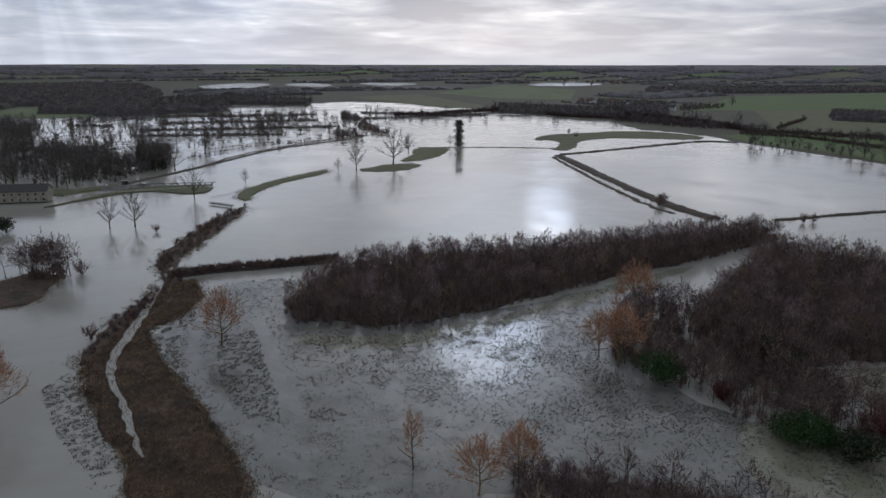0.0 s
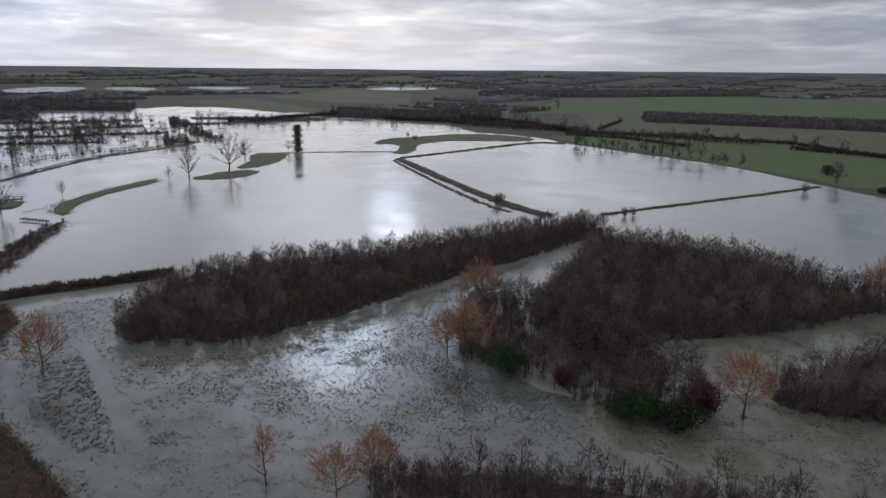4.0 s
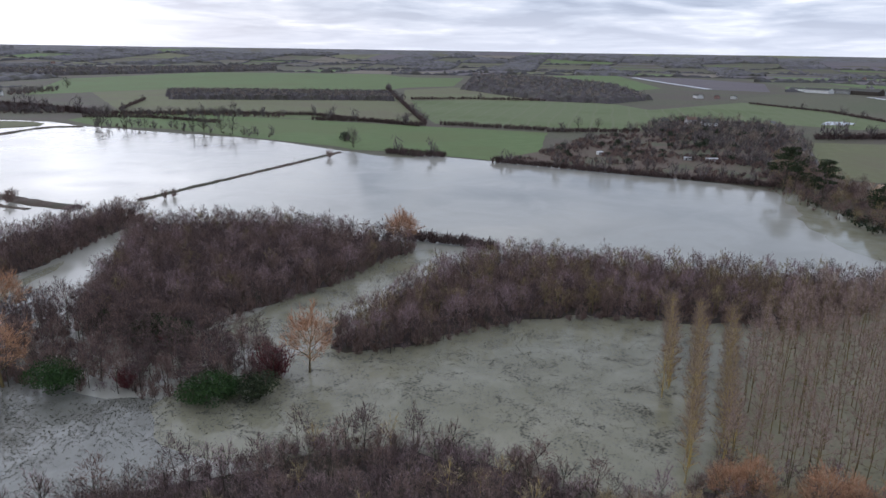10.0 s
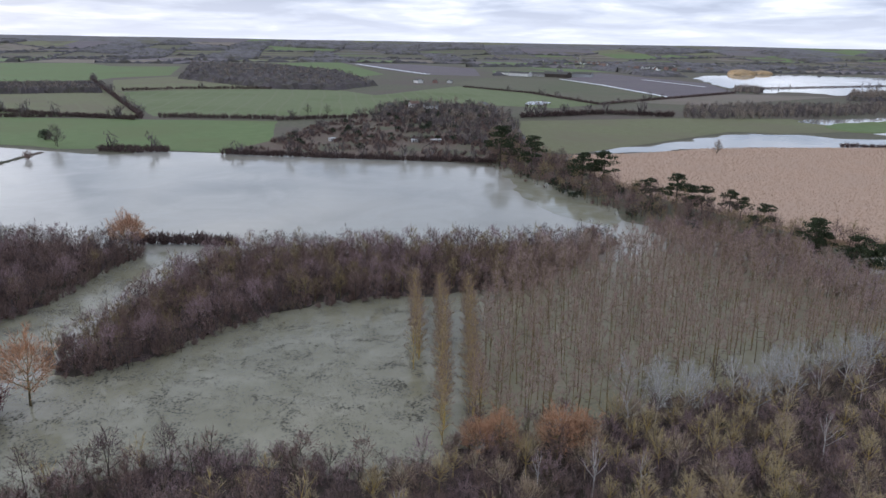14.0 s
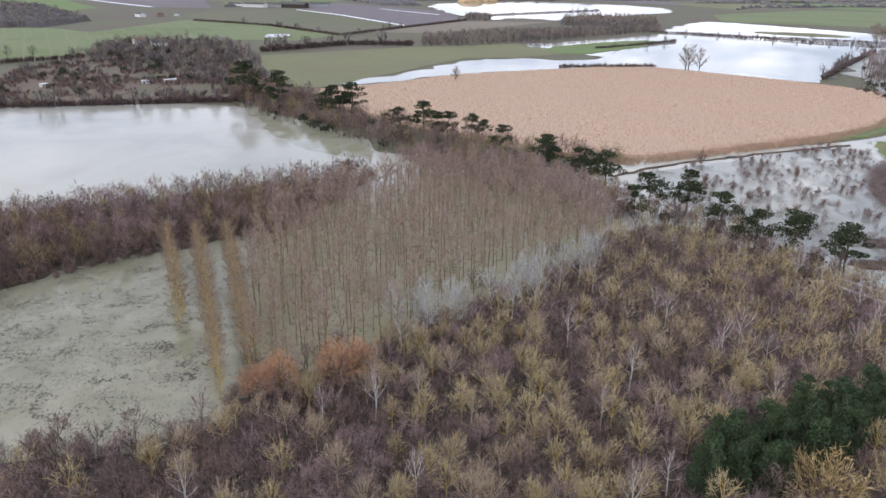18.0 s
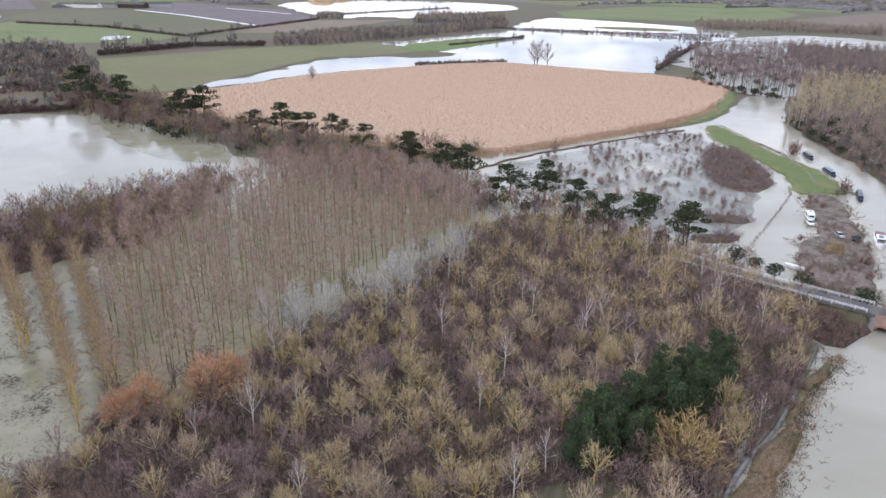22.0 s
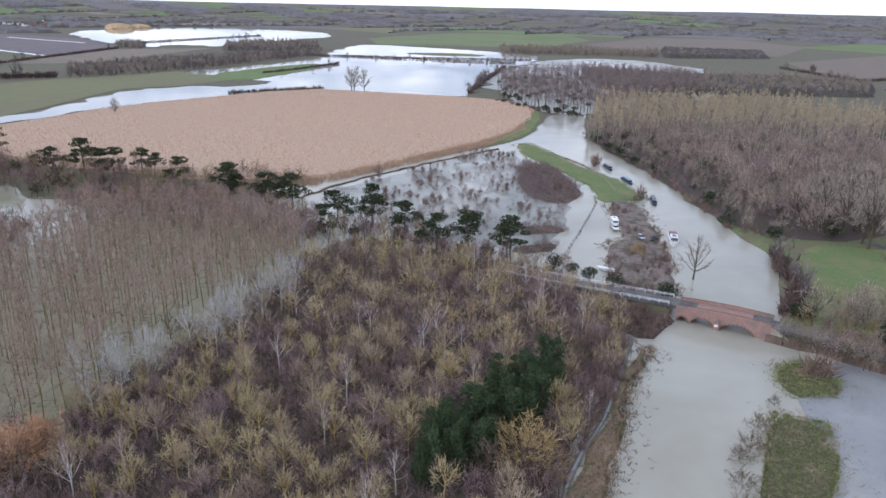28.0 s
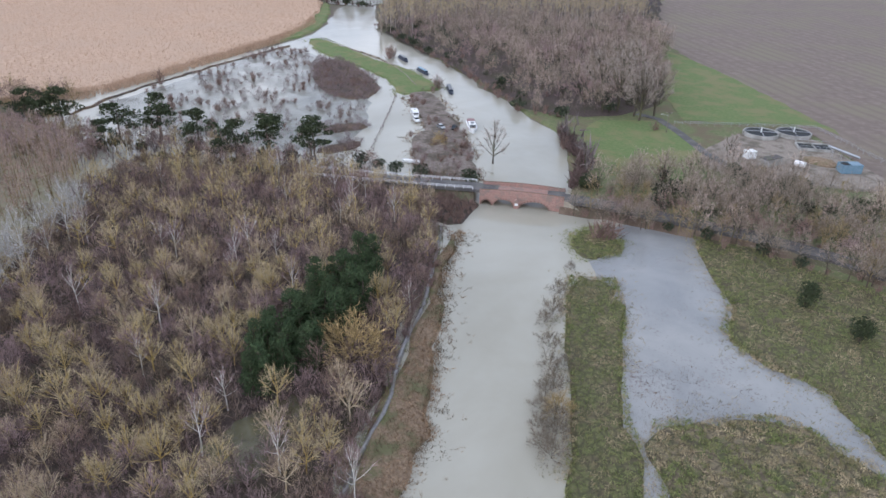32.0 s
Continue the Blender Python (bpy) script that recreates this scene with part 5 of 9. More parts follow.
def slivers(P, D, length, width, rng):
    """Thin pointed twigs or blades from places P along directions D."""
    n = len(P)
    s = unit(np.cross(D, unit(rng.normal(size=(n, 3))))) * (width / 2)[:, None]
    V = np.stack([P - s, P + s, P + D * length[:, None]], 1).reshape(-1, 3)
    return V, np.arange(3 * n).reshape(n, 3)


def leaves(P, size, rng, up=0.3):
    """Small folded leaf sprays: one rhomb each."""
    n = len(P)
    a = unit(rng.normal(size=(n, 3)) + UP * up)
    b = unit(np.cross(a, rng.normal(size=(n, 3))))
    a, b = a * size[:, None], b * (size * 0.62)[:, None]
    V = np.stack([P - a * 0.5, P + b * 0.5, P + a * 0.5, P - b * 0.5], 1).reshape(-1, 3)
    i = np.arange(n)[:, None] * 4
    F = np.concatenate([i + np.array([[0, 1, 2]]), i + np.array([[0, 2, 3]])])
    return V, F


def bare_tree(rng, h, first=0.3, limbs=12, reach=0.32, lift=45, twigs=220, twig=1.3, width=0.06, r0=0.16, stems=1, sides=4, seg=4, crown=None, fan=0.25, pale_limbs=False, ray=0.38, vase=0.3, fuzz=0.0):
    """A leafless tree: (wood, twigs). first: where the limbs begin; lift: degrees by which they rise; stems: more than one for a bush."""
    wood, base, tip = [], [], []
    crown = crown or h * reach
    per = max(1, limbs // stems)
    for s in range(stems):
        lean = rng.normal(size=3) * (0.03 if stems == 1 else 0.45) * h
        lean[2] = 0
        hs = h * (0.86 if stems == 1 else rng.uniform(0.6, 0.95))
        u = np.linspace(0, 1, seg + 1)
        path = u[:, None] * UP * hs + (u ** 1.4)[:, None] * lean + np.cumsum(rng.normal(size=(seg + 1, 3)) * 0.012 * h * np.array([1, 1, 0]), 0) * u[:, None]
        rr = r0 * (1.0 if stems == 1 else 0.55)
        wood.append(tube(path, rr * (1 - u) ** 0.8 + 0.012, sides))
        for k in range(per):
            f = first + (0.95 - first) * (k + rng.uniform(0, 1)) / per
            p0 = np.array([np.interp(f, u, path[:, c]) for c in range(3)])
            az = k * 2.4 + rng.uniform(-0.6, 0.6)
            el = radians(lift + 25 * f + rng.uniform(-12, 12))
            d = np.array([math.cos(az) * math.cos(el), math.sin(az) * math.cos(el), math.sin(el)])
            ln = h * reach * (1.15 - 0.75 * max(0.0, (f - first) / (1 - first)) ** 1.5) * rng.uniform(0.75, 1.15)
            p1 = p0 + d * ln * 0.55
            d2 = unit(d + UP * 0.35 + rng.normal(size=3) * 0.15)
            p2 = p1 + d2 * ln * 0.5
            rb = rr * 0.42 * (1 - f) + 0.025
            wood.append(tube([p0, p1, p2], [rb, rb * 0.6, 0.012], 3))
            base += [p0, p1]; tip += [p1, p2]
        base.append(path[-2]); tip.append(path[-1])
    base, tip = np.array(base), np.array(tip)
    # a fan of rising branches inside the crown, then fine twigs along its dome and limbs
    lo, hi = h * (first + 0.02), h * 0.96
    ax = np.array([crown, crown, (hi - lo) * 0.55])
    mid = np.array([0, 0, lo + (hi - lo) * 0.45])

    def dome(n, inner):
        q = unit(rng.normal(size=(n, 3)) + UP * 0.35) * rng.uniform(inner, 1.0, (n, 1))
        az = np.arctan2(q[:, 1], q[:, 0])
        q[:, :2] *= (1 + vase * np.minimum(q[:, 2], 0))[:, None]
        q *= (0.84 + 0.15 * np.sin(3 * az + ph[0]) + 0.13 * np.sin(5 * az + 4 * q[:, 2] + ph[1]))[:, None]
        return q * ax + mid

    ph = rng.uniform(0, 6.28, 2)
    n1 = int(twigs * fan)
    C = dome(n1, 0.8)
    S = np.column_stack([rng.normal(size=(n1, 2)) * 0.12 * crown, lo + (C[:, 2] - lo) * rng.uniform(-0.1, 0.5, n1)])
    S[:, :2] += C[:, :2] * rng.uniform(0, 0.25, n1)[:, None]
    br = slivers(S, unit(C - S), np.linalg.norm(C - S, axis=1), width * 1.5 * rng.uniform(0.7, 1.3, n1), rng)
    n3 = int((twigs - n1) * fuzz)           # short twigs that round off the crown
    n2 = twigs - n1 - n3
    C = dome(n2, 0.45)
    D = unit(unit(C - np.array([0, 0, lo - 0.1 * h])) + rng.normal(size=(n2, 3)) * ray)
    tw = slivers(C - D * twig * 0.5, D, twig * rng.uniform(0.6, 1.3, n2), width * rng.uniform(0.7, 1.3, n2), rng)
    if n3:
        C = dome(n3, 0.78)
        D = unit(unit(C - np.array([0, 0, lo])) + rng.normal(size=(n3, 3)) * 0.65)
        tw = join([tw, slivers(C - D * twig * 0.2, D, twig * rng.uniform(0.3, 0.6, n3), width * rng.uniform(0.8, 1.4, n3), rng)])
    if pale_limbs:
        wood.append(br)
        return join(wood), tw
    return join(wood), join([br, tw])


def grown(rng, h, crown, first=0.3, limbs=8, branches=7, twigs=7, twig=0.95, tw=0.045, bw=0.07, r0=0.15, up=0.35, fork=0.62, base=0.45, low=10, sides=4, spray=0.5, stray=0.42, haze=0, pale=True):
    """A leafless tree grown limb by limb: (wood, twigs). fork: where the trunk gives out; base: height of the crown's widest part; low: degrees of the lowest limb; haze: fine twigs that round off the crown."""
    u = np.linspace(0, 1, 4)
    path = u[:, None] * UP * h * fork + np.cumsum(rng.normal(size=(4, 3)) * 0.014 * h * np.array([1, 1, 0]), 0) * u[:, None]
    wood = [tube(path, r0 * (1 - 0.75 * u), sides)]
    ends = [path[-1]]
    zc = h * base
    P, D, L = [], [], []
    lop = rng.uniform(0.75, 1.1, 4)
    for k in range(limbs):
        q = (k + rng.uniform(0, 1)) / limbs
        f = first + (fork - first) * q
        p0 = np.array([np.interp(f / fork, u, path[:, c]) for c in range(3)])
        az = k * 2.4 + rng.uniform(-0.5, 0.5)
        phi = radians(low + (88 - low) * q ** 1.25 + rng.uniform(-8, 8))
        r = crown * rng.uniform(0.8, 1.1) * lop[int(az / 1.57) % 4]
        tip = np.array([math.cos(az) * math.cos(phi) * r, math.sin(az) * math.cos(phi) * r, zc + (h - zc) * math.sin(phi) * rng.uniform(0.88, 1.04)])
        mid = p0 * 0.45 + tip * 0.55
        mid[2] = p0[2] + (tip[2] - p0[2]) * 0.38
        v = np.array([0, 0.35, 0.7, 1.0])[:, None]
        bez = (1 - v) ** 2 * p0 + 2 * v * (1 - v) * mid + v ** 2 * tip
        rb = r0 * 0.5 * (1 - 0.5 * q)
        wood.append(tube(bez, [rb, rb * 0.7, rb * 0.42, 0.012], 3))
        w = rng.uniform(0.28, 1.0, branches)[:, None]
        p = (1 - w) ** 2 * p0 + 2 * w * (1 - w) * mid + w ** 2 * tip
        t = unit(2 * (1 - w) * (mid - p0) + 2 * w * (tip - mid))
        out = p * np.array([1, 1, 0]) / max(crown, 0.1)
        P.append(p)
        D.append(unit(t * 0.8 + out * 0.5 + UP * up + rng.normal(size=(branches, 3)) * stray))
        L.append(crown * rng.uniform(0.32, 0.62, branches) * (1.15 - 0.5 * w[:, 0]))
    P, D, L = np.concatenate(P), np.concatenate(D), np.concatenate(L)
    n = len(P)
    br = slivers(P, D, L, bw * rng.uniform(0.7, 1.3, n), rng)
    i = np.repeat(np.arange(n), twigs)
    S = P[i] + D[i] * (L[i] * rng.uniform(0.2, 0.95, len(i)))[:, None]
    E = unit(D[i] * 0.85 + UP * 0.2 + rng.normal(size=(len(i), 3)) * spray)
    fine = slivers(S, E, twig * rng.uniform(0.5, 1.25, len(i)), tw * rng.uniform(0.7, 1.3, len(i)), rng)
    if haze:
        q = unit(rng.normal(size=(haze, 3)))
        q[:, 2] = np.where(q[:, 2] < -0.35, -q[:, 2], q[:, 2])
        az = np.arctan2(q[:, 1], q[:, 0])
        lump = 0.88 + 0.13 * np.sin(3 * az + lop[0] * 9) + 0.10 * np.sin(5 * az + 4 * q[:, 2] + lop[1] * 9)
        S = q * (lump * rng.uniform(0.62, 1.0, haze))[:, None] * np.array([crown, crown, h - zc]) + UP * zc
        E = unit(q * np.array([0.8, 0.8, 0.5]) + UP * 0.45 + rng.normal(size=(haze, 3)) * 0.4)
        fine = join([fine, slivers(S - E * twig * 0.4, E, twig * rng.uniform(0.45, 1.1, haze), tw * rng.uniform(0.7, 1.4, haze), rng)])
    return (join(wood + [br]), fine) if pale else (join(wood), join([br, fine]))


def leafy(rng, h, rad, count, size, lumps=10, floor=0.1, wood=True):
    """An evergreen bush: short stems under lumps of leaves."""
    c = unit(rng.normal(size=(lumps, 3))) * np.array([0.62, 0.62, 0.55]) * rng.uniform(0.5, 1.0, (lumps, 1))
    c = c * np.array([rad, rad, h * 0.5]) + UP * h * 0.5
    k = rng.integers(0, lumps, count)
    q = unit(rng.normal(size=(count, 3))) * rng.uniform(0.75, 1.05, (count, 1)) * np.array([rad, rad, h * 0.5]) * 0.55
    P = c[k] + q
    P[:, 2] = np.maximum(P[:, 2], floor)
    w = [tube([(0, 0, -0.2), (x * 0.5, y * 0.5, z * 0.5), (x, y, z)], [0.10, 0.07, 0.03], 3) for x, y, z in c[:5]]
    return join(w), leaves(P, size * rng.uniform(0.7, 1.3, count), rng)


def pine(rng, h, spread, clumps=14, flat=0.5, per=70, size=0.55, low=0.5):
    """A pine: a tall bare stem, bent limbs and flat pads of needles."""
    u = np.linspace(0, 1, 6)
    path = u[:, None] * UP * h * 0.93 + np.cumsum(rng.normal(size=(6, 3)) * 0.025 * h * np.array([1, 1, 0]), 0)
    wood, pads = [tube(path, 0.24 * (1 - u) ** 0.7 + 0.04, 5)], []
    for k in range(clumps):
        f = rng.uniform(low, 1.0) if k else 1.0
        p0 = np.array([np.interp(min(f, 0.98), u, path[:, c]) for c in range(3)])
        az = k * 2.4 + rng.uniform(-0.5, 0.5)
        ln = spread * rng.uniform(0.35, 1.0) * (1.15 - 0.75 * (f - low) / (1 - low)) if k else 0.2
        p1 = p0 + np.array([math.cos(az) * ln, math.sin(az) * ln, ln * rng.uniform(0.05, 0.35)])
        wood.append(tube([p0, (p0 + p1) / 2 + UP * 0.1, p1], [0.09, 0.06, 0.03], 3))
        r = spread * rng.uniform(0.26, 0.50)
        q = unit(rng.normal(size=(per, 3))) * rng.uniform(0.6, 1.0, (per, 1)) * np.array([r, r, r * flat])
        pads.append(leaves(p1 + q, size * rng.uniform(0.6, 1.2, per), rng, 0.8))
    return join(wood), join(pads)


def tufts(xy, z, blades, h, width, spread, rng, lean=0.5):
    """Grass or reed tufts: several blades from each place."""
    n = len(xy)
    P = np.repeat(np.column_stack([xy, np.full(n, z)]), blades, 0)
    D = rng.normal(size=(n * blades, 3)) * lean
    D[:, 2] = 1
    P[:, :2] += rng.normal(size=(n * blades, 2)) * spread
    k = np.repeat(rng.uniform(0.6, 1.3, n), blades)
    return slivers(P, unit(D), h * k * rng.uniform(0.7, 1.2, n * blades), np.full(n * blades, width), rng)


class Grove:
    """Gathers many plants of a few kinds: some become things of their own, the rest one joined mesh."""

    def __init__(self, seed):
        self.rng = np.random.default_rng(seed)
        self.kinds = {}

    def kind(self, key, wood_mat, twig_mat, label, make, variants=4, category="tree", name="bare_tree"):
        self.kinds[key] = dict(t=[make(self.rng) for _ in range(variants)], wm=wood_mat, tm=twig_mat, label=label, cat=category, name=name, me={})

    def single(self, key, x, y, z=0.0, s=1.0, group="", label=""):
        k = self.kinds[key]
        v = int(self.rng.integers(0, len(k["t"])))
        if v not in k["me"]:
            (wv, wf), (tv, tf) = k["t"][v]
            k["me"][v] = (mesh_of("trunk", wv, wf, [k["wm"]]), mesh_of("crown", tv, tf, [k["tm"]]))
        e = new(k["name"])
        e.matrix_world = Matrix.LocRotScale((x, y, z), Euler((0, 0, self.rng.uniform(0, 6.283))), Vector((s * self.rng.uniform(0.9, 1.1), s * self.rng.uniform(0.9, 1.1), s)))
        for nm, me in zip(("trunk", "crown"), k["me"][v]):
            c = new(nm, me)
            c.parent = e
        return tagged(e, label or k["label"], k["cat"], group)

    def joined(self, name, items, label, category="woodland"):
        """items: (kind, x, y, z, scale)."""
        V, F, M, mats, o = [], [], [], [], 0
        for key, x, y, z, s in items:
            k = self.kinds[key]
            parts = k["t"][int(self.rng.integers(0, len(k["t"])))]
            a = self.rng.uniform(0, 6.283)
            R = np.array([[math.cos(a), -math.sin(a), 0], [math.sin(a), math.cos(a), 0], [0, 0, 1]]) * s
            for (v, f), m in zip(parts, (k["wm"], k["tm"])):
                if m not in mats:
                    mats.append(m)
                V.append(v @ R.T + np.array([x, y, z])); F.append(f + o); M.append(np.full(len(f), mats.index(m)))
                o += len(v)
        me = mesh_of(name, np.concatenate(V), np.concatenate(F), mats, np.concatenate(M))
        return tagged(new(name, me), label, category, kind="stuff")


G = Grove(7)
T = bare_tree
G.kind("brown", M_BARK, M_TW_BROWN, "bare brown-twigged young tree in the winter wood", lambda r: grown(r, 10.4, 3.3, 0.28, 4, 4, 3, 1.35, 0.11, 0.10, 0.14, fork=0.62, base=0.5, low=-5, sides=3, spray=0.6, stray=0.45, haze=210, pale=False), 6)
G.kind("dark", M_BARK, M_TW_DARK, "bare dark tree in the winter wood", lambda r: grown(r, 10.0, 3.4, 0.26, 4, 4, 3, 1.35, 0.11, 0.10, 0.14, fork=0.62, base=0.5, low=-5, sides=3, spray=0.6, stray=0.45, haze=210, pale=False), 6)
G.kind("purple", M_BARK, M_TW_PURPLE, "bare purple-brown birch in the winter wood", lambda r: grown(r, 10.8, 3.0, 0.3, 4, 4, 3, 1.3, 0.105, 0.10, 0.13, fork=0.62, base=0.5, low=-5, sides=3, spray=0.6, stray=0.45, haze=210, pale=False), 6)
G.kind("dull", M_BARK_OLIVE, M_TW_OLIVE, "bare tree with yellow-green lichened limbs", lambda r: grown(r, 10.4, 3.1, 0.26, 5, 5, 3, 1.2, 0.09, 0.13, 0.19, fork=0.62, base=0.5, low=-5, sides=3, spray=0.6, stray=0.45, haze=140, pale=True), 6)
G.kind("near_brown", M_BARK, M_TW_BROWN, "bare brown-twigged ash in the mixed wood", lambda r: grown(r, 8.0, 3.4, 0.26, 9, 6, 6, 0.9, 0.055, 0.065, 0.13, up=0.25, base=0.48, spray=0.45, stray=0.35, haze=260, pale=False), 6, name="ash_tree")
G.kind("near_purple", M_BARK, M_TW_PURPLE, "bare purple-twigged alder in the mixed wood", lambda r: grown(r, 7.6, 3.4, 0.22, 9, 6, 6, 0.9, 0.055, 0.06, 0.12, up=0.25, base=0.48, spray=0.45, stray=0.35, haze=280, pale=False), 6, name="alder_tree")
G.kind("near_yellow", M_BARK_LICHEN, M_TW_KHAKI, "bare yellow-stemmed willow with a rounded crown", lambda r: grown(r, 7.8, 3.1, 0.26, 12, 6, 5, 0.8, 0.058, 0.09, 0.16, up=0.2, fork=0.48, base=0.5, low=5, spray=0.3, stray=0.25, haze=520), 6, name="willow_tree")
G.kind("near_pale", M_BARK_WHITE, M_TW_PURPLE, "pale-barked bare birch in the mixed wood", lambda r: grown(r, 10.4, 2.9, 0.3, 9, 7, 6, 1.0, 0.045, 0.075, 0.17, up=0.4, fork=0.68, base=0.5, spray=0.4, stray=0.3, haze=150), 6, name="birch_tree")
G.kind("near_fawn", M_BARK_FAWN, M_TW_FAWN, "bare fawn-twigged willow with pale limbs", lambda r: grown(r, 8.2, 3.3, 0.28, 12, 6, 5, 0.85, 0.055, 0.09, 0.17, up=0.2, fork=0.48, base=0.5, low=5, spray=0.3, stray=0.25, haze=520), 6, name="willow_tree")
G.kind("near_lichen", M_BARK_LICHEN, M_TW_KHAKI, "bare tree with lichened yellow limbs", lambda r: grown(r, 7.8, 3.1, 0.26, 11, 6, 5, 0.8, 0.058, 0.09, 0.17, up=0.2, fork=0.48, base=0.5, low=5, spray=0.3, stray=0.25, haze=520), 6, name="ash_tree")
G.kind("mid_yellow", M_BARK_LICHEN, M_TW_KHAKI, "bare yellow-limbed tree of the mixed wood", lambda r: grown(r, 7.8, 3.2, 0.28, 6, 5, 3, 1.0, 0.085, 0.11, 0.17, up=0.25, fork=0.5, base=0.5, low=5, sides=3, spray=0.4, stray=0.3, haze=150), 6)
G.kind("mid_fawn", M_BARK_FAWN, M_TW_FAWN, "bare fawn tree of the mixed wood", lambda r: grown(r, 8.2, 3.2, 0.28, 6, 5, 3, 1.0, 0.085, 0.11, 0.17, up=0.25, fork=0.5, base=0.5, low=5, sides=3, spray=0.4, stray=0.3, haze=150), 6)
G.kind("mid_purple", M_BARK, M_TW_PURPLE, "bare purple tree of the mixed wood", lambda r: grown(r, 7.8, 3.2, 0.28, 6, 5, 3, 1.0, 0.085, 0.11, 0.17, up=0.25, fork=0.5, base=0.5, low=5, sides=3, spray=0.4, stray=0.3, haze=150), 6)
G.kind("mid_brown", M_BARK, M_TW_BROWN, "bare brown tree of the mixed wood", lambda r: grown(r, 8.0, 3.2, 0.28, 6, 5, 3, 1.0, 0.085, 0.11, 0.17, up=0.25, fork=0.5, base=0.5, low=5, sides=3, spray=0.4, stray=0.3, haze=150), 6)
G.kind("mid_pale", M_BARK_WHITE, M_TW_PURPLE, "pale-barked birch of the mixed wood", lambda r: grown(r, 10.0, 3.2, 0.28, 6, 5, 3, 1.0, 0.085, 0.11, 0.17, up=0.25, fork=0.5, base=0.5, low=5, sides=3, spray=0.4, stray=0.3, haze=150), 6)
G.kind("under", M_BARK, M_TW_UNDER, "purple-brown undergrowth", lambda r: T(r, 4.6, 0.03, 2, 0.3, 50, 78, 1.5, 0.10, 0.05, sides=3, seg=1, crown=2.5, fan=0.35), 6, category="bush", name="bush")
G.kind("under_dark", M_BARK, M_TW_BROWN, "dark brown undergrowth", lambda r: T(r, 5.0, 0.03, 2, 0.3, 50, 60, 1.8, 0.17, 0.05, sides=3, seg=1, crown=2.6, fan=0.35), 6, category="bush", name="bush")
G.kind("poplar", M_BARK_OLIVE, M_TW_HAZE, "tall slender bare poplar standing in flood water", lambda r: grown(r, 14.5, 2.5, 0.40, 10, 6, 5, 1.1, 0.054, 0.06, 0.15, up=0.55, fork=0.9, base=0.66, low=-40, haze=220), 6, name="poplar_tree")
G.kind("poplar_row", M_BARK_LICHEN, M_TW_RUST, "slender bare poplar with lichened limbs in a planted row", lambda r: grown(r, 14.6, 2.7, 0.08, 20, 5, 5, 1.0, 0.055, 0.06, 0.17, up=0.35, fork=0.92, base=0.6, low=-65, haze=260), name="poplar_tree")
G.kind("white_poplar", M_BARK_WHITE, M_TW_GREY, "pale grey bare tree at the plantation edge", lambda r: grown(r, 11.5, 3.8, 0.22, 10, 7, 6, 1.0, 0.055, 0.09, 0.16, up=0.4, fork=0.65, haze=340), name="aspen_tree")
G.kind("orange", M_BARK_OLIVE, M_TW_ORANGE, "bare willow with orange winter twigs", lambda r: grown(r, 9.5, 4.2, 0.15, 12, 8, 6, 1.0, 0.08, 0.08, 0.2, up=0.3, base=0.48, low=-10, haze=1500, pale=False), name="willow_tree")
G.kind("pinkish", M_BARK, M_TW_ORANGE, "small upright bare tree with rusty twigs standing in flood water", lambda r: grown(r, 12.5, 2.5, 0.15, 14, 7, 5, 0.9, 0.075, 0.07, 0.2, up=0.6, fork=0.85, base=0.5, low=-25, haze=700, pale=False), name="alder_tree")
G.kind("lone", M_BARK, M_TW_FAR, "large bare tree with a broad crown standing in flood water", lambda r: grown(r, 14.0, 5.8, 0.16, 15, 9, 5, 1.5, 0.08, 0.12, 0.34, base=0.42, low=0, fork=0.5), 5)
G.kind("lone_pale", M_BARK, M_TW_PALE, "bare pale-twigged tree standing in flood water", lambda r: grown(r, 14.0, 5.0, 0.16, 15, 9, 6, 1.4, 0.08, 0.12, 0.32, base=0.42, low=0, fork=0.55))
G.kind("hedge", M_BARK, M_TW_DARK, "dark leafless thorn bush", lambda r: T(r, 3.2, 0.03, 2, 0.42, 40, 30, 1.6, 0.32, 0.05, sides=3, seg=1, crown=1.7), category="bush", name="bush")
G.kind("shrub", M_BARK, M_TW_BROWN, "dense leafless brown bush by the water", lambda r: T(r, 3.4, 0.03, 3, 0.42, 45, 80, 1.4, 0.14, 0.05, sides=3, seg=1, crown=2.0), 6, category="bush", name="bush")
G.kind("shrub_purple", M_BARK, M_TW_GREYPURPLE, "leafless purple-brown bush standing in water", lambda r: grown(r, 2.7, 1.6, 0.02, 4, 3, 2, 0.8, 0.08, 0.07, 0.05, fork=0.4, base=0.25, low=20, sides=3, haze=64, pale=False), 6, category="bush", name="bush")
G.kind("shrub_grey", M_BARK, M_TW_DULL, "grey leafless willow bush at the water's edge", lambda r: grown(r, 3.4, 2.5, 0.0, 10, 7, 5, 0.7, 0.06, 0.06, 0.06, up=0.2, fork=0.3, base=0.2, low=5, haze=480, pale=False), category="bush", name="bush")
G.kind("shrub_yellow", M_BARK_OLIVE, M_TW_AMBER, "amber-stemmed willow bush on the bank", lambda r: grown(r, 5.0, 3.8, 0.02, 14, 8, 6, 0.8, 0.06, 0.07, 0.08, up=0.2, fork=0.3, base=0.2, low=5, haze=1300), category="bush", name="bush")
G.kind("shrub_red", M_BARK, M_TW_RED, "dark red dense leafless shrub", lambda r: T(r, 6.0, 0.0, 8, 0.45, 42, 900, 1.3, 0.10, 0.06, sides=3, seg=2, crown=4.0), category="bush", name="bush")
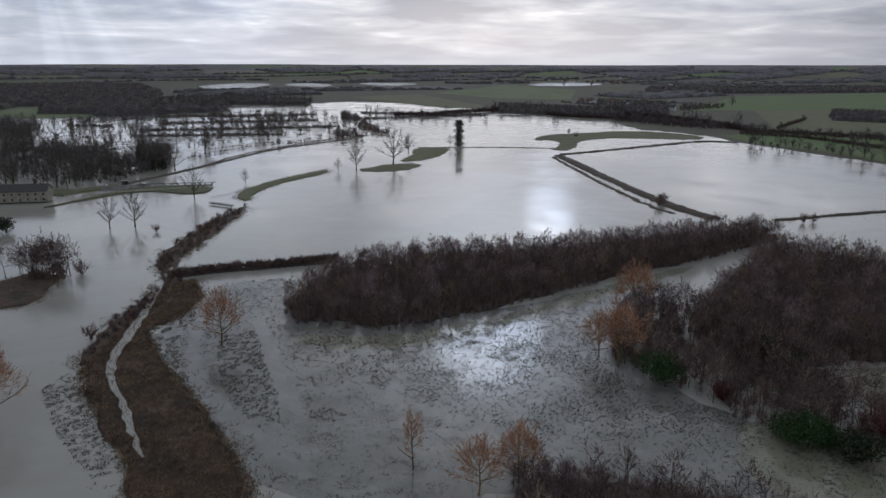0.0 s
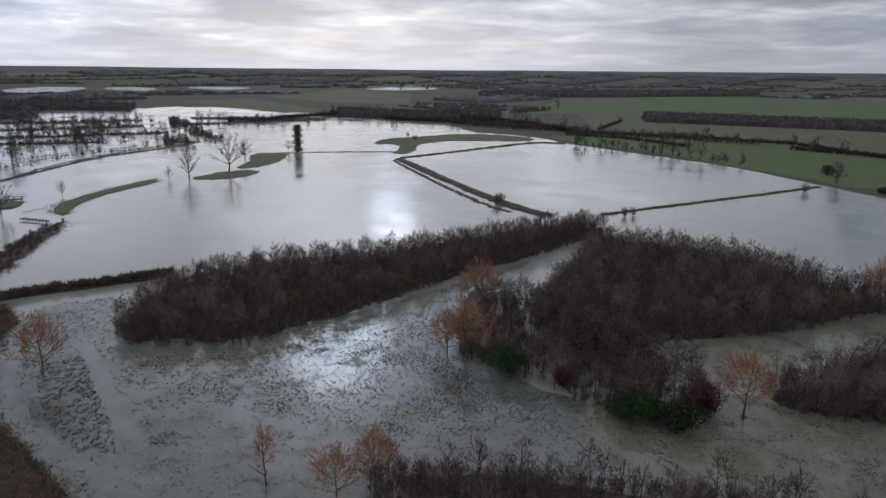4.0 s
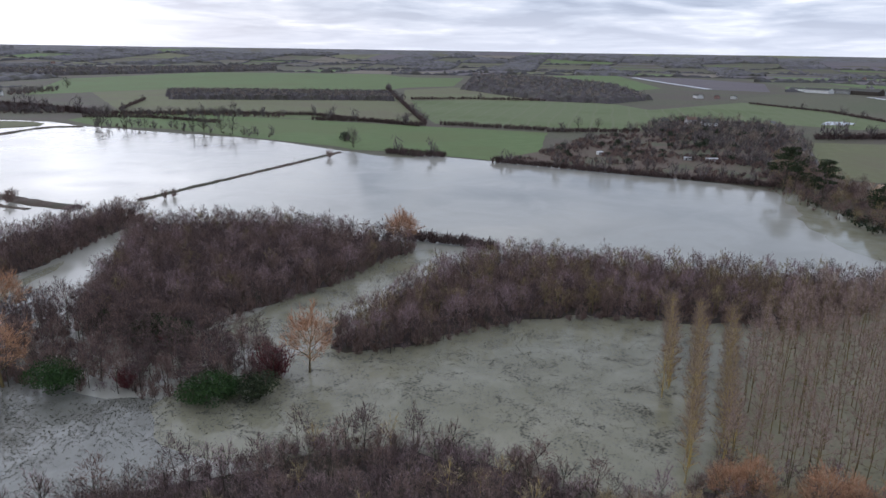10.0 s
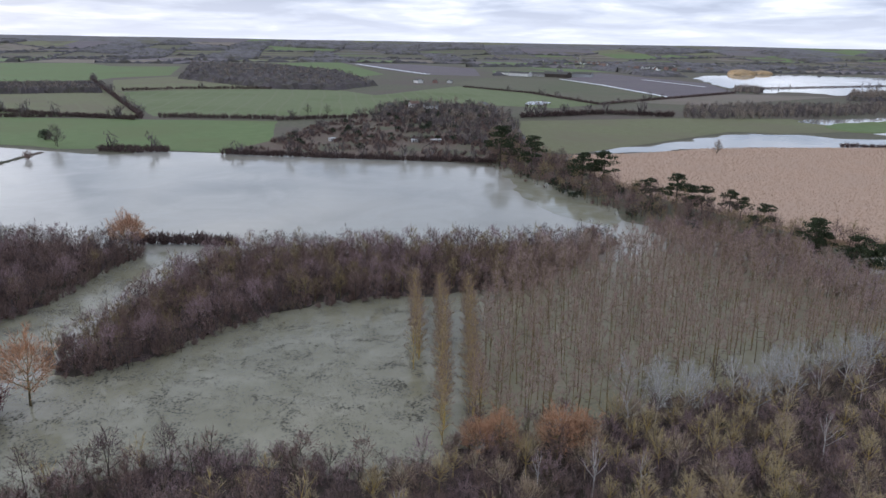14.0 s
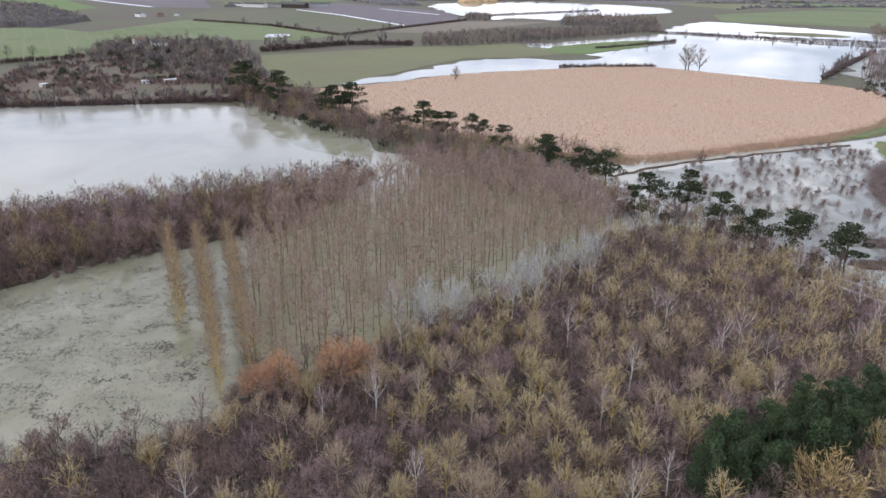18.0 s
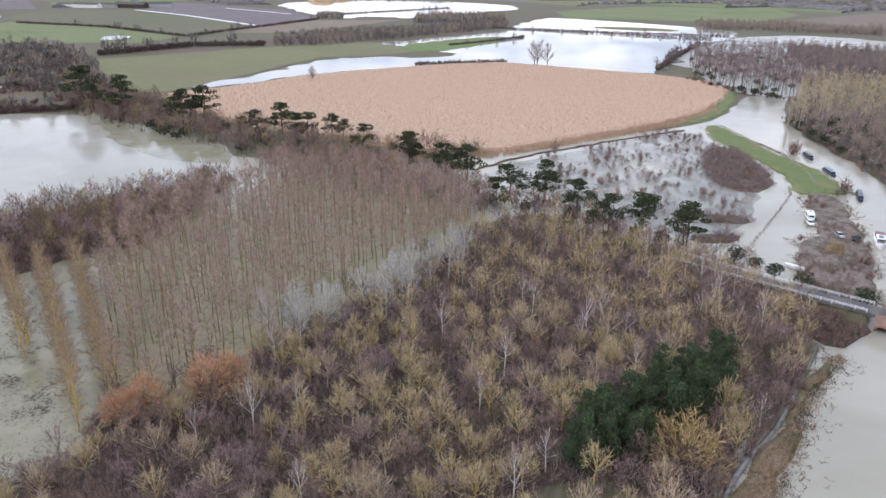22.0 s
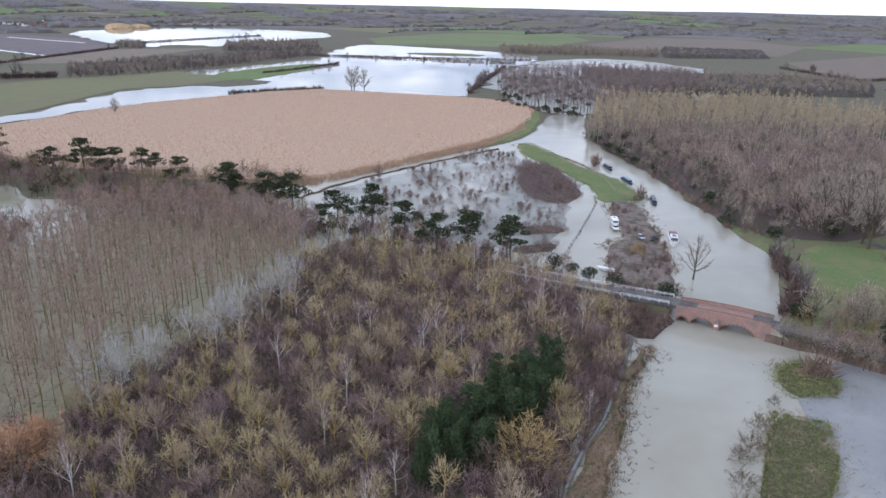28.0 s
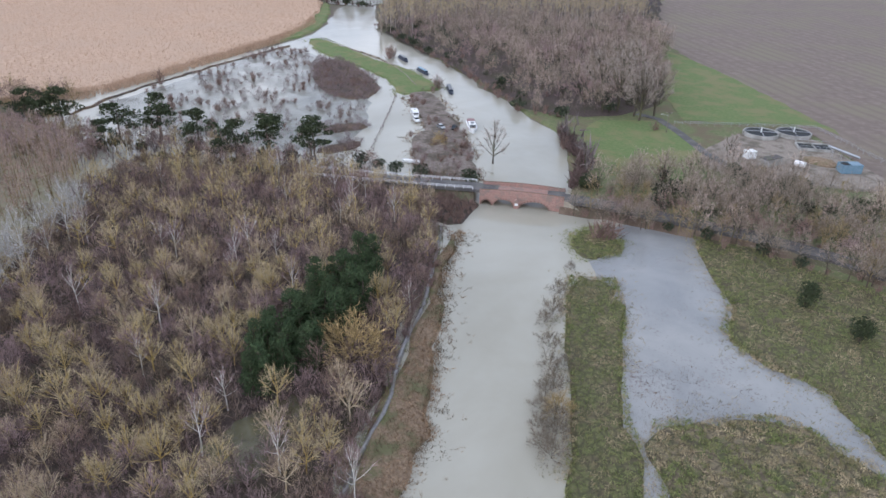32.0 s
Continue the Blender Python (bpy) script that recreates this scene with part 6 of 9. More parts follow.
G.kind("laurel", M_BARK, M_LAUREL, "dense green evergreen laurel bush", lambda r: leafy(r, 5.5, 5.2, 4500, 0.36, 22), variants=2, category="bush", name="evergreen_bush")
G.kind("holly", M_BARK, M_PINE, "dark evergreen bush among bare shrubs", lambda r: leafy(r, 5.5, 3.6, 2200, 0.38, 14), variants=3, category="bush", name="evergreen_bush")
G.kind("ivy_bush", M_BARK, M_IVY, "dark ivy-covered bush beside the water", lambda r: leafy(r, 4.0, 2.8, 800, 0.45, 9), variants=3, category="bush", name="evergreen_bush")
G.kind("pine", M_BARK, M_PINE, "tall pine with flat dark green pads", lambda r: pine(r, 12.5, 4.8, 21, 0.34, 90, 0.58, 0.42), variants=6, name="pine_tree")
G.kind("conifer", M_BARK, M_CONIFER, "dense dark green pine in the belt", lambda r: pine(r, 9.5, 2.0, 40, 0.8, 60, 0.34, 0.10), variants=5, name="pine_tree")
G.kind("far_wood", M_BARK, M_TW_OLIVEGREY, "far bare tree", lambda r: T(r, 10.5, 0.08, 2, 0.32, 48, 36, 3.0, 0.46, 0.16, sides=3, seg=1, crown=4.4))
G.kind("far_dark", M_BARK, M_TW_FAR, "far dark bare tree", lambda r: T(r, 10.0, 0.06, 2, 0.34, 45, 36, 3.0, 0.48, 0.16, sides=3, seg=1, crown=4.4))
G.kind("far_pale", M_BARK, M_TW_OLIVEGREY, "tall pale bare tree in the far wood", lambda r: T(r, 15.0, 0.25, 3, 0.22, 58, 75, 2.8, 0.22, 0.18, sides=3, seg=2, crown=3.2, fan=0.4))
G.kind("flood_tree", M_BARK, M_TW_GREYPURPLE, "tall bare tree standing in the far flood", lambda r: grown(r, 17.0, 3.0, 0.32, 5, 4, 3, 1.8, 0.14, 0.16, 0.24, up=0.4, fork=0.8, base=0.58, low=-15, sides=3, haze=70, pale=False), 5)
G.kind("avenue", M_BARK, M_TW_FAR, "tall bare avenue poplar", lambda r: grown(r, 24.0, 4.2, 0.3, 6, 4, 3, 3.0, 0.4, 0.4, 0.5, up=0.4, fork=0.85, base=0.6, low=-30, sides=3, haze=60, pale=False), 4)
G.kind("far_pop", M_BARK_PALE, M_TW_KHAKI, "tall pale poplar", lambda r: grown(r, 18.0, 2.1, 0.35, 7, 4, 4, 1.8, 0.13, 0.14, 0.26, up=0.7, fork=0.9, base=0.55, low=-10, sides=3, pale=False), 5)
G.kind("east", M_BARK, M_TW_ROSE, "bare fawn-twigged tree of the far bank", lambda r: grown(r, 14.0, 5.4, 0.16, 9, 6, 3, 1.5, 0.11, 0.15, 0.26, up=0.2, fork=0.5, base=0.42, sides=3, haze=300), 6)
G.kind("east_mauve", M_BARK, M_TW_OLIVEGREY, "bare grey-twigged tree of the far bank", lambda r: grown(r, 12.0, 4.8, 0.14, 8, 5, 4, 1.5, 0.10, 0.12, 0.22, up=0.25, fork=0.55, base=0.4, sides=3, haze=290, pale=False), 6)
G.kind("ivy_far", M_BARK, M_IVY, "dark ivied bush", lambda r: leafy(r, 5.0, 3.2, 150, 1.1, 7), variants=3, category="bush", name="evergreen_bush")
G.kind("east_red", M_BARK, M_TW_PURPLE, "bare red-brown tree of the far bank", lambda r: grown(r, 10.5, 5.0, 0.1, 8, 5, 3, 1.5, 0.11, 0.12, 0.2, up=0.2, fork=0.45, base=0.38, sides=3, haze=290, pale=False), 6)
G.kind("yew", M_BARK, M_PINE, "small upright dark green yew", lambda r: leafy(r, 4.6, 1.9, 1500, 0.30, 12), variants=2, category="bush", name="yew_tree")
RNG = np.random.default_rng(11)


def pick(mix):
    r = RNG.uniform(0, sum(w for _, w in mix))
    for k, w in mix:
        r -= w
        if r <= 0:
            return k
    return mix[-1][0]


def wood(pts, gap, mix, z=0.25, smin=0.8, smax=1.15, skip=()):
    out = []
    for x, y in scatter(pts, gap, RNG):
        if any(inside(s, np.array([x]), np.array([y]))[0] for s in skip):
            continue
        out.append((pick(mix), x, y, z, RNG.uniform(smin, smax)))
    return out


MIX_DARK = (("brown", 4), ("dark", 4), ("purple", 2), ("dull", 0.4))
MIX_WEST = (("brown", 4), ("dark", 1.2), ("purple", 3), ("dull", 3.2))
MIX_NEAR = (("near_brown", 1.6), ("near_purple", 1.7), ("near_yellow", 2.6), ("near_pale", 0.9), ("near_lichen", 2.2), ("near_fawn", 1.8))

# the mixed wood: the trees the camera sees best are things of their own, the rest one stand
near = wood(WOOD_NEAR, 5.2, MIX_NEAR, 0.25, 0.75, 1.15, (POND_MID, CONIFERS))
# the northern fringe of the wood is darker and browner
near = [(pick((("near_brown", 3), ("near_purple", 3), ("dark", 2), ("brown", 2))) if k in ("near_yellow", "near_fawn", "near_lichen", "near_pale") and RNG.uniform() < min(0.85, max(0.0, (y - 5) / 55)) else k, x, y, z, s) for k, x, y, z, s in near]
near = [i for i in near if math.hypot(i[1] - 90, i[2] + 64) > 7.5]
near.sort(key=lambda i: (i[1] - 75) ** 2 + (i[2] + 25) ** 2)
for key, x, y, z, s in near[:290]:
    G.single(key, x, y, z, s, "trees of the mixed wood")
under = wood(WOOD_NEAR, 2.75, (("under", 1),), 0.2, 0.6, 1.25, (POND_MID, CONIFERS))
G.joined("undergrowth", under, "purple-brown tangle of leafless undergrowth", "undergrowth")
MID = {"near_yellow": "mid_yellow", "near_lichen": "mid_yellow", "near_fawn": "mid_fawn", "near_purple": "mid_purple", "near_brown": "mid_brown", "near_pale": "mid_pale"}
G.joined("woodland", [(MID.get(k, k), x, y, z, sc) for k, x, y, z, sc in near[290:]], "mixed bare winter wood of brown, purple and yellow crowns")
for pts, mix, lab, gap in ((WOOD_SOUTH, MIX_DARK, "dense dark bare wood between marsh and flood", 4.0), (WOOD_MID, MIX_DARK, "dense dark bare wood in the middle of the flood", 4.0), (WOOD_WEST, MIX_WEST, "dense bare wood with lichened limbs", 4.0)):
    G.joined("woodland", wood(pts, gap, mix, 0.2, 0.75, 1.12), lab)
for pts in (WOOD_SOUTH, WOOD_MID, WOOD_WEST):
    G.joined("undergrowth", wood(pts, 3.6, (("under_dark", 1),), 0.15, 0.7, 1.3), "dark tangle of leafless undergrowth in the wet wood", "undergrowth")
for pts in (WOOD_SOUTH, WOOD_MID, WOOD_WEST, WOOD_NEAR):
    ring = pts + pts[:1]
    G.joined("wood_edge", [(pick((("shrub", 2), ("under", 3), ("dark", 0.5))), x, y, 0.05, RNG.uniform(0.5, 1.1)) for x, y in along(ring, 1.8, RNG, 1.4)], "bare brush along the wood edge", "thicket")
for i, (x, y) in enumerate(scatter(CONIFERS, 3.6, RNG)):
    G.single("conifer", x, y, 0.3, RNG.uniform(0.85, 1.2), "pines of the belt")
# poplar plantation, planted in rows
pop = scatter(POPLARS, (5.2, 4.6), RNG, 0.3, ROW_TURN)
pop = sorted(pop.tolist(), key=lambda p: math.hypot(*p))
for x, y in pop[:290]:
    G.single("poplar", x, y, 0.0, RNG.uniform(0.82, 1.08), "plantation poplars")
if len(pop) > 290:
    G.joined("woodland", [("poplar", x, y, 0.0, RNG.uniform(0.82, 1.08)) for x, y in pop[290:]], "rear rows of the poplar plantation")
for row in ROWS:
    for x, y in along(row, 3.3, RNG, 0.8):
        G.single("poplar_row", x, y, 0.0, RNG.uniform(0.85, 1.05), "poplars in the end rows")
for x, y in along(WHITES, 3.0, RNG, 5.5):
    G.single("white_poplar", x, y, 0.0, RNG.uniform(0.9, 1.2), "pale trees at the plantation edge")
for x, y, s in ORANGES:
    G.single("orange", x, y, 0.1, s * 1.15, "orange willows")
for x, y, s in PINKS:
    G.single("pinkish", x, y, 0.0, s, "rusty trees in the marsh")
for x, y, s in LONES:
    G.single("lone", x, y, 0.0, s, "bare trees in the flood")
for x, y, s in BIG_PALE:
    G.single("lone_pale", x, y, 0.8, s, "", "tall pale bare tree with rising limbs at the meadow edge")
for x, y, s in MILL_TREES:
    G.single("lone", x, y, 0.0, s, "bare trees round the mill")
for x, y, s in LONE_PALES:
    G.single("lone_pale", x, y, 0.0, s, "bare trees in the flood")
for x, y, s in PINES:
    G.single("pine", x, y, 0.1, max(s, 0.95) * 1.22, "pines along the lake shore")
    for q in (0,):
        G.single("pine", x + RNG.uniform(-7, 7), y + RNG.uniform(-7, 7), 0.1, max(s, 0.95) * RNG.uniform(0.7, 1.0), "pines along the lake shore")
for key, lst in (("laurel", LAURELS), ("holly", HOLLIES), ("shrub_red", REDS), ("yew", YEWS), ("shrub_grey", GREYS), ("shrub_yellow", YELLOWS), ("shrub", SHRUBS), ("ivy_bush", IVIES)):
    for x, y, s in lst:
        G.single(key, x, y, 0.1, s * 0.6 if key == "shrub_grey" else s)
# garden thicket in front of the middle wood
G.joined("thicket", wood(THICKET, 2.6, (("shrub", 3), ("dark", 1.2), ("brown", 1), ("shrub_purple", 1)), 0.1, 0.8, 1.2), "tangled leafless garden thicket by the middle wood", "thicket")
# scrub belts and hedges
belt = wood(BELT, 4.9, (("brown", 2), ("dull", 2), ("shrub", 3), ("purple", 1), ("dark", 1)), 0.1, 0.5, 0.95)
belt += wood(BELT, 8.0, (("brown", 2), ("dull", 1.5), ("dark", 1.5), ("ivy_far", 1.0)), 0.1, 0.9, 1.4)
belt += wood(BACK_SCRUB, 3.6, (("brown", 2), ("purple", 2), ("dull", 1), ("shrub", 1)), 0.05, 0.7, 1.1)
belt += wood(PINE_BELT, 3.2, (("brown", 2), ("dull", 1.5), ("dark", 2), ("shrub", 2), ("ivy_far", 0.7)), 0.1, 0.55, 1.0)
G.joined("scrub_belt", belt, "belt of bare scrub along the lake shore", "scrub")
G.joined("scrub", [(pick((("shrub", 5), ("hedge", 4), ("far_dark", 0.5), ("ivy_far", 0.3))), x, y, 0.1, RNG.uniform(0.5, 1.3)) for x, y in scatter(SCRUB, 3.6, RNG, 0.6) if noise.noise((x / 30, y / 30, 2)) + 0.5 * noise.noise((x / 9, y / 9, 3)) > 0.0], "patchy brown scrub on rough ground", "scrub")
dr = [(x, y) for x, y in scatter(DROWNED, 3.4, RNG) if noise.noise((x / 14, y / 14, 6)) > -0.05]
G.joined("drowned_scrub", [("shrub_purple" if RNG.uniform() < 0.75 else "shrub", x, y, 0.0, RNG.uniform(0.45, 1.15)) for x, y in dr], "purple-brown bushes standing in flood water", "scrub")


def from_line(line, x, y):
    """How far a place lies from a line."""
    best = 1e9
    for (x1, y1), (x2, y2) in zip(line[:-1], line[1:]):
        dx, dy = x2 - x1, y2 - y1
        u = min(1.0, max(0.0, ((x - x1) * dx + (y - y1) * dy) / (dx * dx + dy * dy)))
        best = min(best, math.hypot(x - x1 - u * dx, y - y1 - u * dy))
    return best


# low scrub and willows along the river, tall trees behind
RIVERSIDE = [(380, -300), (312, -272), (237, -245), (182, -219), (165, -226)]
far_bank = []
for key, x, y, z, sc in wood(WOOD_EAST, 7.8, (("east", 3.4), ("east_mauve", 3), ("east_red", 1.6), ("ivy_far", 0.5)), 0.8, 0.8, 1.2):
    far_bank.append((key, x, y, z, sc * RNG.uniform(0.85, 1.3) * min(1.0, 0.42 + from_line(RIVERSIDE, x, y) / 48 + 0.12 * noise.noise((x / 14, y / 14, 2.0)))))
far_bank += wood(WOOD_EAST, 9.5, (("shrub", 2), ("shrub_purple", 3), ("ivy_far", 0.8)), 0.8, 0.7, 1.3)
far_bank += [(pick((("shrub", 3), ("shrub_purple", 2), ("ivy_far", 0.8))), x, y, 0.5, RNG.uniform(0.6, 1.15)) for x, y in along(RIVERSIDE, 2.2, RNG, 2.5)]
G.joined("woodland", far_bank, "bare wood on the far river bank")
G.joined("woodland", wood(WOOD_TALL, 6.0, (("far_pop", 5), ("far_pale", 1)), 0.8, 0.75, 1.1), "tall pale poplar stand")
G.joined("woodland", wood(WOOD_LAKE, 7.6, (("flood_tree", 6), ("ivy_far", 1)), 0.2, 0.8, 1.15) + [(pick((("ivy_far", 2), ("shrub", 3), ("hedge", 2))), x, y, 0.2, RNG.uniform(0.7, 1.3)) for x, y in along(WOOD_LAKE[:4], 2.5, RNG, 4.0)], "tall bare trees with ivied feet standing in the far flood")
for line in (AVENUE, AVENUE_B):
    G.joined("tree_avenue", [("avenue", x, y, 0.0, RNG.uniform(0.9, 1.1)) for x, y in along(line, 9.0, RNG, 1.5)], "avenue of tall bare poplars across the flood", "trees")
side = wood(ROADSIDE, 4.2, (("east_mauve", 4), ("east", 1.2), ("dull", 2), ("shrub", 2), ("ivy_far", 1.4)), 0.8, 0.7, 1.0)
for line, lo, hi in (([(105, -150), (88, -156), (62, -166), (40, -169), (12, -170)], 0.5, 0.95), ([(106, -164), (90, -172), (64, -182), (42, -186), (12, -186)], 0.5, 0.85)):
    side += [(pick((("east_mauve", 3), ("east", 1), ("dull", 2), ("shrub", 2.5), ("ivy_far", 0.8))), x, y, 1.2, RNG.uniform(lo, hi)) for x, y in along(line, 1.5, RNG, 2.0)]
side.sort(key=lambda i: math.hypot(i[1], i[2]))
for key, x, y, z, s in side[:150]:
    G.single(key, x, y, z, s, "roadside trees and bushes", {"east_mauve": "bare grey-twigged tree beside the road", "east": "bare rosy-twigged tree beside the road", "dull": "bare lichened tree beside the road", "shrub": "leafless brown bush beside the road", "ivy_far": "dark ivied bush beside the road"}[key])
if side[150:]:
    G.joined("woodland", side[150:], "bare roadside trees and brush")
G.joined("scrub", [(pick((("shrub", 3), ("hedge", 2))), x, y, 0.4, RNG.uniform(0.4, 1.0)) for x, y in scatter(RIVER_BANK, 2.6, RNG) if noise.noise((x / 9, y / 9, 8)) > -0.1], "dark brush along the river bank", "scrub")
G.joined("scrub", [("shrub_purple", x, y, 0.1, RNG.uniform(0.5, 1.0)) for p in (SCRUB_ISLE, SCRUB_ISLE_B, SCRUB_ISLE_C) for x, y in scatter(p, 1.9, RNG) if noise.noise((x / 6, y / 6, 5)) > -0.22], "dense purple scrub on drowned ground", "scrub")
G.joined("scrub", [(pick((("shrub", 2), ("shrub_purple", 2), ("under", 1))), x, y, 0.4, RNG.uniform(0.35, 0.9)) for x, y in scatter(YARD, 2.6, RNG) if noise.noise((x / 8, y / 8, 4)) > (0.18 if x > 178 else -0.15)], "brown brambles and bare bushes on the mooring yard", "scrub")
G.joined("hedge", [("shrub_purple", x, y, 0.0, RNG.uniform(0.2, 0.4)) for x, y in along(ROW_A, 0.8, RNG, 0.4)], "low broken hedge between flooded lanes", "hedge")
G.joined("scrub", [(pick((("shrub", 2), ("dull", 1), ("hedge", 1.0), ("brown", 1.4), ("near_purple", 1.0))), x, y, 0.6, RNG.uniform(0.6, 1.0)) for x, y in scatter(ROAD_NEAR, 2.4, RNG) if noise.noise((x / 9, y / 9, 1)) > -0.25], "bare brush below the road", "scrub")
G.joined("thicket", [(pick((("brown", 2), ("dark", 2), ("shrub", 2))), x, y, 0.5, RNG.uniform(1.0, 1.75)) for x, y in ((-154 + RNG.normal() * 6, 262 + RNG.normal() * 3.5) for _ in range(34))], "big brown thicket on the river spit", "thicket")
hl = [(pick((("hedge", 1), ("shrub", 1.4))), x, y, 0.4, RNG.uniform(0.7, 1.25)) for x, y in along(HEDGE_STRIP, 0.35, RNG, 0.8)]
G.joined("hedge", hl, "dark leafless hedge on a bank", "hedge")
cop = [(pick((("lone", 3), ("far_dark", 3), ("hedge", 5), ("shrub", 3), ("ivy_far", 0.6))), x + dx, y + dy, 0.05, RNG.uniform(0.6, 1.15)) for x, y in scatter(FLOOD_COPSE, 24, RNG, 0.6) if RNG.uniform() < 0.55 for dx, dy in RNG.normal(size=(int(RNG.integers(1, 5)), 2)) * 5]
G.joined("flood_trees", cop, "scattered bare trees and bushes standing in the far flood", "trees")
# bushes and a second low bank beside the causeway
for line in ([(-223, 612), (-194, 701), (-128, 760), (-114, 782)], [(-226, 671), (-199, 720), (-147, 766)]):
    G.joined("hedge", [(pick((("hedge", 4), ("shrub", 4), ("far_dark", 0.4))), x, y, 0.3, RNG.uniform(0.35, 0.95)) for x, y in along(line, 2.4, RNG, 1.6)], "broken low hedge along the causeway", "hedge")
G.joined("scrub", [(pick((("hedge", 4), ("shrub", 2), ("far_dark", 1))), x, y, 0.3, RNG.uniform(0.7, 1.3)) for q in ([(-120, 783), (-92, 806), (-105, 860), (-126, 847)], [(-116, 956), (-71, 818), (-64, 859), (-111, 1012)], [(-156, 1087), (-122, 1012), (-131, 1121), (-169, 1213)]) for x, y in scatter(q, 5.0, RNG, 0.6)], "dark bushes at the causeway's end", "thicket")
for line in FLOOD_HEDGES:
    G.joined("hedge", [(pick((("hedge", 9), ("far_dark", 1), ("lone", 0.35))), x, y, 0.15, RNG.uniform(0.8, 1.4)) for x, y in along(line, 1.5, RNG, 3.2)], "dark leafless hedge in the flood", "hedge")
for line, gap, s in HEDGES:
    G.joined("hedge", [("hedge" if RNG.uniform() < 0.975 or gap < 1.2 else "far_dark", x, y, 0.15, RNG.uniform(0.9, 1.5) * s * 1.15) for x, y in along(line, gap * 0.6, RNG, 1.2)], "dark leafless field hedge", "hedge")


def canopy(pts, step, top, rng):
    """The crumpled upper side of a far wood, down to the ground along its edge."""
    p = np.array(pts, float)
    xs = np.arange(p[:, 0].min() - step, p[:, 0].max() + 2 * step, step)
    ys = np.arange(p[:, 1].min() - step, p[:, 1].max() + 2 * step, step)
    X, Y = np.meshgrid(xs, ys)
    ins = inside(pts, X, Y)
    for p in (FF_A, FF_B, FF_C, FF_D):
        ins &= ~inside(p, X, Y)
    Z = np.where(ins, top * rng.uniform(0.3, 1.0, X.shape), 0.0)
    V = np.column_stack([(X + rng.normal(size=X.shape) * step * 0.2).ravel(), (Y + rng.normal(size=X.shape) * step * 0.2).ravel(), Z.ravel()])
    w = len(xs)
    F = [(j * w + i, j * w + i + 1, j * w + w + i + 1, j * w + w + i) for j in range(len(ys) - 1) for i in range(w - 1) if ins[j:j + 2, i:i + 2].any()]
    return V, F


for pts, gap, mix, lab in FAR_WOODS:
    if gap > 8.9:
        V, F = canopy(pts, gap * 0.42, 11.0 if gap > 15 else 8.5, RNG)
        tagged(new("wood_canopy", mesh_of("wood_canopy", V, F, [M_CANOPY])), "tangled crowns: " + lab, "woodland", kind="stuff")
    G.joined("woodland", wood(pts, gap * (1.3 if gap > 15 else 1.1), mix, 0.1, *((0.9, 1.9) if gap > 15 else (0.8, 1.3))), lab)

# ---- grasses ----


def stuff(name, parts, material, label, category="grass"):
    V, F = parts
    return tagged(new(name, mesh_of(name, V, F, [material])), label, category, kind="stuff")


def clumps(pts, gap, size, cut, seed, skip=(), soft=0.25):
    xy = scatter(pts, gap, RNG, 0.5)
    n = patchy(xy, size, seed) + 0.6 * patchy(xy, size * 0.3, seed + 1)
    keep = n + RNG.uniform(-soft, soft, len(n)) > cut
    for s in skip:
        keep &= ~inside(s, xy[:, 0], xy[:, 1])
    return xy[keep]


WET_SKIP = (WOOD_SOUTH, WOOD_MID, WOOD_WEST, WOOD_NEAR, MARSH_BANK)


def cells(xy, size, stretch, turn, seed, gap):
    """True where a place lies well inside a cell of a random mosaic, so that the joints between cells stay open water."""
    r = np.random.default_rng(seed)
    c, sn = math.cos(radians(turn)), math.sin(radians(turn))
    q = xy @ np.array([[c, -sn], [sn, c]]) / np.array([size * stretch, size])
    q = q + 0.35 * np.array([[noise.noise((x * 0.9, y * 0.9, seed)), noise.noise((x * 0.9, y * 0.9, seed + 5))] for x, y in q])
    o = np.floor(q.min(0)).astype(int) - 2
    n = np.ceil(q.max(0)).astype(int) + 3 - o
    site = r.uniform(0, 1, (n[0], n[1], 2))
    k = np.floor(q).astype(int)
    d = np.stack([np.linalg.norm(k + (a, b) + site[k[:, 0] + a - o[0], k[:, 1] + b - o[1]] - q, axis=1) for a in (-1, 0, 1) for b in (-1, 0, 1)], 1)
    d.sort(axis=1)
    return d[:, 1] - d[:, 0] > gap


def tuft_field(pts, gap, keep, blades, h, width, spread, lean=0.8):
    xy = scatter(pts, gap, RNG, 0.5)
    ok = keep(xy)
    for p in WET_SKIP + (LANE_A, LANE_B):
        ok &= ~inside(p, xy[:, 0], xy[:, 1])
    stuff("drowned_grass", tufts(xy[ok], 0.08, blades, h, width, spread, RNG, lean), M_TUFT, "tufts of drowned grass standing in shallow flood water")


def speckle(xy):
    n = 0.5 + 0.9 * patchy(xy, 16, 1.0) + 0.6 * patchy(xy, 5, 2.0)
    w = np.where(inside(DENSE, xy[:, 0], xy[:, 1]), 1.0, 0.36)
    w = np.where(inside(SMOOTH, xy[:, 0], xy[:, 1]), 0.06, w)
    for p in (CRACK_A, CRACK_B):
        w = np.where(inside(p, xy[:, 0], xy[:, 1]), 0.0, w)
    return RNG.uniform(0, 1, len(xy)) < w * np.clip(n, 0.12, 1.2)


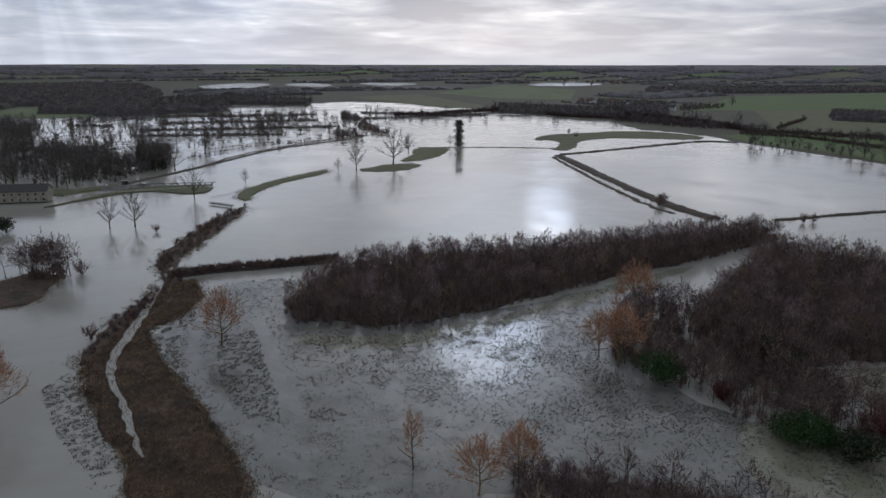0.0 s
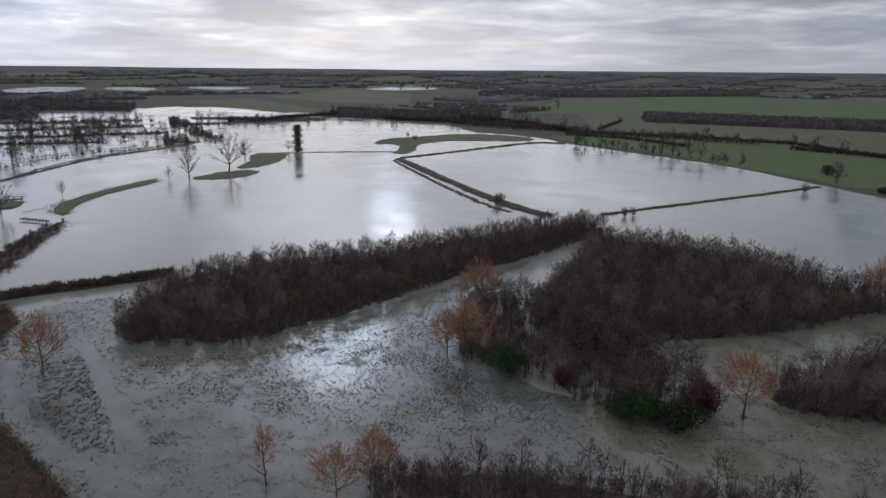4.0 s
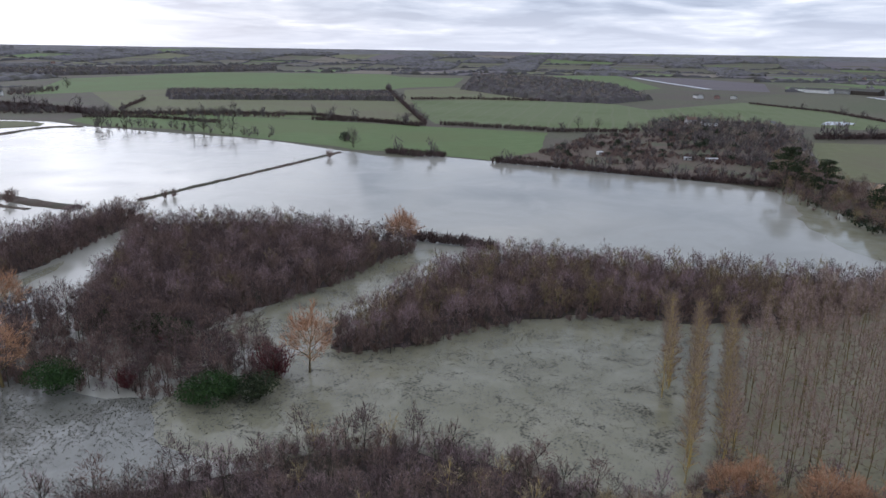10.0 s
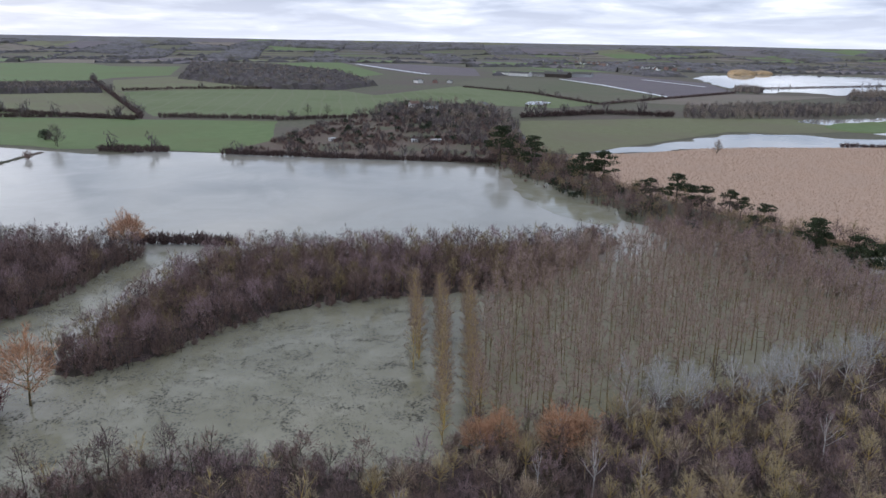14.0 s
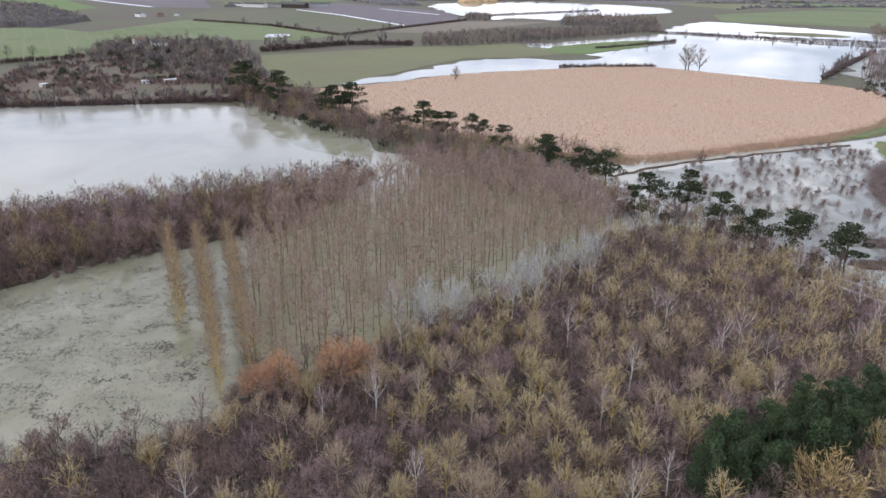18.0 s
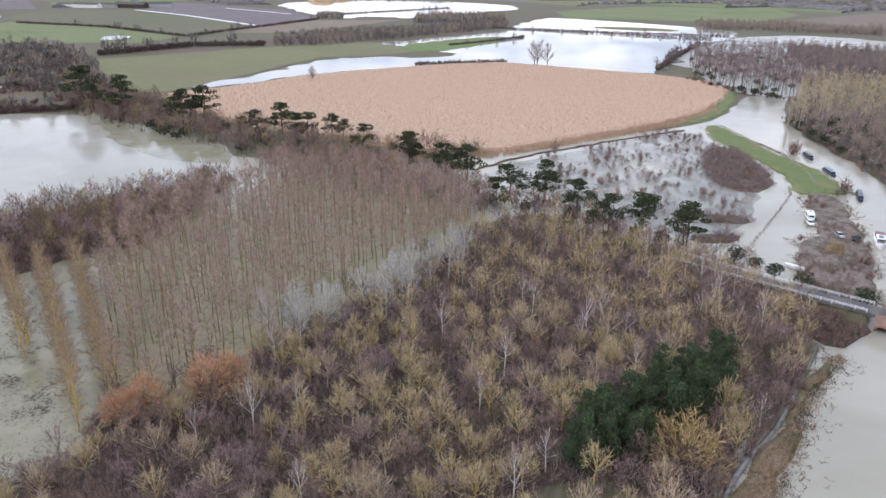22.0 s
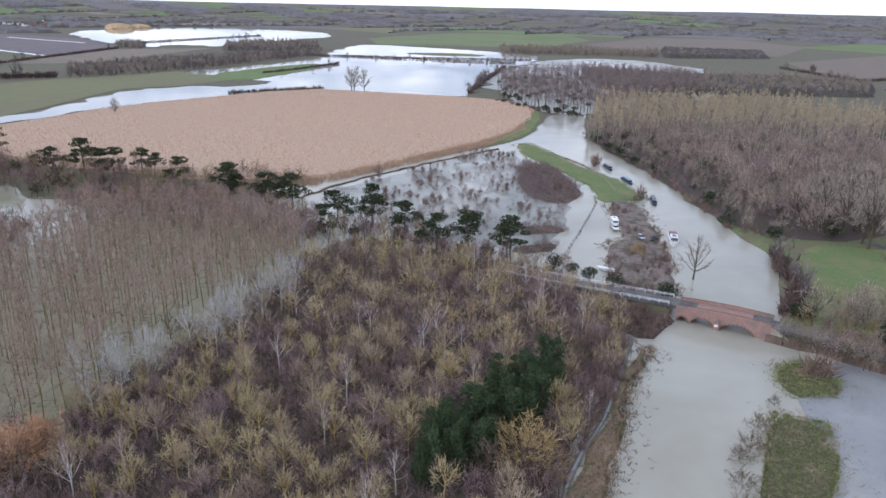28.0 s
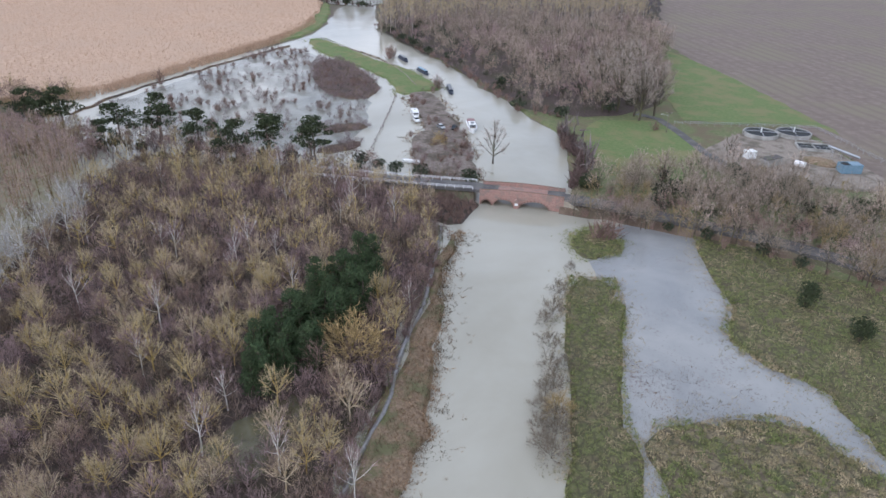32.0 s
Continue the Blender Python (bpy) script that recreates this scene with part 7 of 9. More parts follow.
tuft_field(WET_A, 0.72, speckle, 6, 0.46, 0.095, 0.16)
tuft_field(WET_A, 0.75, lambda q: RNG.uniform(0, 1, len(q)) < 0.10, 4, 0.4, 0.09, 0.2)
for pts, size, turn in ((CRACK_A, 2.6, 68), (CRACK_B, 3.0, 75), (CRACK_C, 2.8, 60)):
    tuft_field(pts, 0.42, lambda q: cells(q, size, 1.7, turn, 4, 0.20) & (RNG.uniform(0, 1, len(q)) < 0.8), 5, 0.42, 0.10, 0.2)
tuft_field([(-33, 152), (-28, 155), (-22, 150), (-25, 146), (-31, 148)], 0.8, lambda q: RNG.uniform(0, 1, len(q)) < 0.7, 8, 0.5, 0.1, 0.3)
for pts, gap, cut, sd in ((WET_B, 1.3, 0.1, 4.0), (WET_C, 1.2, 0.0, 5.0)):
    stuff("drowned_grass", tufts(clumps(pts, gap, 12, cut, sd, WET_SKIP), 0.05, 9, 0.42, 0.09, 0.36, RNG, 0.9), M_TUFT, "tufts of drowned grass standing in shallow flood water")
stuff("drowned_grass", tufts(clumps([(56, -103), (48, -108), (38, -108), (30, -104), (38, -96), (44, -90), (50, -92)], 0.8, 4, 0.0, 8.5), 0.05, 8, 0.35, 0.09, 0.25, RNG, 0.9), M_TUFT, "purple-brown weeds showing through the shallow flood")


def fringe(pts, n, reach, material, h, label, closed=True, z=0.1):
    """Broken tufts along a water's edge, thinning outwards."""
    ring = list(pts) + (list(pts[:1]) if closed else [])
    xy = along(ring, 1.0 / n, RNG, 0.01)
    r = np.abs(RNG.normal(size=len(xy))) * reach
    ang = RNG.uniform(0, 6.283, len(xy))
    xy = xy + np.column_stack([np.cos(ang), np.sin(ang)]) * r[:, None]
    keep = patchy(xy, 7, 3.3) > -0.25
    stuff("water_margin", tufts(xy[keep], z, 5, h, 0.10, 0.3, RNG, 0.8), material, label)


for pts, n, reach, m, h in ((MARSH_BANK, 9, 3.5, M_TUFT_BROWN, 0.7), (RIVER_BANK, 6, 2.2, M_TUFT_BROWN, 0.7), (RIVER_FRINGE, 9, 2.4, M_TUFT_BROWN, 0.7), (GREEN_ISLE, 14, 2.4, M_TUFT_STRAW, 0.5), (RIGHT_LAND, 12, 3.2, M_TUFT_STRAW, 0.45),
                            (RIGHT_FRONT, 13, 3.4, M_TUFT_STRAW, 0.45), (BANK_ISLE, 7, 1.5, M_TUFT_GREEN, 0.5), (YARD, 5, 2.0, M_TUFT_BROWN, 0.7), (TOWPATH, 4, 1.2, M_TUFT_GREEN, 0.5), (SPIT, 5, 2.0, M_TUFT_BROWN, 0.6), (CRESCENT, 3, 2.5, M_TUFT_GREEN, 0.6)):
    fringe(pts, n, reach, m, h, "broken grass tufts along the water margin")
fringe(FOOTPATH, 14, 1.3, M_TUFT_GREEN, 0.35, "green verge along the river path", False, 0.45)
for pts in (LEVEE_A, LEVEE_A2, LEVEE_B, LEVEE_C, CAUSEWAY):
    fringe(pts, 2.5, 4.0, M_TUFT_BROWN, 0.8, "rough dead grass along the flood bank", False)
stuff("sedge", tufts(clumps(MARSH_BANK, 0.62, 9, -0.5, 2.0), 0.35, 8, 1.0, 0.14, 0.3, RNG, 0.9), M_TUFT_BROWN, "dense brown dead sedge on the marsh bank", "sedge")
fringe_xy = clumps(RIVER_FRINGE, 0.55, 7, -0.4, 3.0)
fringe_xy = fringe_xy[np.array([from_line(FOOTPATH, x, y) > 1.7 + 0.8 * noise.noise((x / 3, y / 3, 1.0)) for x, y in fringe_xy])]
stuff("sedge", tufts(fringe_xy, 0.35, 6, 0.9, 0.09, 0.3, RNG, 0.8), M_TUFT_BROWN, "brown sedge along the river margin", "sedge")
for pts, green, sd in ((GREEN_ISLE, 0.12, 1), (RIGHT_LAND, 0.02, 3), (RIGHT_FRONT, -0.12, 5), (BANK_ISLE, 0.3, 7)):
    # tussocks parted by winding dark gaps, green and straw-coloured in patches
    xy = scatter(pts, 0.36, RNG, 0.5)
    xy = xy[cells(xy, 1.9, 1.5, 35, sd, 0.15)]
    leaf = patchy(xy, 6, sd) + 0.5 * patchy(xy, 1.8, sd + 1) + RNG.uniform(-0.2, 0.2, len(xy)) < green
    for part_xy, m, lab in ((xy[leaf], M_TUFT_GREEN, "rough green grass tussocks on the river meadow"), (xy[~leaf], M_TUFT_STRAW, "straw-coloured grass tussocks on the river meadow")):
        stuff("tussocks", tufts(part_xy, 0.46, 4, 0.62, 0.14, 0.14, RNG, 0.9), m, lab)
stuff("drowned_grass", tufts(clumps(WET_D, 0.75, 5, 0.0, 8.0), 0.0, 6, 0.45, 0.10, 0.25, RNG, 0.8), M_TUFT_BROWN, "brown grass drowning at the meadow edge")
stuff("reeds", tufts(clumps(REEDS, 2.1, 30, -0.9, 9.0), 1.3, 4, 1.1, 0.22, 0.5, RNG, 0.35), M_REED_TUFT, "pale dry reed stems of the reed bed", "reeds")
stuff("reeds", tufts(clumps(REED_EDGE, 1.0, 12, -0.6, 9.5), 0.2, 5, 2.0, 0.2, 0.4, RNG, 0.25), M_REED_TUFT, "pale reeds at the water's edge", "reeds")

# ---- far country: patchwork of fields, hedges and woods out to the hills ----
PLACED = [p for p, _, _ in FIELDS] + [FLOOD, FF_MAIN, FF_TWO, FF_A, FF_B, FF_C, FF_D, EAST_LAND, REEDS, WORKS, MEADOW, GREEN_STRIP, FF_POND]
PLACED += [p for p, _, _, _ in FAR_WOODS]


def far_country():
    r = np.random.default_rng(5)
    groups = {k: ([], []) for k in range(6)}
    HV, HF, CV, CF, trees = [], [], [], [], []
    a = radians(27)
    c, s = math.cos(a), math.sin(a)
    W, D = 300.0, 190.0

    def node(ii, jj):
        u = ii * W + 80 * noise.noise((ii * 1.7, jj * 1.3, 0.4)) * 2
        v = jj * D + 50 * noise.noise((ii * 1.1, jj * 1.9, 5.4)) * 2
        return Vector((u * c - v * s, u * s + v * c))

    def hedge_row(p0, p1, step, wide):
        """An uneven hedge: a crumpled ridge with gaps."""
        n = max(2, int((p1 - p0).length / step))
        d = (p1 - p0).normalized()
        sd = Vector((-d.y, d.x))
        o = len(HV)
        for k in range(n + 1):
            p = p0.lerp(p1, k / n) + sd * r.normal() * 0.8
            h = max(0.4, (3.2 + 1.6 * r.normal()) * wide) * (0.3 if r.uniform() < 0.07 else 1)
            z = hill(p.x, p.y)
            for q, zz in ((p - sd * 1.8 * wide, z), (p - sd * 1.1 * wide, z + h * 0.8), (p + sd * 0.2, z + h), (p + sd * 1.1 * wide, z + h * 0.75), (p + sd * 1.8 * wide, z)):
                HV.append((q.x + r.normal() * 0.3, q.y + r.normal() * 0.3, zz))
        for k in range(n):
            for j in range(4):
                b = o + k * 5 + j
                HF.append((b, b + 5, b + 6, b + 1))

    for i in range(-18, 19):
        for j in range(-28, 29):
            q = [node(i, j), node(i + 1, j), node(i + 1, j + 1), node(i, j + 1)]
            m = (q[0] + q[1] + q[2] + q[3]) / 4
            R = m.length
            az = math.degrees(math.atan2(m.x, m.y))
            if R < 620 or R > 4850 or not (-48 < az < 178):
                continue
            X = np.array([p.x for p in q] + [m.x]); Y = np.array([p.y for p in q] + [m.y])
            if any(inside(p, X, Y).any() for p in PLACED):
                continue
            kind = int(r.choice(6, p=[0.15, 0.19, 0.18, 0.14, 0.12, 0.22]))
            if R > 4000 and r.uniform() < 0.75:
                kind = 5                    # wooded crest of the hills, in the haze-tinted grey
            V, F = groups[kind]
            n = 4
            o = len(V)
            for y in range(n + 1):
                for x in range(n + 1):
                    p = q[0].lerp(q[1], x / n).lerp(q[3].lerp(q[2], x / n), y / n)
                    V.append((p.x, p.y, hill(p.x, p.y) + 0.10))
            for y in range(n):
                for x in range(n):
                    k = o + y * (n + 1) + x
                    F.append((k, k + 1, k + n + 2, k + n + 1))
            for p0, p1 in ((q[0], q[1]), (q[0], q[3])):
                if R > 4150 or r.uniform() < (0.12 if R < 2000 else 0.2):
                    continue
                hedge_row(p0, p1, 7.0 if R < 2000 else 14.0, 1.15 if R < 2000 else 1.9)
                for k in range(int((p1 - p0).length / 240)):
                    p = p0.lerp(p1, r.uniform())
                    trees.append(("far_dark", p.x, p.y, hill(p.x, p.y), r.uniform(0.6, 1.1)))
            if kind == 5 and R < 4150:
                # a far wood: a crumpled canopy with single crowns along its edges
                nx, ny = 22, 14
                o = len(CV)
                for y in range(ny + 1):
                    for x in range(nx + 1):
                        p = q[0].lerp(q[1], x / nx).lerp(q[3].lerp(q[2], x / nx), y / ny)
                        edge = x in (0, nx) or y in (0, ny)
                        CV.append((p.x + r.normal() * 2, p.y + r.normal() * 2, hill(p.x, p.y) + (0 if edge else 8.5 + 2.2 * r.normal())))
                for y in range(ny):
                    for x in range(nx):
                        k = o + y * (nx + 1) + x
                        CF.append((k, k + 1, k + nx + 2, k + nx + 1))
                for x, y in scatter([(p.x, p.y) for p in q], 60, r):
                    trees.append((("far_dark", "far_wood")[int(r.integers(0, 2))], x, y, hill(x, y), r.uniform(0.9, 1.3)))
    for k, m, lab in ((0, M_BRIGHT, "far green fields"), (1, M_PASTURE, "far dull pastures"), (2, M_OLIVE, "far olive stubble fields"), (3, M_PURPLE, "far dark bare fields"), (4, M_PALE, "far pale stubble fields"), (5, M_THICKET, "far wooded ground")):
        V, F = groups[k]
        if F:
            tagged(new("far_fields", mesh_of("far_fields", V, F, [m])), lab, "field", kind="stuff")
    # hedges and woods share the colour that has the haze mixed in
    tagged(new("far_hedges", mesh_of("far_hedges", HV, HF, [M_THICKET])), "network of far dark hedges", "hedge", kind="stuff")
    tagged(new("far_woods", mesh_of("far_woods", CV, CF, [M_THICKET])), "far dark bare woods", "woodland", kind="stuff")
    G.joined("far_trees", trees, "far hedgerow trees and wood edges", "woodland")


far_country()

# ---- built things ----


def part(name, bm, material, parent=None, label=""):
    me = bpy.data.meshes.new(name)
    bmesh.ops.recalc_face_normals(bm, faces=bm.faces)
    bm.to_mesh(me)
    bm.free()
    me.materials.append(material)
    ob = new(name, me)
    if parent:
        ob.parent = parent
    return tagged(ob, label)


def box(w, d, h, x=0.0, y=0.0, z=0.0, bevel=0.0, bm=None, turn=0.0):
    """A box standing on z, with eased edges."""
    bm = bm or bmesh.new()
    r = bmesh.ops.create_cube(bm, size=1, matrix=Matrix.LocRotScale((x, y, z + h / 2), Euler((0, 0, turn)), (w, d, h)))
    if bevel:
        es = list({e for v in r["verts"] for e in v.link_edges})
        bmesh.ops.bevel(bm, geom=es, offset=bevel, segments=1, affect="EDGES")
    return bm


def rod(a, b, r=0.05, r2=None, sides=6, bm=None):
    bm = bm or bmesh.new()
    a, b = Vector(a), Vector(b)
    m = Matrix.Translation((a + b) / 2) @ (b - a).to_track_quat("Z", "Y").to_matrix().to_4x4()
    bmesh.ops.create_cone(bm, cap_ends=True, segments=sides, radius1=r, radius2=r if r2 is None else r2, depth=(b - a).length, matrix=m)
    return bm


def prism(sec, y0, y1, bm=None):
    """A section of (x, z) points drawn out along y."""
    bm = bm or bmesh.new()
    a = [bm.verts.new((x, y0, z)) for x, z in sec]
    b = [bm.verts.new((x, y1, z)) for x, z in sec]
    n = len(sec)
    for i in range(n):
        bm.faces.new((a[i], a[(i + 1) % n], b[(i + 1) % n], b[i]))
    bm.faces.new(a)
    bm.faces.new(b[::-1])
    return bm


def thing(name, x, y, z, turn, label, category, group="", kind=""):
    e = new(name)
    e.matrix_world = pose(x, y, z, 0, 0, turn)
    return tagged(e, label, category, group, kind)


def ribbon(name, pts, width, z, material, label, category="road", thick=0.12):
    """A made surface along a line; z may change from point to point."""
    V, F = [], []
    n = len(pts)
    for i, p in enumerate(pts):
        a, b = Vector(pts[max(i - 1, 0)][:2]), Vector(pts[min(i + 1, n - 1)][:2])
        d = (b - a).normalized()
        s = Vector((-d.y, d.x)) * width / 2
        zz = p[2] if len(p) > 2 else z
        for k, dz in ((-1, 0), (1, 0), (1, -thick), (-1, -thick)):
            V.append((p[0] + s.x * k, p[1] + s.y * k, zz + dz))
    for i in range(n - 1):
        for j in range(4):
            k = (j + 1) % 4
            F.append((i * 4 + j, i * 4 + 4 + j, i * 4 + 4 + k, i * 4 + k))
    F += [(0, 1, 2, 3), (n * 4 - 1, n * 4 - 2, n * 4 - 3, n * 4 - 4)]
    return tagged(new(name, mesh_of(name, V, F, [material])), label, category, kind="structure")


def fence(pts, gap, h, material, label, rails=2, thick=0.10):
    """A post and rail fence along points (x, y, z)."""
    e = thing("fence", pts[0][0], pts[0][1], pts[0][2], 0, label, "fence")
    o = Vector(pts[0])
    for a, b in zip(pts[:-1], pts[1:]):
        a, b = Vector(a) - o, Vector(b) - o
        n = max(1, int((b - a).length / gap))
        for i in range(n + 1):
            p = a.lerp(b, i / n)
            part("post", box(thick, thick, h, p.x, p.y, p.z - 0.1), material, e)
        for k in range(rails):
            zz = Vector((0, 0, h * (0.45 + 0.45 * k / max(1, rails - 1))))
            part("rail", rod(a + zz, b + zz, thick * 0.42, sides=4), material, e)
    return e


# -- the brick bridge over the river --
BR = Vector((128.3, -137.2, 0))
BD = Vector((-0.822, -0.569, 0))
BT = math.degrees(math.atan2(BD.y, BD.x))


def make_bridge():
    L, W = 24.0, 6.6
    e = thing("bridge", BR.x, BR.y, 0, BT, "old red brick river bridge with three low arches", "bridge")
    ARCH = ((0.6, 3.4, 1.5), (4.1, 9.8, 2.1), (11.7, 19.9, 2.25))
    crown = lambda u: 3.55 + 0.45 * math.sin(math.pi * u / L)

    def under(u):
        for a, b, h in ARCH:
            if a < u < b:
                t = (u - a) / (b - a) * 2 - 1
                return -0.3 + (h + 0.3) * math.sqrt(max(0.0, 1 - t * t)) ** 0.9
        return -0.5
    us = sorted({round(i * 0.25, 2) for i in range(int(L / 0.25) + 1)} | {a for a, _, _ in ARCH} | {b for _, b, _ in ARCH} | {a + 0.02 for a, _, _ in ARCH} | {b - 0.02 for _, b, _ in ARCH})
    bm = bmesh.new()
    cols = [[bm.verts.new((u, y, z)) for y, z in ((0, under(u)), (0, crown(u)), (W, crown(u)), (W, under(u)))] for u in us]
    for a, b in zip(cols[:-1], cols[1:]):
        for j in range(4):
            bm.faces.new((a[j], b[j], b[(j + 1) % 4], a[(j + 1) % 4]))
    bm.faces.new(cols[0]); bm.faces.new(cols[-1][::-1])
    part("arch_wall", bm, M_BRICK, e, "weathered red brick arches")
    for y, nm in ((-0.05, "parapet"), (W - 0.33, "parapet")):
        bm = bmesh.new()
        q = [[bm.verts.new((u, yy, crown(u) + z)) for yy, z in ((y, -0.05), (y, 1.0), (y + 0.38, 1.0), (y + 0.38, -0.05))] for u in us[::4] + [us[-1]]]
        for a, b in zip(q[:-1], q[1:]):
            for j in range(4):
                bm.faces.new((a[j], b[j], b[(j + 1) % 4], a[(j + 1) % 4]))
        bm.faces.new(q[0]); bm.faces.new(q[-1][::-1])
        p = part(nm, bm, M_BRICK, e)
        for k in range(24):
            u = k + 0.5
            part("coping_stone", box(0.96, 0.46, 0.14, u, y + 0.19, crown(u) + 1.0, 0.03), M_TILE, p)
        part("string_course", rod((0.2, y + (0 if y < 1 else 0.38), crown(0)), (L - 0.2, y + (0 if y < 1 else 0.38), crown(L)), 0.09, sides=4), M_BRICK, p)
    # cutwater between the two wide arches, with a small white sign
    part("cutwater", prism([(10.0, -0.5), (11.5, -0.5), (11.5, 2.3), (10.75, 2.9), (10.0, 2.3)], -0.9, 0.0), M_BRICK, e)
    part("sign", box(0.9, 0.06, 0.7, 10.75, -0.95, 1.0), M_WHITE, e, "small plain white navigation sign")
    for a, b, h in ARCH:
        bm = bmesh.new()
        m = 13
        for i in range(m):
            t = math.pi * (i + 0.5) / m
            c = (a + b) / 2 - math.cos(t) * ((b - a) / 2 + 0.2)
            box(0.36, 0.12, 0.42, c, -0.04, -0.3 + math.sin(t) ** 0.9 * (h + 0.45) - 0.2, bm=bm)
        part("arch_ring", bm, M_TILE, e, "darker brick arch ring")
    part("deck", box(L, W - 0.9, 0.10, L / 2, W / 2, 3.72), M_TARMAC, e, "grey worn road surface")
    # stone wing wall curving down to the bank
    bm = bmesh.new()
    q = []
    for i in range(9):
        t = i / 8
        x, y, z = L + 5.5 * t, -1.6 * t * t, 3.6 - 2.9 * t ** 1.3
        q.append([bm.verts.new(v) for v in ((x, y, -0.4), (x, y, z), (x, y + 0.5, z), (x, y + 0.5, -0.4))])
    for a, b in zip(q[:-1], q[1:]):
        for j in range(4):
            bm.faces.new((a[j], b[j], b[(j + 1) % 4], a[(j + 1) % 4]))
    bm.faces.new(q[0]); bm.faces.new(q[-1][::-1])
    part("wing_wall", bm, M_STONE, e, "pale stone wing wall")


make_bridge()
BN = Vector((0.569, -0.822, 0)) * 3.3
WEST = [(126.5, -139.5, 3.65), (131, -137.2, 3.6), (142, -129.5, 3.3), (148, -126, 3.0), (160, -118, 2.6), (176, -108, 2.2)]
EAST = [(110.3, -149.2, 3.65), (108.5, -150.3, 3.6), (100, -155.5, 3.3), (88.5, -160.5, 2.9), (76, -165, 2.7), (62.5, -169.8, 2.6), (43, -173, 2.5), (31, -173.5, 2.5), (5, -174, 2.4)]
for line, lab in ((WEST, "brown road embankment west of the bridge"), (EAST, "brushy road embankment east of the bridge")):
    c = [(x + BN.x, y + BN.y, z) for x, y, z in line]
    tagged(ridge("embankment", [(x, y) for x, y, _ in c[1:]], 11, 2.5, M_ROUGH, 0.4, 4.4), lab, "bank", kind="structure")
    ribbon("road", c, 5.4, 3.0, M_TARMAC, "narrow grey tarmac road", thick=0.9)
    for side, m in ((-1, M_WHITE), (1, M_WOOD)):
        pts = []
        for i, (x, y, z) in enumerate(c[1:]):
            a, b = Vector(c[i][:2]), Vector(c[min(i + 2, len(c) - 1)][:2])
            d = (b - a).normalized()
            s = Vector((-d.y, d.x)) * 3.0 * side
            pts.append((x + s.x, y + s.y, z - 0.05))
        fence(pts, 2.4, 1.15, M_WHITE if line is WEST else M_WOOD, "white painted post and rail fence beside the road" if line is WEST else "grey weathered post and rail fence beside the road", 3 if line is WEST else 2, 0.10)
G.joined("scrub", [(pick((("shrub", 3), ("under_dark", 2))), x, y, 0.5, RNG.uniform(0.35, 0.7)) for x, y in scatter(BRAMBLES, 1.6, RNG)], "dark brown brambles beside the bridge", "scrub")


# -- boats --


def hull(length, beam, h, bow=0.25, flat=True, bm=None):
    bm = bm or bmesh.new()
    st = (0, 0.04, 0.2, 0.5, 1 - bow, 1 - bow * 0.4, 1.0)
    wd = (0.78 if flat else 0.7, 0.95, 1.0, 1.0, 0.98, 0.68, 0.04)
    q = []
    for s, w in zip(st, wd):
        x = (s - 0.5) * length
        rise = 0.25 * h * max(0.0, (s - 0.7) / 0.3) ** 2
        q.append([bm.verts.new(v) for v in ((x, -beam / 2 * w * 0.85, -0.15), (x, -beam / 2 * w, h + rise), (x, beam / 2 * w, h + rise), (x, beam / 2 * w * 0.85, -0.15))])
    for a, b in zip(q[:-1], q[1:]):
        for j in range(4):
            bm.faces.new((a[j], b[j], b[(j + 1) % 4], a[(j + 1) % 4]))
    bm.faces.new(q[0]); bm.faces.new(q[-1][::-1])
    return bm


def narrowboat(x, y, turn, length, roof_mat, label):
    e = thing("narrowboat", x, y, 0.1, turn, label, "boat", "moored boats")
    part("hull", hull(length, 2.1, 0.9, 0.16), M_NAVY, e)
    cab = part("cabin", prism([(-0.95, 0.9), (-0.82, 1.75), (0.82, 1.75), (0.95, 0.9)], -length * 0.36, length * 0.30), M_NAVY, e)
    cab.rotation_euler = (0, 0, -math.pi / 2)
    rf = part("roof", prism([(-0.86, 1.75), (-0.5, 1.86), (0.5, 1.86), (0.86, 1.75)], -length * 0.37, length * 0.31), roof_mat, e, "long pale cabin roof")
    rf.rotation_euler = (0, 0, -math.pi / 2)
    for s in (-1, 1):
        for k in range(6):
            u = length * (-0.28 + 0.1 * k)
            part("window", box(0.8, 0.05, 0.42, u, s * 0.92, 1.12), M_GLASS, e)
    part("chimney", rod((length * 0.12, 0.3, 1.85), (length * 0.12, 0.3, 2.4), 0.09), M_RUBBER, e)
    part("tiller", rod((-length * 0.47, 0, 0.9), (-length * 0.40, 0, 1.6), 0.04), M_METAL, e)
    part("stern_rail", rod((-length * 0.47, -0.8, 1.5), (-length * 0.47, 0.8, 1.5), 0.04), M_METAL, e)


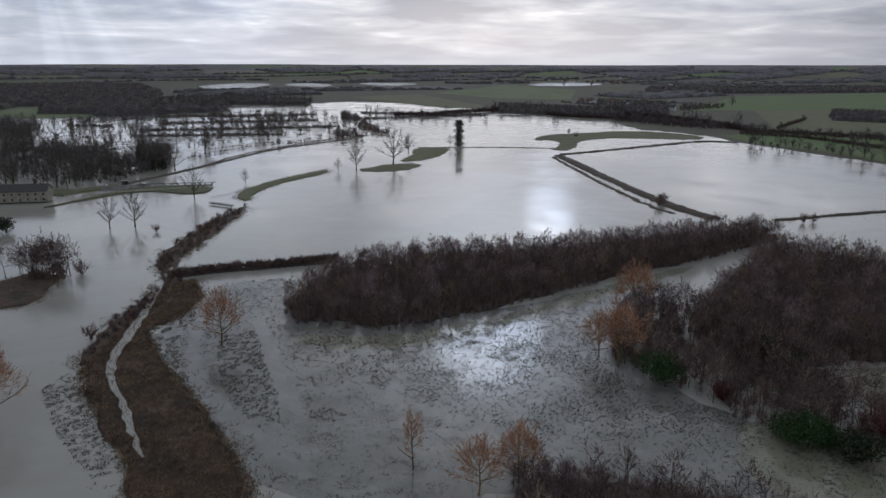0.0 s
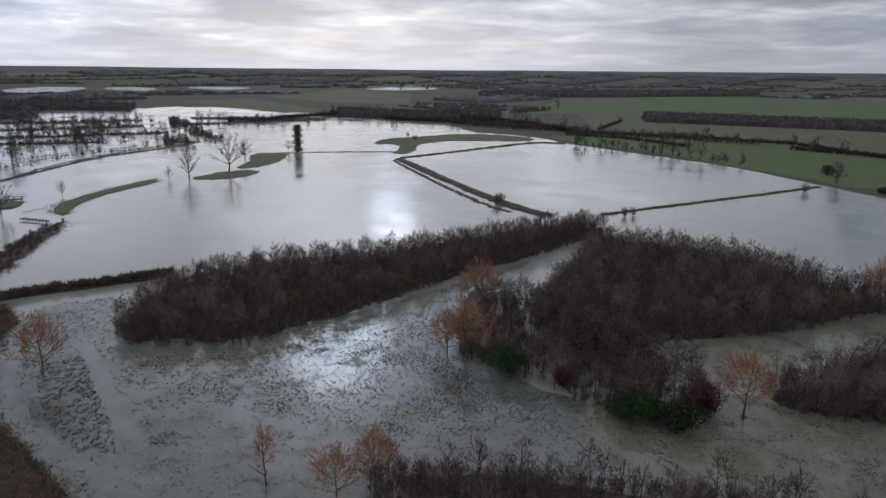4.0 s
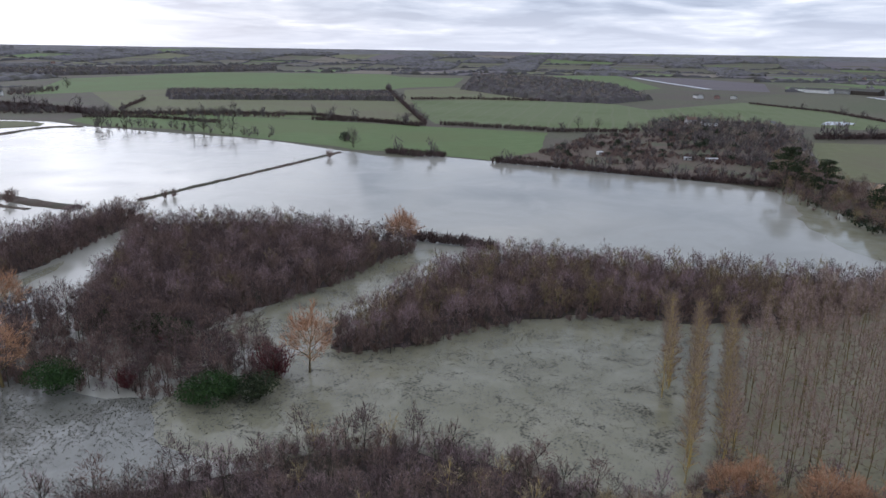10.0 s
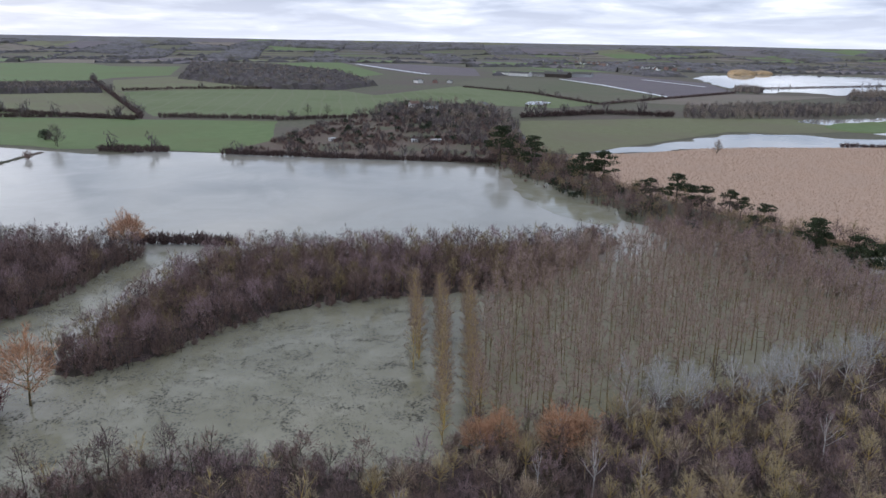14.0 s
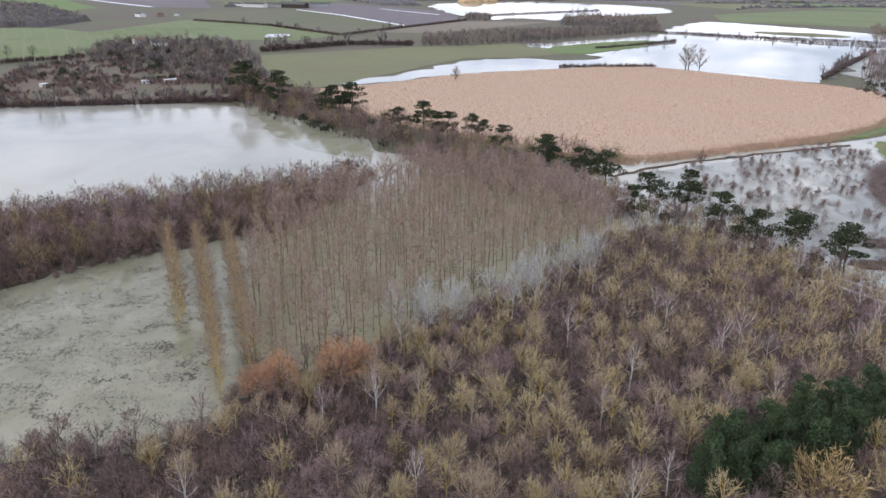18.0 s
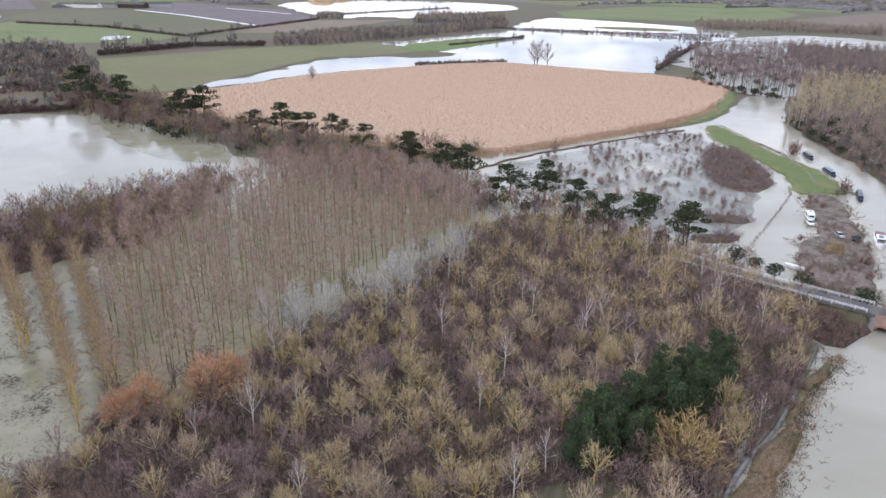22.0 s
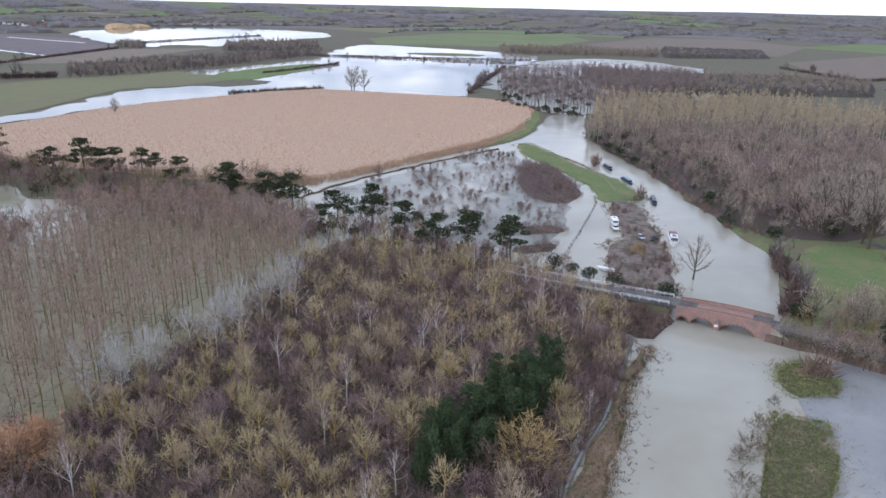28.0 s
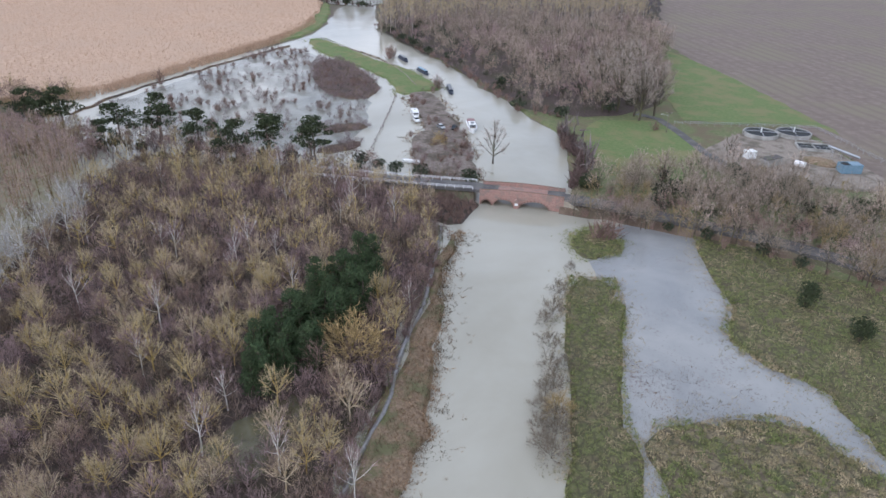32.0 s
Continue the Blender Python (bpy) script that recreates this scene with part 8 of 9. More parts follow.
def cruiser(x, y, turn):
    e = thing("river_cruiser", x, y, 0.1, turn, "white river cruiser with maroon stern cover moored by the bank", "boat", "moored boats")
    part("hull", hull(13.0, 3.6, 1.3, 0.32, False), M_WHITE, e)
    part("cabin", box(5.2, 2.7, 1.1, 0.4, 0, 1.15, 0.16), M_WHITE, e)
    part("cabin_roof", box(4.4, 2.3, 0.12, 0.4, 0, 2.25, 0.05), M_WHITE, e)
    part("sun_deck", box(2.8, 1.4, 0.06, 0.6, 0, 2.38, 0.02), M_CHROMEGREY, e, "dark roof panel")
    part("stern_cover", box(3.2, 2.9, 1.3, -3.8, 0, 1.05, 0.25), M_MAROON, e, "maroon canvas stern cover")
    part("foredeck", box(2.2, 1.9, 0.16, 3.7, 0, 1.30, 0.06), M_WOOD, e)
    for s in (-1, 1):
        for k in range(4):
            part("window", box(0.9, 0.06, 0.5, -1.4 + 1.2 * k, s * 1.36, 1.55), M_GLASS, e)
        part("rubbing_strake", box(10.0, 0.08, 0.14, -0.4, s * 1.7, 1.0), M_MAROON, e)
        part("handrail", rod((1.5, s * 1.2, 1.9), (5.2, s * 0.6, 2.1), 0.035), M_METAL, e)
    part("windscreen", prism([(2.9, 1.6), (3.5, 1.35), (3.0, 2.2)], -1.2, 1.2), M_GLASS, e)


RT = math.degrees(math.atan2(-14, 17))
cruiser(181, -187.5, RT + 180)
narrowboat(227, -220, math.degrees(math.atan2(-13, 17)) + 180, 15, M_CHROMEGREY, "dark navy narrowboat with grey roof moored on the river")
narrowboat(261.5, -234.5, math.degrees(math.atan2(-6, 16)) + 180, 14, M_BLUE, "narrowboat with blue cover moored by the towpath")
narrowboat(290, -246, math.degrees(math.atan2(-8, 19)) + 180, 14, M_CHROMEGREY, "dark narrowboat moored below the willows")


# -- vehicles on the mooring yard --


def wheels(e, L, W, r):
    for sx in (-1, 1):
        for sy in (-1, 1):
            w = part("wheel", rod((sx * L, sy * (W - 0.1), r), (sx * L, sy * (W + 0.1), r), r, sides=12), M_RUBBER, e)
            part("rim", rod((sx * L, sy * (W + 0.1), r), (sx * L, sy * (W + 0.12), r), r * 0.6, sides=10), M_METAL, w)


def caravan(x, y, turn):
    e = thing("caravan", x, y, 0.55, turn, "white touring caravan parked on rough ground", "caravan")
    sec = [(-2.9, 0.45), (-3.0, 1.4), (-2.5, 2.45), (-1.8, 2.65), (2.2, 2.65), (2.8, 2.2), (3.1, 1.1), (3.0, 0.45)]
    part("body", prism(sec, -1.15, 1.15), M_WHITE, e)
    part("front_window", box(0.06, 1.8, 0.6, 3.0, 0, 1.45), M_GLASS, e)
    part("rear_window", box(0.06, 1.6, 0.5, -2.86, 0, 1.6), M_GLASS, e)
    for s in (-1, 1):
        for u in (-1.6, 0.2, 1.7):
            part("window", box(0.9, 0.05, 0.5, u, s * 1.16, 1.5), M_GLASS, e)
    part("door", box(0.6, 0.05, 1.7, -0.7, -1.17, 0.6), M_METAL, e)
    part("tow_bar", rod((3.0, 0, 0.5), (4.1, 0, 0.45), 0.06), M_METAL, e)
    part("rooflight", box(0.7, 0.7, 0.12, 0, 0, 2.65, 0.04), M_GLASS, e)
    wheels(e, 0.35, 1.05, 0.33)


def car(x, y, turn, paint, label):
    e = thing("car", x, y, 0.5, turn, label, "car", "cars on the yard")
    sec = [(-2.1, 0.35), (-2.15, 0.85), (-1.9, 0.95), (1.1, 0.98), (1.9, 0.85), (2.1, 0.6), (2.05, 0.35)]
    part("body", prism(sec, -0.86, 0.86), paint, e)
    part("cabin", prism([(-1.8, 0.95), (-1.3, 1.45), (0.3, 1.48), (1.1, 0.97)], -0.74, 0.74), M_GLASS, e)
    part("roof", box(1.5, 1.4, 0.06, -0.5, 0, 1.46, 0.02), paint, e)
    for s in (-1, 1):
        part("headlight", box(0.08, 0.35, 0.16, 2.02, s * 0.6, 0.62), M_METAL, e)
        part("tail_light", box(0.06, 0.25, 0.2, -2.14, s * 0.65, 0.68), M_MAROON, e)
    wheels(e, 1.3, 0.78, 0.31)


caravan(206, -180.5, 150)
car(200.5, -176.5, 155, M_WHITE, "white car parked beside the caravan")
car(187.5, -177.5, 165, M_METAL, "silver car parked among bushes")
car(183.5, -180.5, 120, M_RUBBER, "black car parked by the river bank")


def dinghy(x, y, turn, label):
    e = thing("dinghy", x, y, 0.5, turn, label, "boat")
    part("hull", hull(6.0, 1.9, 0.6, 0.35, False), M_WHITE, e)
    part("cover", box(4.2, 1.5, 0.18, -0.5, 0, 0.58, 0.08), M_RENDER, e)


dinghy(166.7, -144.5, 30, "pale covered dinghy laid up among brambles")

# -- water works on the far bank --


def filter_bed(x, y, r):
    e = thing("filter_bed", x, y, 1.05, 0, "round concrete filter bed with black stone and a spray arm", "tank", "filter beds")
    bm = bmesh.new()
    n = 40
    ring = [[bm.verts.new((math.cos(2 * math.pi * i / n) * rr, math.sin(2 * math.pi * i / n) * rr, z)) for rr, z in ((r, 0), (r, 1.5), (r - 0.35, 1.5), (r - 0.35, 0))] for i in range(n)]
    for i in range(n):
        a, b = ring[i], ring[(i + 1) % n]
        for j in range(4):
            bm.faces.new((a[j], b[j], b[(j + 1) % 4], a[(j + 1) % 4]))
    part("wall", bm, M_CONCRETE, e)
    part("stone_bed", rod((0, 0, 0), (0, 0, 1.2), r - 0.35, sides=40), M_BLACKBED, e, "bed of black stones")
    part("centre_column", rod((0, 0, 1.2), (0, 0, 3.2), 0.22), M_WHITE, e)
    for k in range(4):
        a = 0.6 + k * math.pi / 2
        c, s = math.cos(a), math.sin(a)
        part("spray_arm", rod((0, 0, 1.7), (c * (r - 0.6), s * (r - 0.6), 1.6), 0.09), M_METAL, e)
        part("stay", rod((0, 0, 3.1), (c * (r - 2.2), s * (r - 2.2), 1.65), 0.025, sides=4), M_METAL, e)
    for k in range(20):
        a = 2 * math.pi * k / 20
        part("buttress", box(0.3, 0.5, 1.4, math.cos(a) * (r + 0.05), math.sin(a) * (r + 0.05), 0, turn=a), M_CONCRETE, e)


filter_bed(103.5, -263, 6.2)
filter_bed(95.5, -273, 6.2)


def make_works():
    e = thing("settling_tank", 84, -263, 1.05, 35, "open concrete settling tank with low walls", "tank")
    for w, d, x, y in ((11, 0.35, 0, -3.5), (11, 0.35, 0, 3.5), (0.35, 7, -5.5, 0), (0.35, 7, 5.5, 0), (0.3, 7, 0, 0)):
        part("wall", box(w, d, 1.0, x, y, 0, 0.04), M_CONCRETE, e)
    part("sludge", box(10.6, 6.6, 0.55, 0, 0, 0), M_BLACKBED, e)
    for y in (-3.5, 3.5):
        part("handrail", rod((-5.4, y, 1.9), (5.4, y, 1.9), 0.04), M_METAL, e)
        for k in range(6):
            part("rail_post", rod((-5.4 + 2.16 * k, y, 1.0), (-5.4 + 2.16 * k, y, 1.9), 0.035), M_METAL, e)
    e = thing("blue_plant_house", 66.5, -247, 0.95, 48, "faded blue steel plant house with an open top", "building")
    for w, d, x, y in ((9, 0.25, 0, -2.6), (9, 0.25, 0, 2.6), (0.25, 5.2, -4.5, 0), (0.25, 5.2, 4.5, 0)):
        part("steel_wall", box(w, d, 4.2, x, y, 0, 0.03), M_BLUE, e)
    for k in range(9):
        part("rib", box(0.12, 0.12, 4.2, -4.2 + 1.05 * k, -2.78, 0), M_BLUE, e)
    part("roof_panel", box(5.2, 5.0, 0.12, -1.8, 0, 4.2, 0.02), M_BLUE, e)
    part("hopper", box(3.0, 3.6, 0.9, 2.6, 0, 3.2, 0.1), M_RUBBER, e)
    part("door", box(1.1, 0.08, 2.1, -2.0, -2.78, 0), M_CHROMEGREY, e)
    e.scale = (0.72, 0.72, 0.72)
    e = thing("conveyor", 73, -258, 0.95, 40, "sloping grey steel conveyor beside the plant house", "conveyor")
    part("belt", rod((-6, 0, 1.0), (5, 0, 4.6), 0.45, sides=4), M_METAL, e)
    for u, z in ((-3, 1.9), (0, 2.9), (3, 3.9)):
        for s in (-0.5, 0.5):
            part("leg", rod((u, s, 0), (u, s, z), 0.06), M_METAL, e)
    e = thing("control_kiosk", 86.5, -233.5, 1.05, 72, "long grey control kiosk with a flat roof", "shed")
    part("body", box(7.2, 2.8, 2.5, 0, 0, 0, 0.05), M_CONCRETE, e)
    part("roof", box(7.6, 3.2, 0.2, 0, 0, 2.5, 0.04), M_SLATE, e)
    part("door", box(0.9, 0.08, 2.0, -2.0, -1.42, 0), M_CHROMEGREY, e)
    for u in (0.2, 2.2):
        part("window", box(1.0, 0.08, 0.7, u, -1.42, 1.2), M_GLASS, e)
    e = thing("site_cabin", 94.5, -235, 1.05, 60, "small white site cabin", "shed")
    part("body", box(3.6, 2.6, 2.5, 0, 0, 0, 0.06), M_WHITE, e)
    part("roof", box(3.8, 2.8, 0.12, 0, 0, 2.5, 0.03), M_RENDER, e)
    part("window", box(1.0, 0.06, 0.7, 0.5, -1.32, 1.2), M_GLASS, e)
    part("door", box(0.8, 0.06, 2.0, -1.0, -1.32, 0.05), M_CHROMEGREY, e)
    e = thing("dosing_tank", 78.8, -238, 1.05, 0, "white dosing tank on a cradle", "tank")
    part("vessel", rod((-1.6, 0, 1.5), (1.6, 0, 1.5), 0.9, sides=16), M_WHITE, e)
    for u in (-1, 1):
        part("cradle", box(0.3, 1.5, 0.9, u, 0, 0), M_CONCRETE, e)
    e = thing("gravel_heap", 76, -249, 1.05, 0, "low heap of brown spoil", "heap")
    bm = bmesh.new()
    bmesh.ops.create_icosphere(bm, subdivisions=3, radius=1, matrix=Matrix.LocRotScale((0, 0, 0), None, (6, 4, 1.6)))
    for v in bm.verts:
        v.co *= 1 + 0.18 * noise.noise(v.co * 0.6)
    part("spoil", bm, M_SEDGE, e)
    e = thing("power_pole", 128.3, -238, 0.95, 20, "wooden power pole with a crossarm", "pole")
    part("post", rod((0, 0, -0.3), (0, 0, 8.2), 0.14, 0.10, 8), M_WOOD, e)
    part("crossarm", box(2.0, 0.12, 0.14, 0, 0, 7.6), M_WOOD, e)
    for u in (-0.8, 0, 0.8):
        part("insulator", rod((u, 0, 7.74), (u, 0, 7.98), 0.06), M_WHITE, e)
    part("lamp_arm", rod((0, 0, 6.6), (2.4, 0, 6.9), 0.05), M_METAL, e)
    part("lamp_head", box(0.7, 0.25, 0.14, 2.6, 0, 6.85, 0.03), M_WHITE, e)


make_works()
fence([(132, -250, 1.0), (112, -270, 1.0), (93, -288, 1.0), (60, -264, 1.0)], 3.0, 1.7, M_METAL, "wire fence on thin posts round the works", 3, 0.07)
fence([(65, -167, 0.6), (52, -159, 0.6), (36, -151, 0.6), (20, -144, 0.6)], 3.2, 1.1, M_WOOD, "weathered post and rail field fence", 2, 0.09)
ribbon("track", [(150, -252, 1.1), (140, -252, 1.12), (125, -242, 1.12), (107, -228, 1.12), (96, -222, 1.12)], 3.4, 1.1, M_TARMAC, "tarmac works track")
tagged(ridge("footpath", FOOTPATH, 1.35, 0.80, M_MUDPATH, 0.3, 3.0), "muddy grey riverside footpath", "path", kind="structure")
tagged(ridge("footpath", [(350, -240), (305, -240), (270, -228), (243, -214)], 1.4, 0.72, M_GRAVEL, 0.3, 5.0), "worn towpath beside the moorings", "path", kind="structure")
ribbon("lane", [(960, 275, 0.32), (892, 244, 0.32), (800, 205, 0.32), (737, 182, 0.32), (626, 144, 0.32), (552, 120, 0.32), (500, 100, 0.32)], 7.0, 0.3, M_TARMAC, "grey country lane", thick=0.2)


# -- houses --


def house(name, x, y, turn, L, W, h, rise, wall, roof, label, rows=2, cols=4, chim=2, z=0.0, group=""):
    e = thing(name, x, y, z, turn, label, "house", group)
    part("wall", box(L, W, h, 0, 0, 0), wall, e)
    part("gable", prism([(-W / 2, h), (0, h + rise - 0.05), (W / 2, h)], -L / 2, L / 2), wall, e).rotation_euler = (0, 0, math.pi / 2)
    for s in (-1, 1):
        bm = bmesh.new()
        c = [(-L / 2 - 0.4, s * (W / 2 + 0.4), h - 0.25), (L / 2 + 0.4, s * (W / 2 + 0.4), h - 0.25), (L / 2 + 0.4, 0, h + rise), (-L / 2 - 0.4, 0, h + rise)]
        v = [bm.verts.new(p) for p in c] + [bm.verts.new((p[0], p[1], p[2] + 0.22)) for p in c]
        for f in ((0, 1, 2, 3), (7, 6, 5, 4), (0, 4, 5, 1), (1, 5, 6, 2), (2, 6, 7, 3), (3, 7, 4, 0)):
            bm.faces.new([v[k] for k in f])
        part("roof", bm, roof, e)
    for k in range(chim):
        u = (-0.36 + 0.72 * k / max(1, chim - 1)) * L
        c = part("chimney", box(0.9, 0.7, 1.8, u, 0, h + rise - 0.6), M_BRICK, e)
        part("pot", rod((u, 0, h + rise + 1.2), (u, 0, h + rise + 1.55), 0.14), M_TILE, c)
    for s in (-1, 1):
        for r in range(rows):
            for k in range(cols):
                u = (-0.5 + (k + 0.5) / cols) * L
                zz = 0.9 + r * (h - 0.3) / rows
                if r == 0 and k == cols // 2:
                    part("door", box(1.0, 0.1, 2.05, u, s * (W / 2 + 0.01), 0.05), M_CHROMEGREY, e)
                    continue
                w = part("window", box(1.0, 0.08, 1.2, u, s * (W / 2 + 0.01), zz), M_GLASS, e)
                part("sill", box(1.2, 0.18, 0.1, u, s * (W / 2 + 0.04), zz - 0.12), M_STONE, w)
    return e


mill = house("mill_house", -251, 416, math.degrees(math.atan2(5.5, 29)), 30, 9.5, 6.4, 3.6, M_STONE, M_SLATE, "long old stone mill house with dark slate roof", 2, 7, 2, 0.7)
house("cottage", -274, 424, 12, 12, 8, 5.4, 3.0, M_STONE, M_SLATE, "stone cottage joined to the mill", 2, 3, 1, 0.7)
house("white_farmhouse", 815, 299, -60, 17, 8, 5.6, 3.4, M_RENDER, M_SLATE, "white rendered farmhouse with a slate roof", 2, 5)
house("farm_cottage", 838, 330, -40, 12, 7, 5, 3, M_RENDER, M_TILE, "pale farm cottage with a tiled roof", 2, 3, 1)
house("farm_cottage", 795, 345, -20, 12, 7, 5, 3, M_STONE, M_SLATE, "grey stone cottage among bare trees", 2, 3, 1)
for x, y, tn, L, lab in ((543, 213, -60, 6, "small white field shelter on rough ground"), (551, 197, -50, 9, "white mobile shed on rough ground"), (520, 277, -30, 5, "small white shed in the scrub")):
    e = thing("field_shed", x, y, 0.1, tn, lab, "shed", "sheds in the scrub")
    part("body", box(L, 3.0, 2.4, 0, 0, 0, 0.06), M_RENDER, e)
    part("roof", box(L + 0.4, 3.4, 0.16, 0, 0, 2.4, 0.04), M_WHITE, e)
    part("door", box(1.0, 0.08, 1.9, -L * 0.2, -1.52, 0.05), M_CHROMEGREY, e)
    part("window", box(1.0, 0.08, 0.7, L * 0.22, -1.52, 1.1), M_GLASS, e)


def barn(x, y, tn, L, W, h, wall, lab, roof=M_SLATE):
    e = thing("barn", x, y, 0.1, tn, lab, "barn", "farm barns")
    part("wall", box(L, W, h, 0, 0, 0), wall, e)
    part("gable", prism([(-W / 2, h), (0, h + W * 0.2), (W / 2, h)], -L / 2, L / 2), wall, e).rotation_euler = (0, 0, math.pi / 2)
    for s in (-1, 1):
        bm = bmesh.new()
        c = [(-L / 2 - 0.5, s * (W / 2 + 0.5), h - 0.2), (L / 2 + 0.5, s * (W / 2 + 0.5), h - 0.2), (L / 2 + 0.5, 0, h + W * 0.2 + 0.1), (-L / 2 - 0.5, 0, h + W * 0.2 + 0.1)]
        v = [bm.verts.new(p) for p in c] + [bm.verts.new((p[0], p[1], p[2] + 0.25)) for p in c]
        for f in ((0, 1, 2, 3), (7, 6, 5, 4), (0, 4, 5, 1), (1, 5, 6, 2), (2, 6, 7, 3), (3, 7, 4, 0)):
            bm.faces.new([v[k] for k in f])
        part("roof", bm, roof, e)
    part("door", box(5.0, 0.2, h * 0.8, 0, -W / 2 - 0.05, 0), M_CHROMEGREY, e)


for x, y, tn, L, W, h, wm, lab in (
        (1349, 522, 40, 24, 12, 5, M_RENDER, "white barn by the far farm"), (1369, 494, 20, 18, 10, 5, M_BRICK, "brick barn by the far farm"), (1781, 417, 70, 60, 20, 7, M_RENDER, "long pale barn on the far farm"),
        (1783, 325, 70, 70, 24, 8, M_TIMBER_DK, "long dark barn on the far farm"), (1252, 722, 30, 22, 10, 5, M_RENDER, "white farm building among trees"), (1814, 469, 60, 40, 16, 6, M_RENDER, "pale steel barn on the far farm"),
        (1840, 270, 80, 50, 20, 7, M_METAL, "grey steel far barn"), (1795, 372, 65, 46, 18, 7, M_CONCRETE, "grey concrete far barn"), (1390, 470, 10, 16, 9, 4, M_RENDER, "small white far barn")):
    barn(x, y, tn, L, W, h, wm, lab)

# far village: brick and pale houses along the skyline
vr = np.random.default_rng(21)
proto = []
for k, (wm, rm, lab) in enumerate(((M_BRICK, M_TILE, "far red brick village house"), (M_RENDER, M_SLATE, "far white village house with slate roof"), (M_STONE, M_TILE, "far pale stone village house"))):
    proto.append(house("village_house", 2560 + 60 * k, 100 + 40 * k, 30 * k, 14, 9, 6, 4, wm, rm, lab, 2, 3, 1, 0.1, "far village houses"))
for k in range(60):
    t = vr.uniform()
    x = 2483 + (3050 - 2483) * t + vr.normal() * 90
    y = 20 + 420 * t + vr.normal() * 110
    copy_thing(proto[int(vr.integers(0, 3))], pose(x, y, hill(x, y), 0, 0, vr.uniform(0, 180)))
for k in range(26):
    x, y = 640 + vr.normal() * 260, 3250 + vr.normal() * 160
    copy_thing(proto[int(vr.integers(0, 3))], pose(x, y, hill(x, y), 0, 0, vr.uniform(0, 180)))
for k in range(16):
    x, y = 330 + vr.normal() * 60, 1460 + vr.normal() * 70
    copy_thing(proto[int(vr.integers(0, 3))], pose(x, y, hill(x, y), 0, 0, vr.uniform(0, 180)))
e = thing("church", 3120, 472, 0, 20, "far grey church with a tall spire", "church")
part("nave", box(26, 12, 9, 14, 0, 0), M_STONE, e)
part("nave_roof", prism([(-6.4, 9), (0, 14), (6.4, 9)], 1, 27), M_SLATE, e).rotation_euler = (0, 0, -math.pi / 2)
part("tower", box(8, 8, 18, 0, 0, 0), M_STONE, e)
part("spire", rod((0, 0, 18), (0, 0, 36), 4.4, 0.1, 8), M_STONE, e)
for nm, x, y, sx, sy, sz, lab in (("sand_heap", 2330, -125, 60, 40, 15, "pale orange sand heap beside the far flood"), ("sand_heap", 2420, -190, 40, 30, 11, "low pale sand heap beside the far flood")):
    bm = bmesh.new()
    bmesh.ops.create_icosphere(bm, subdivisions=3, radius=1, matrix=Matrix.LocRotScale((0, 0, 0), None, (sx, sy, sz)))
    for v in bm.verts:
        v.co *= 1 + 0.2 * noise.noise(v.co * 0.05)
    e = thing(nm, x, y, 0, 0, lab, "heap")
    part("sand", bm, M_SAND, e)
for pts, w in (([(1690, 300), (1500, 180), (1215, 40)], 9), ([(2300, 1120), (2000, 880), (1720, 640)], 12), ([(1790, 120), (1560, -20)], 6)):
    ribbon("crop_cover", [(x, y, 0.45) for x, y in pts], w, 0.4, M_WHITE, "long white plastic crop cover", "cover", 0.25)

# -- the lock and weir beside the mill --


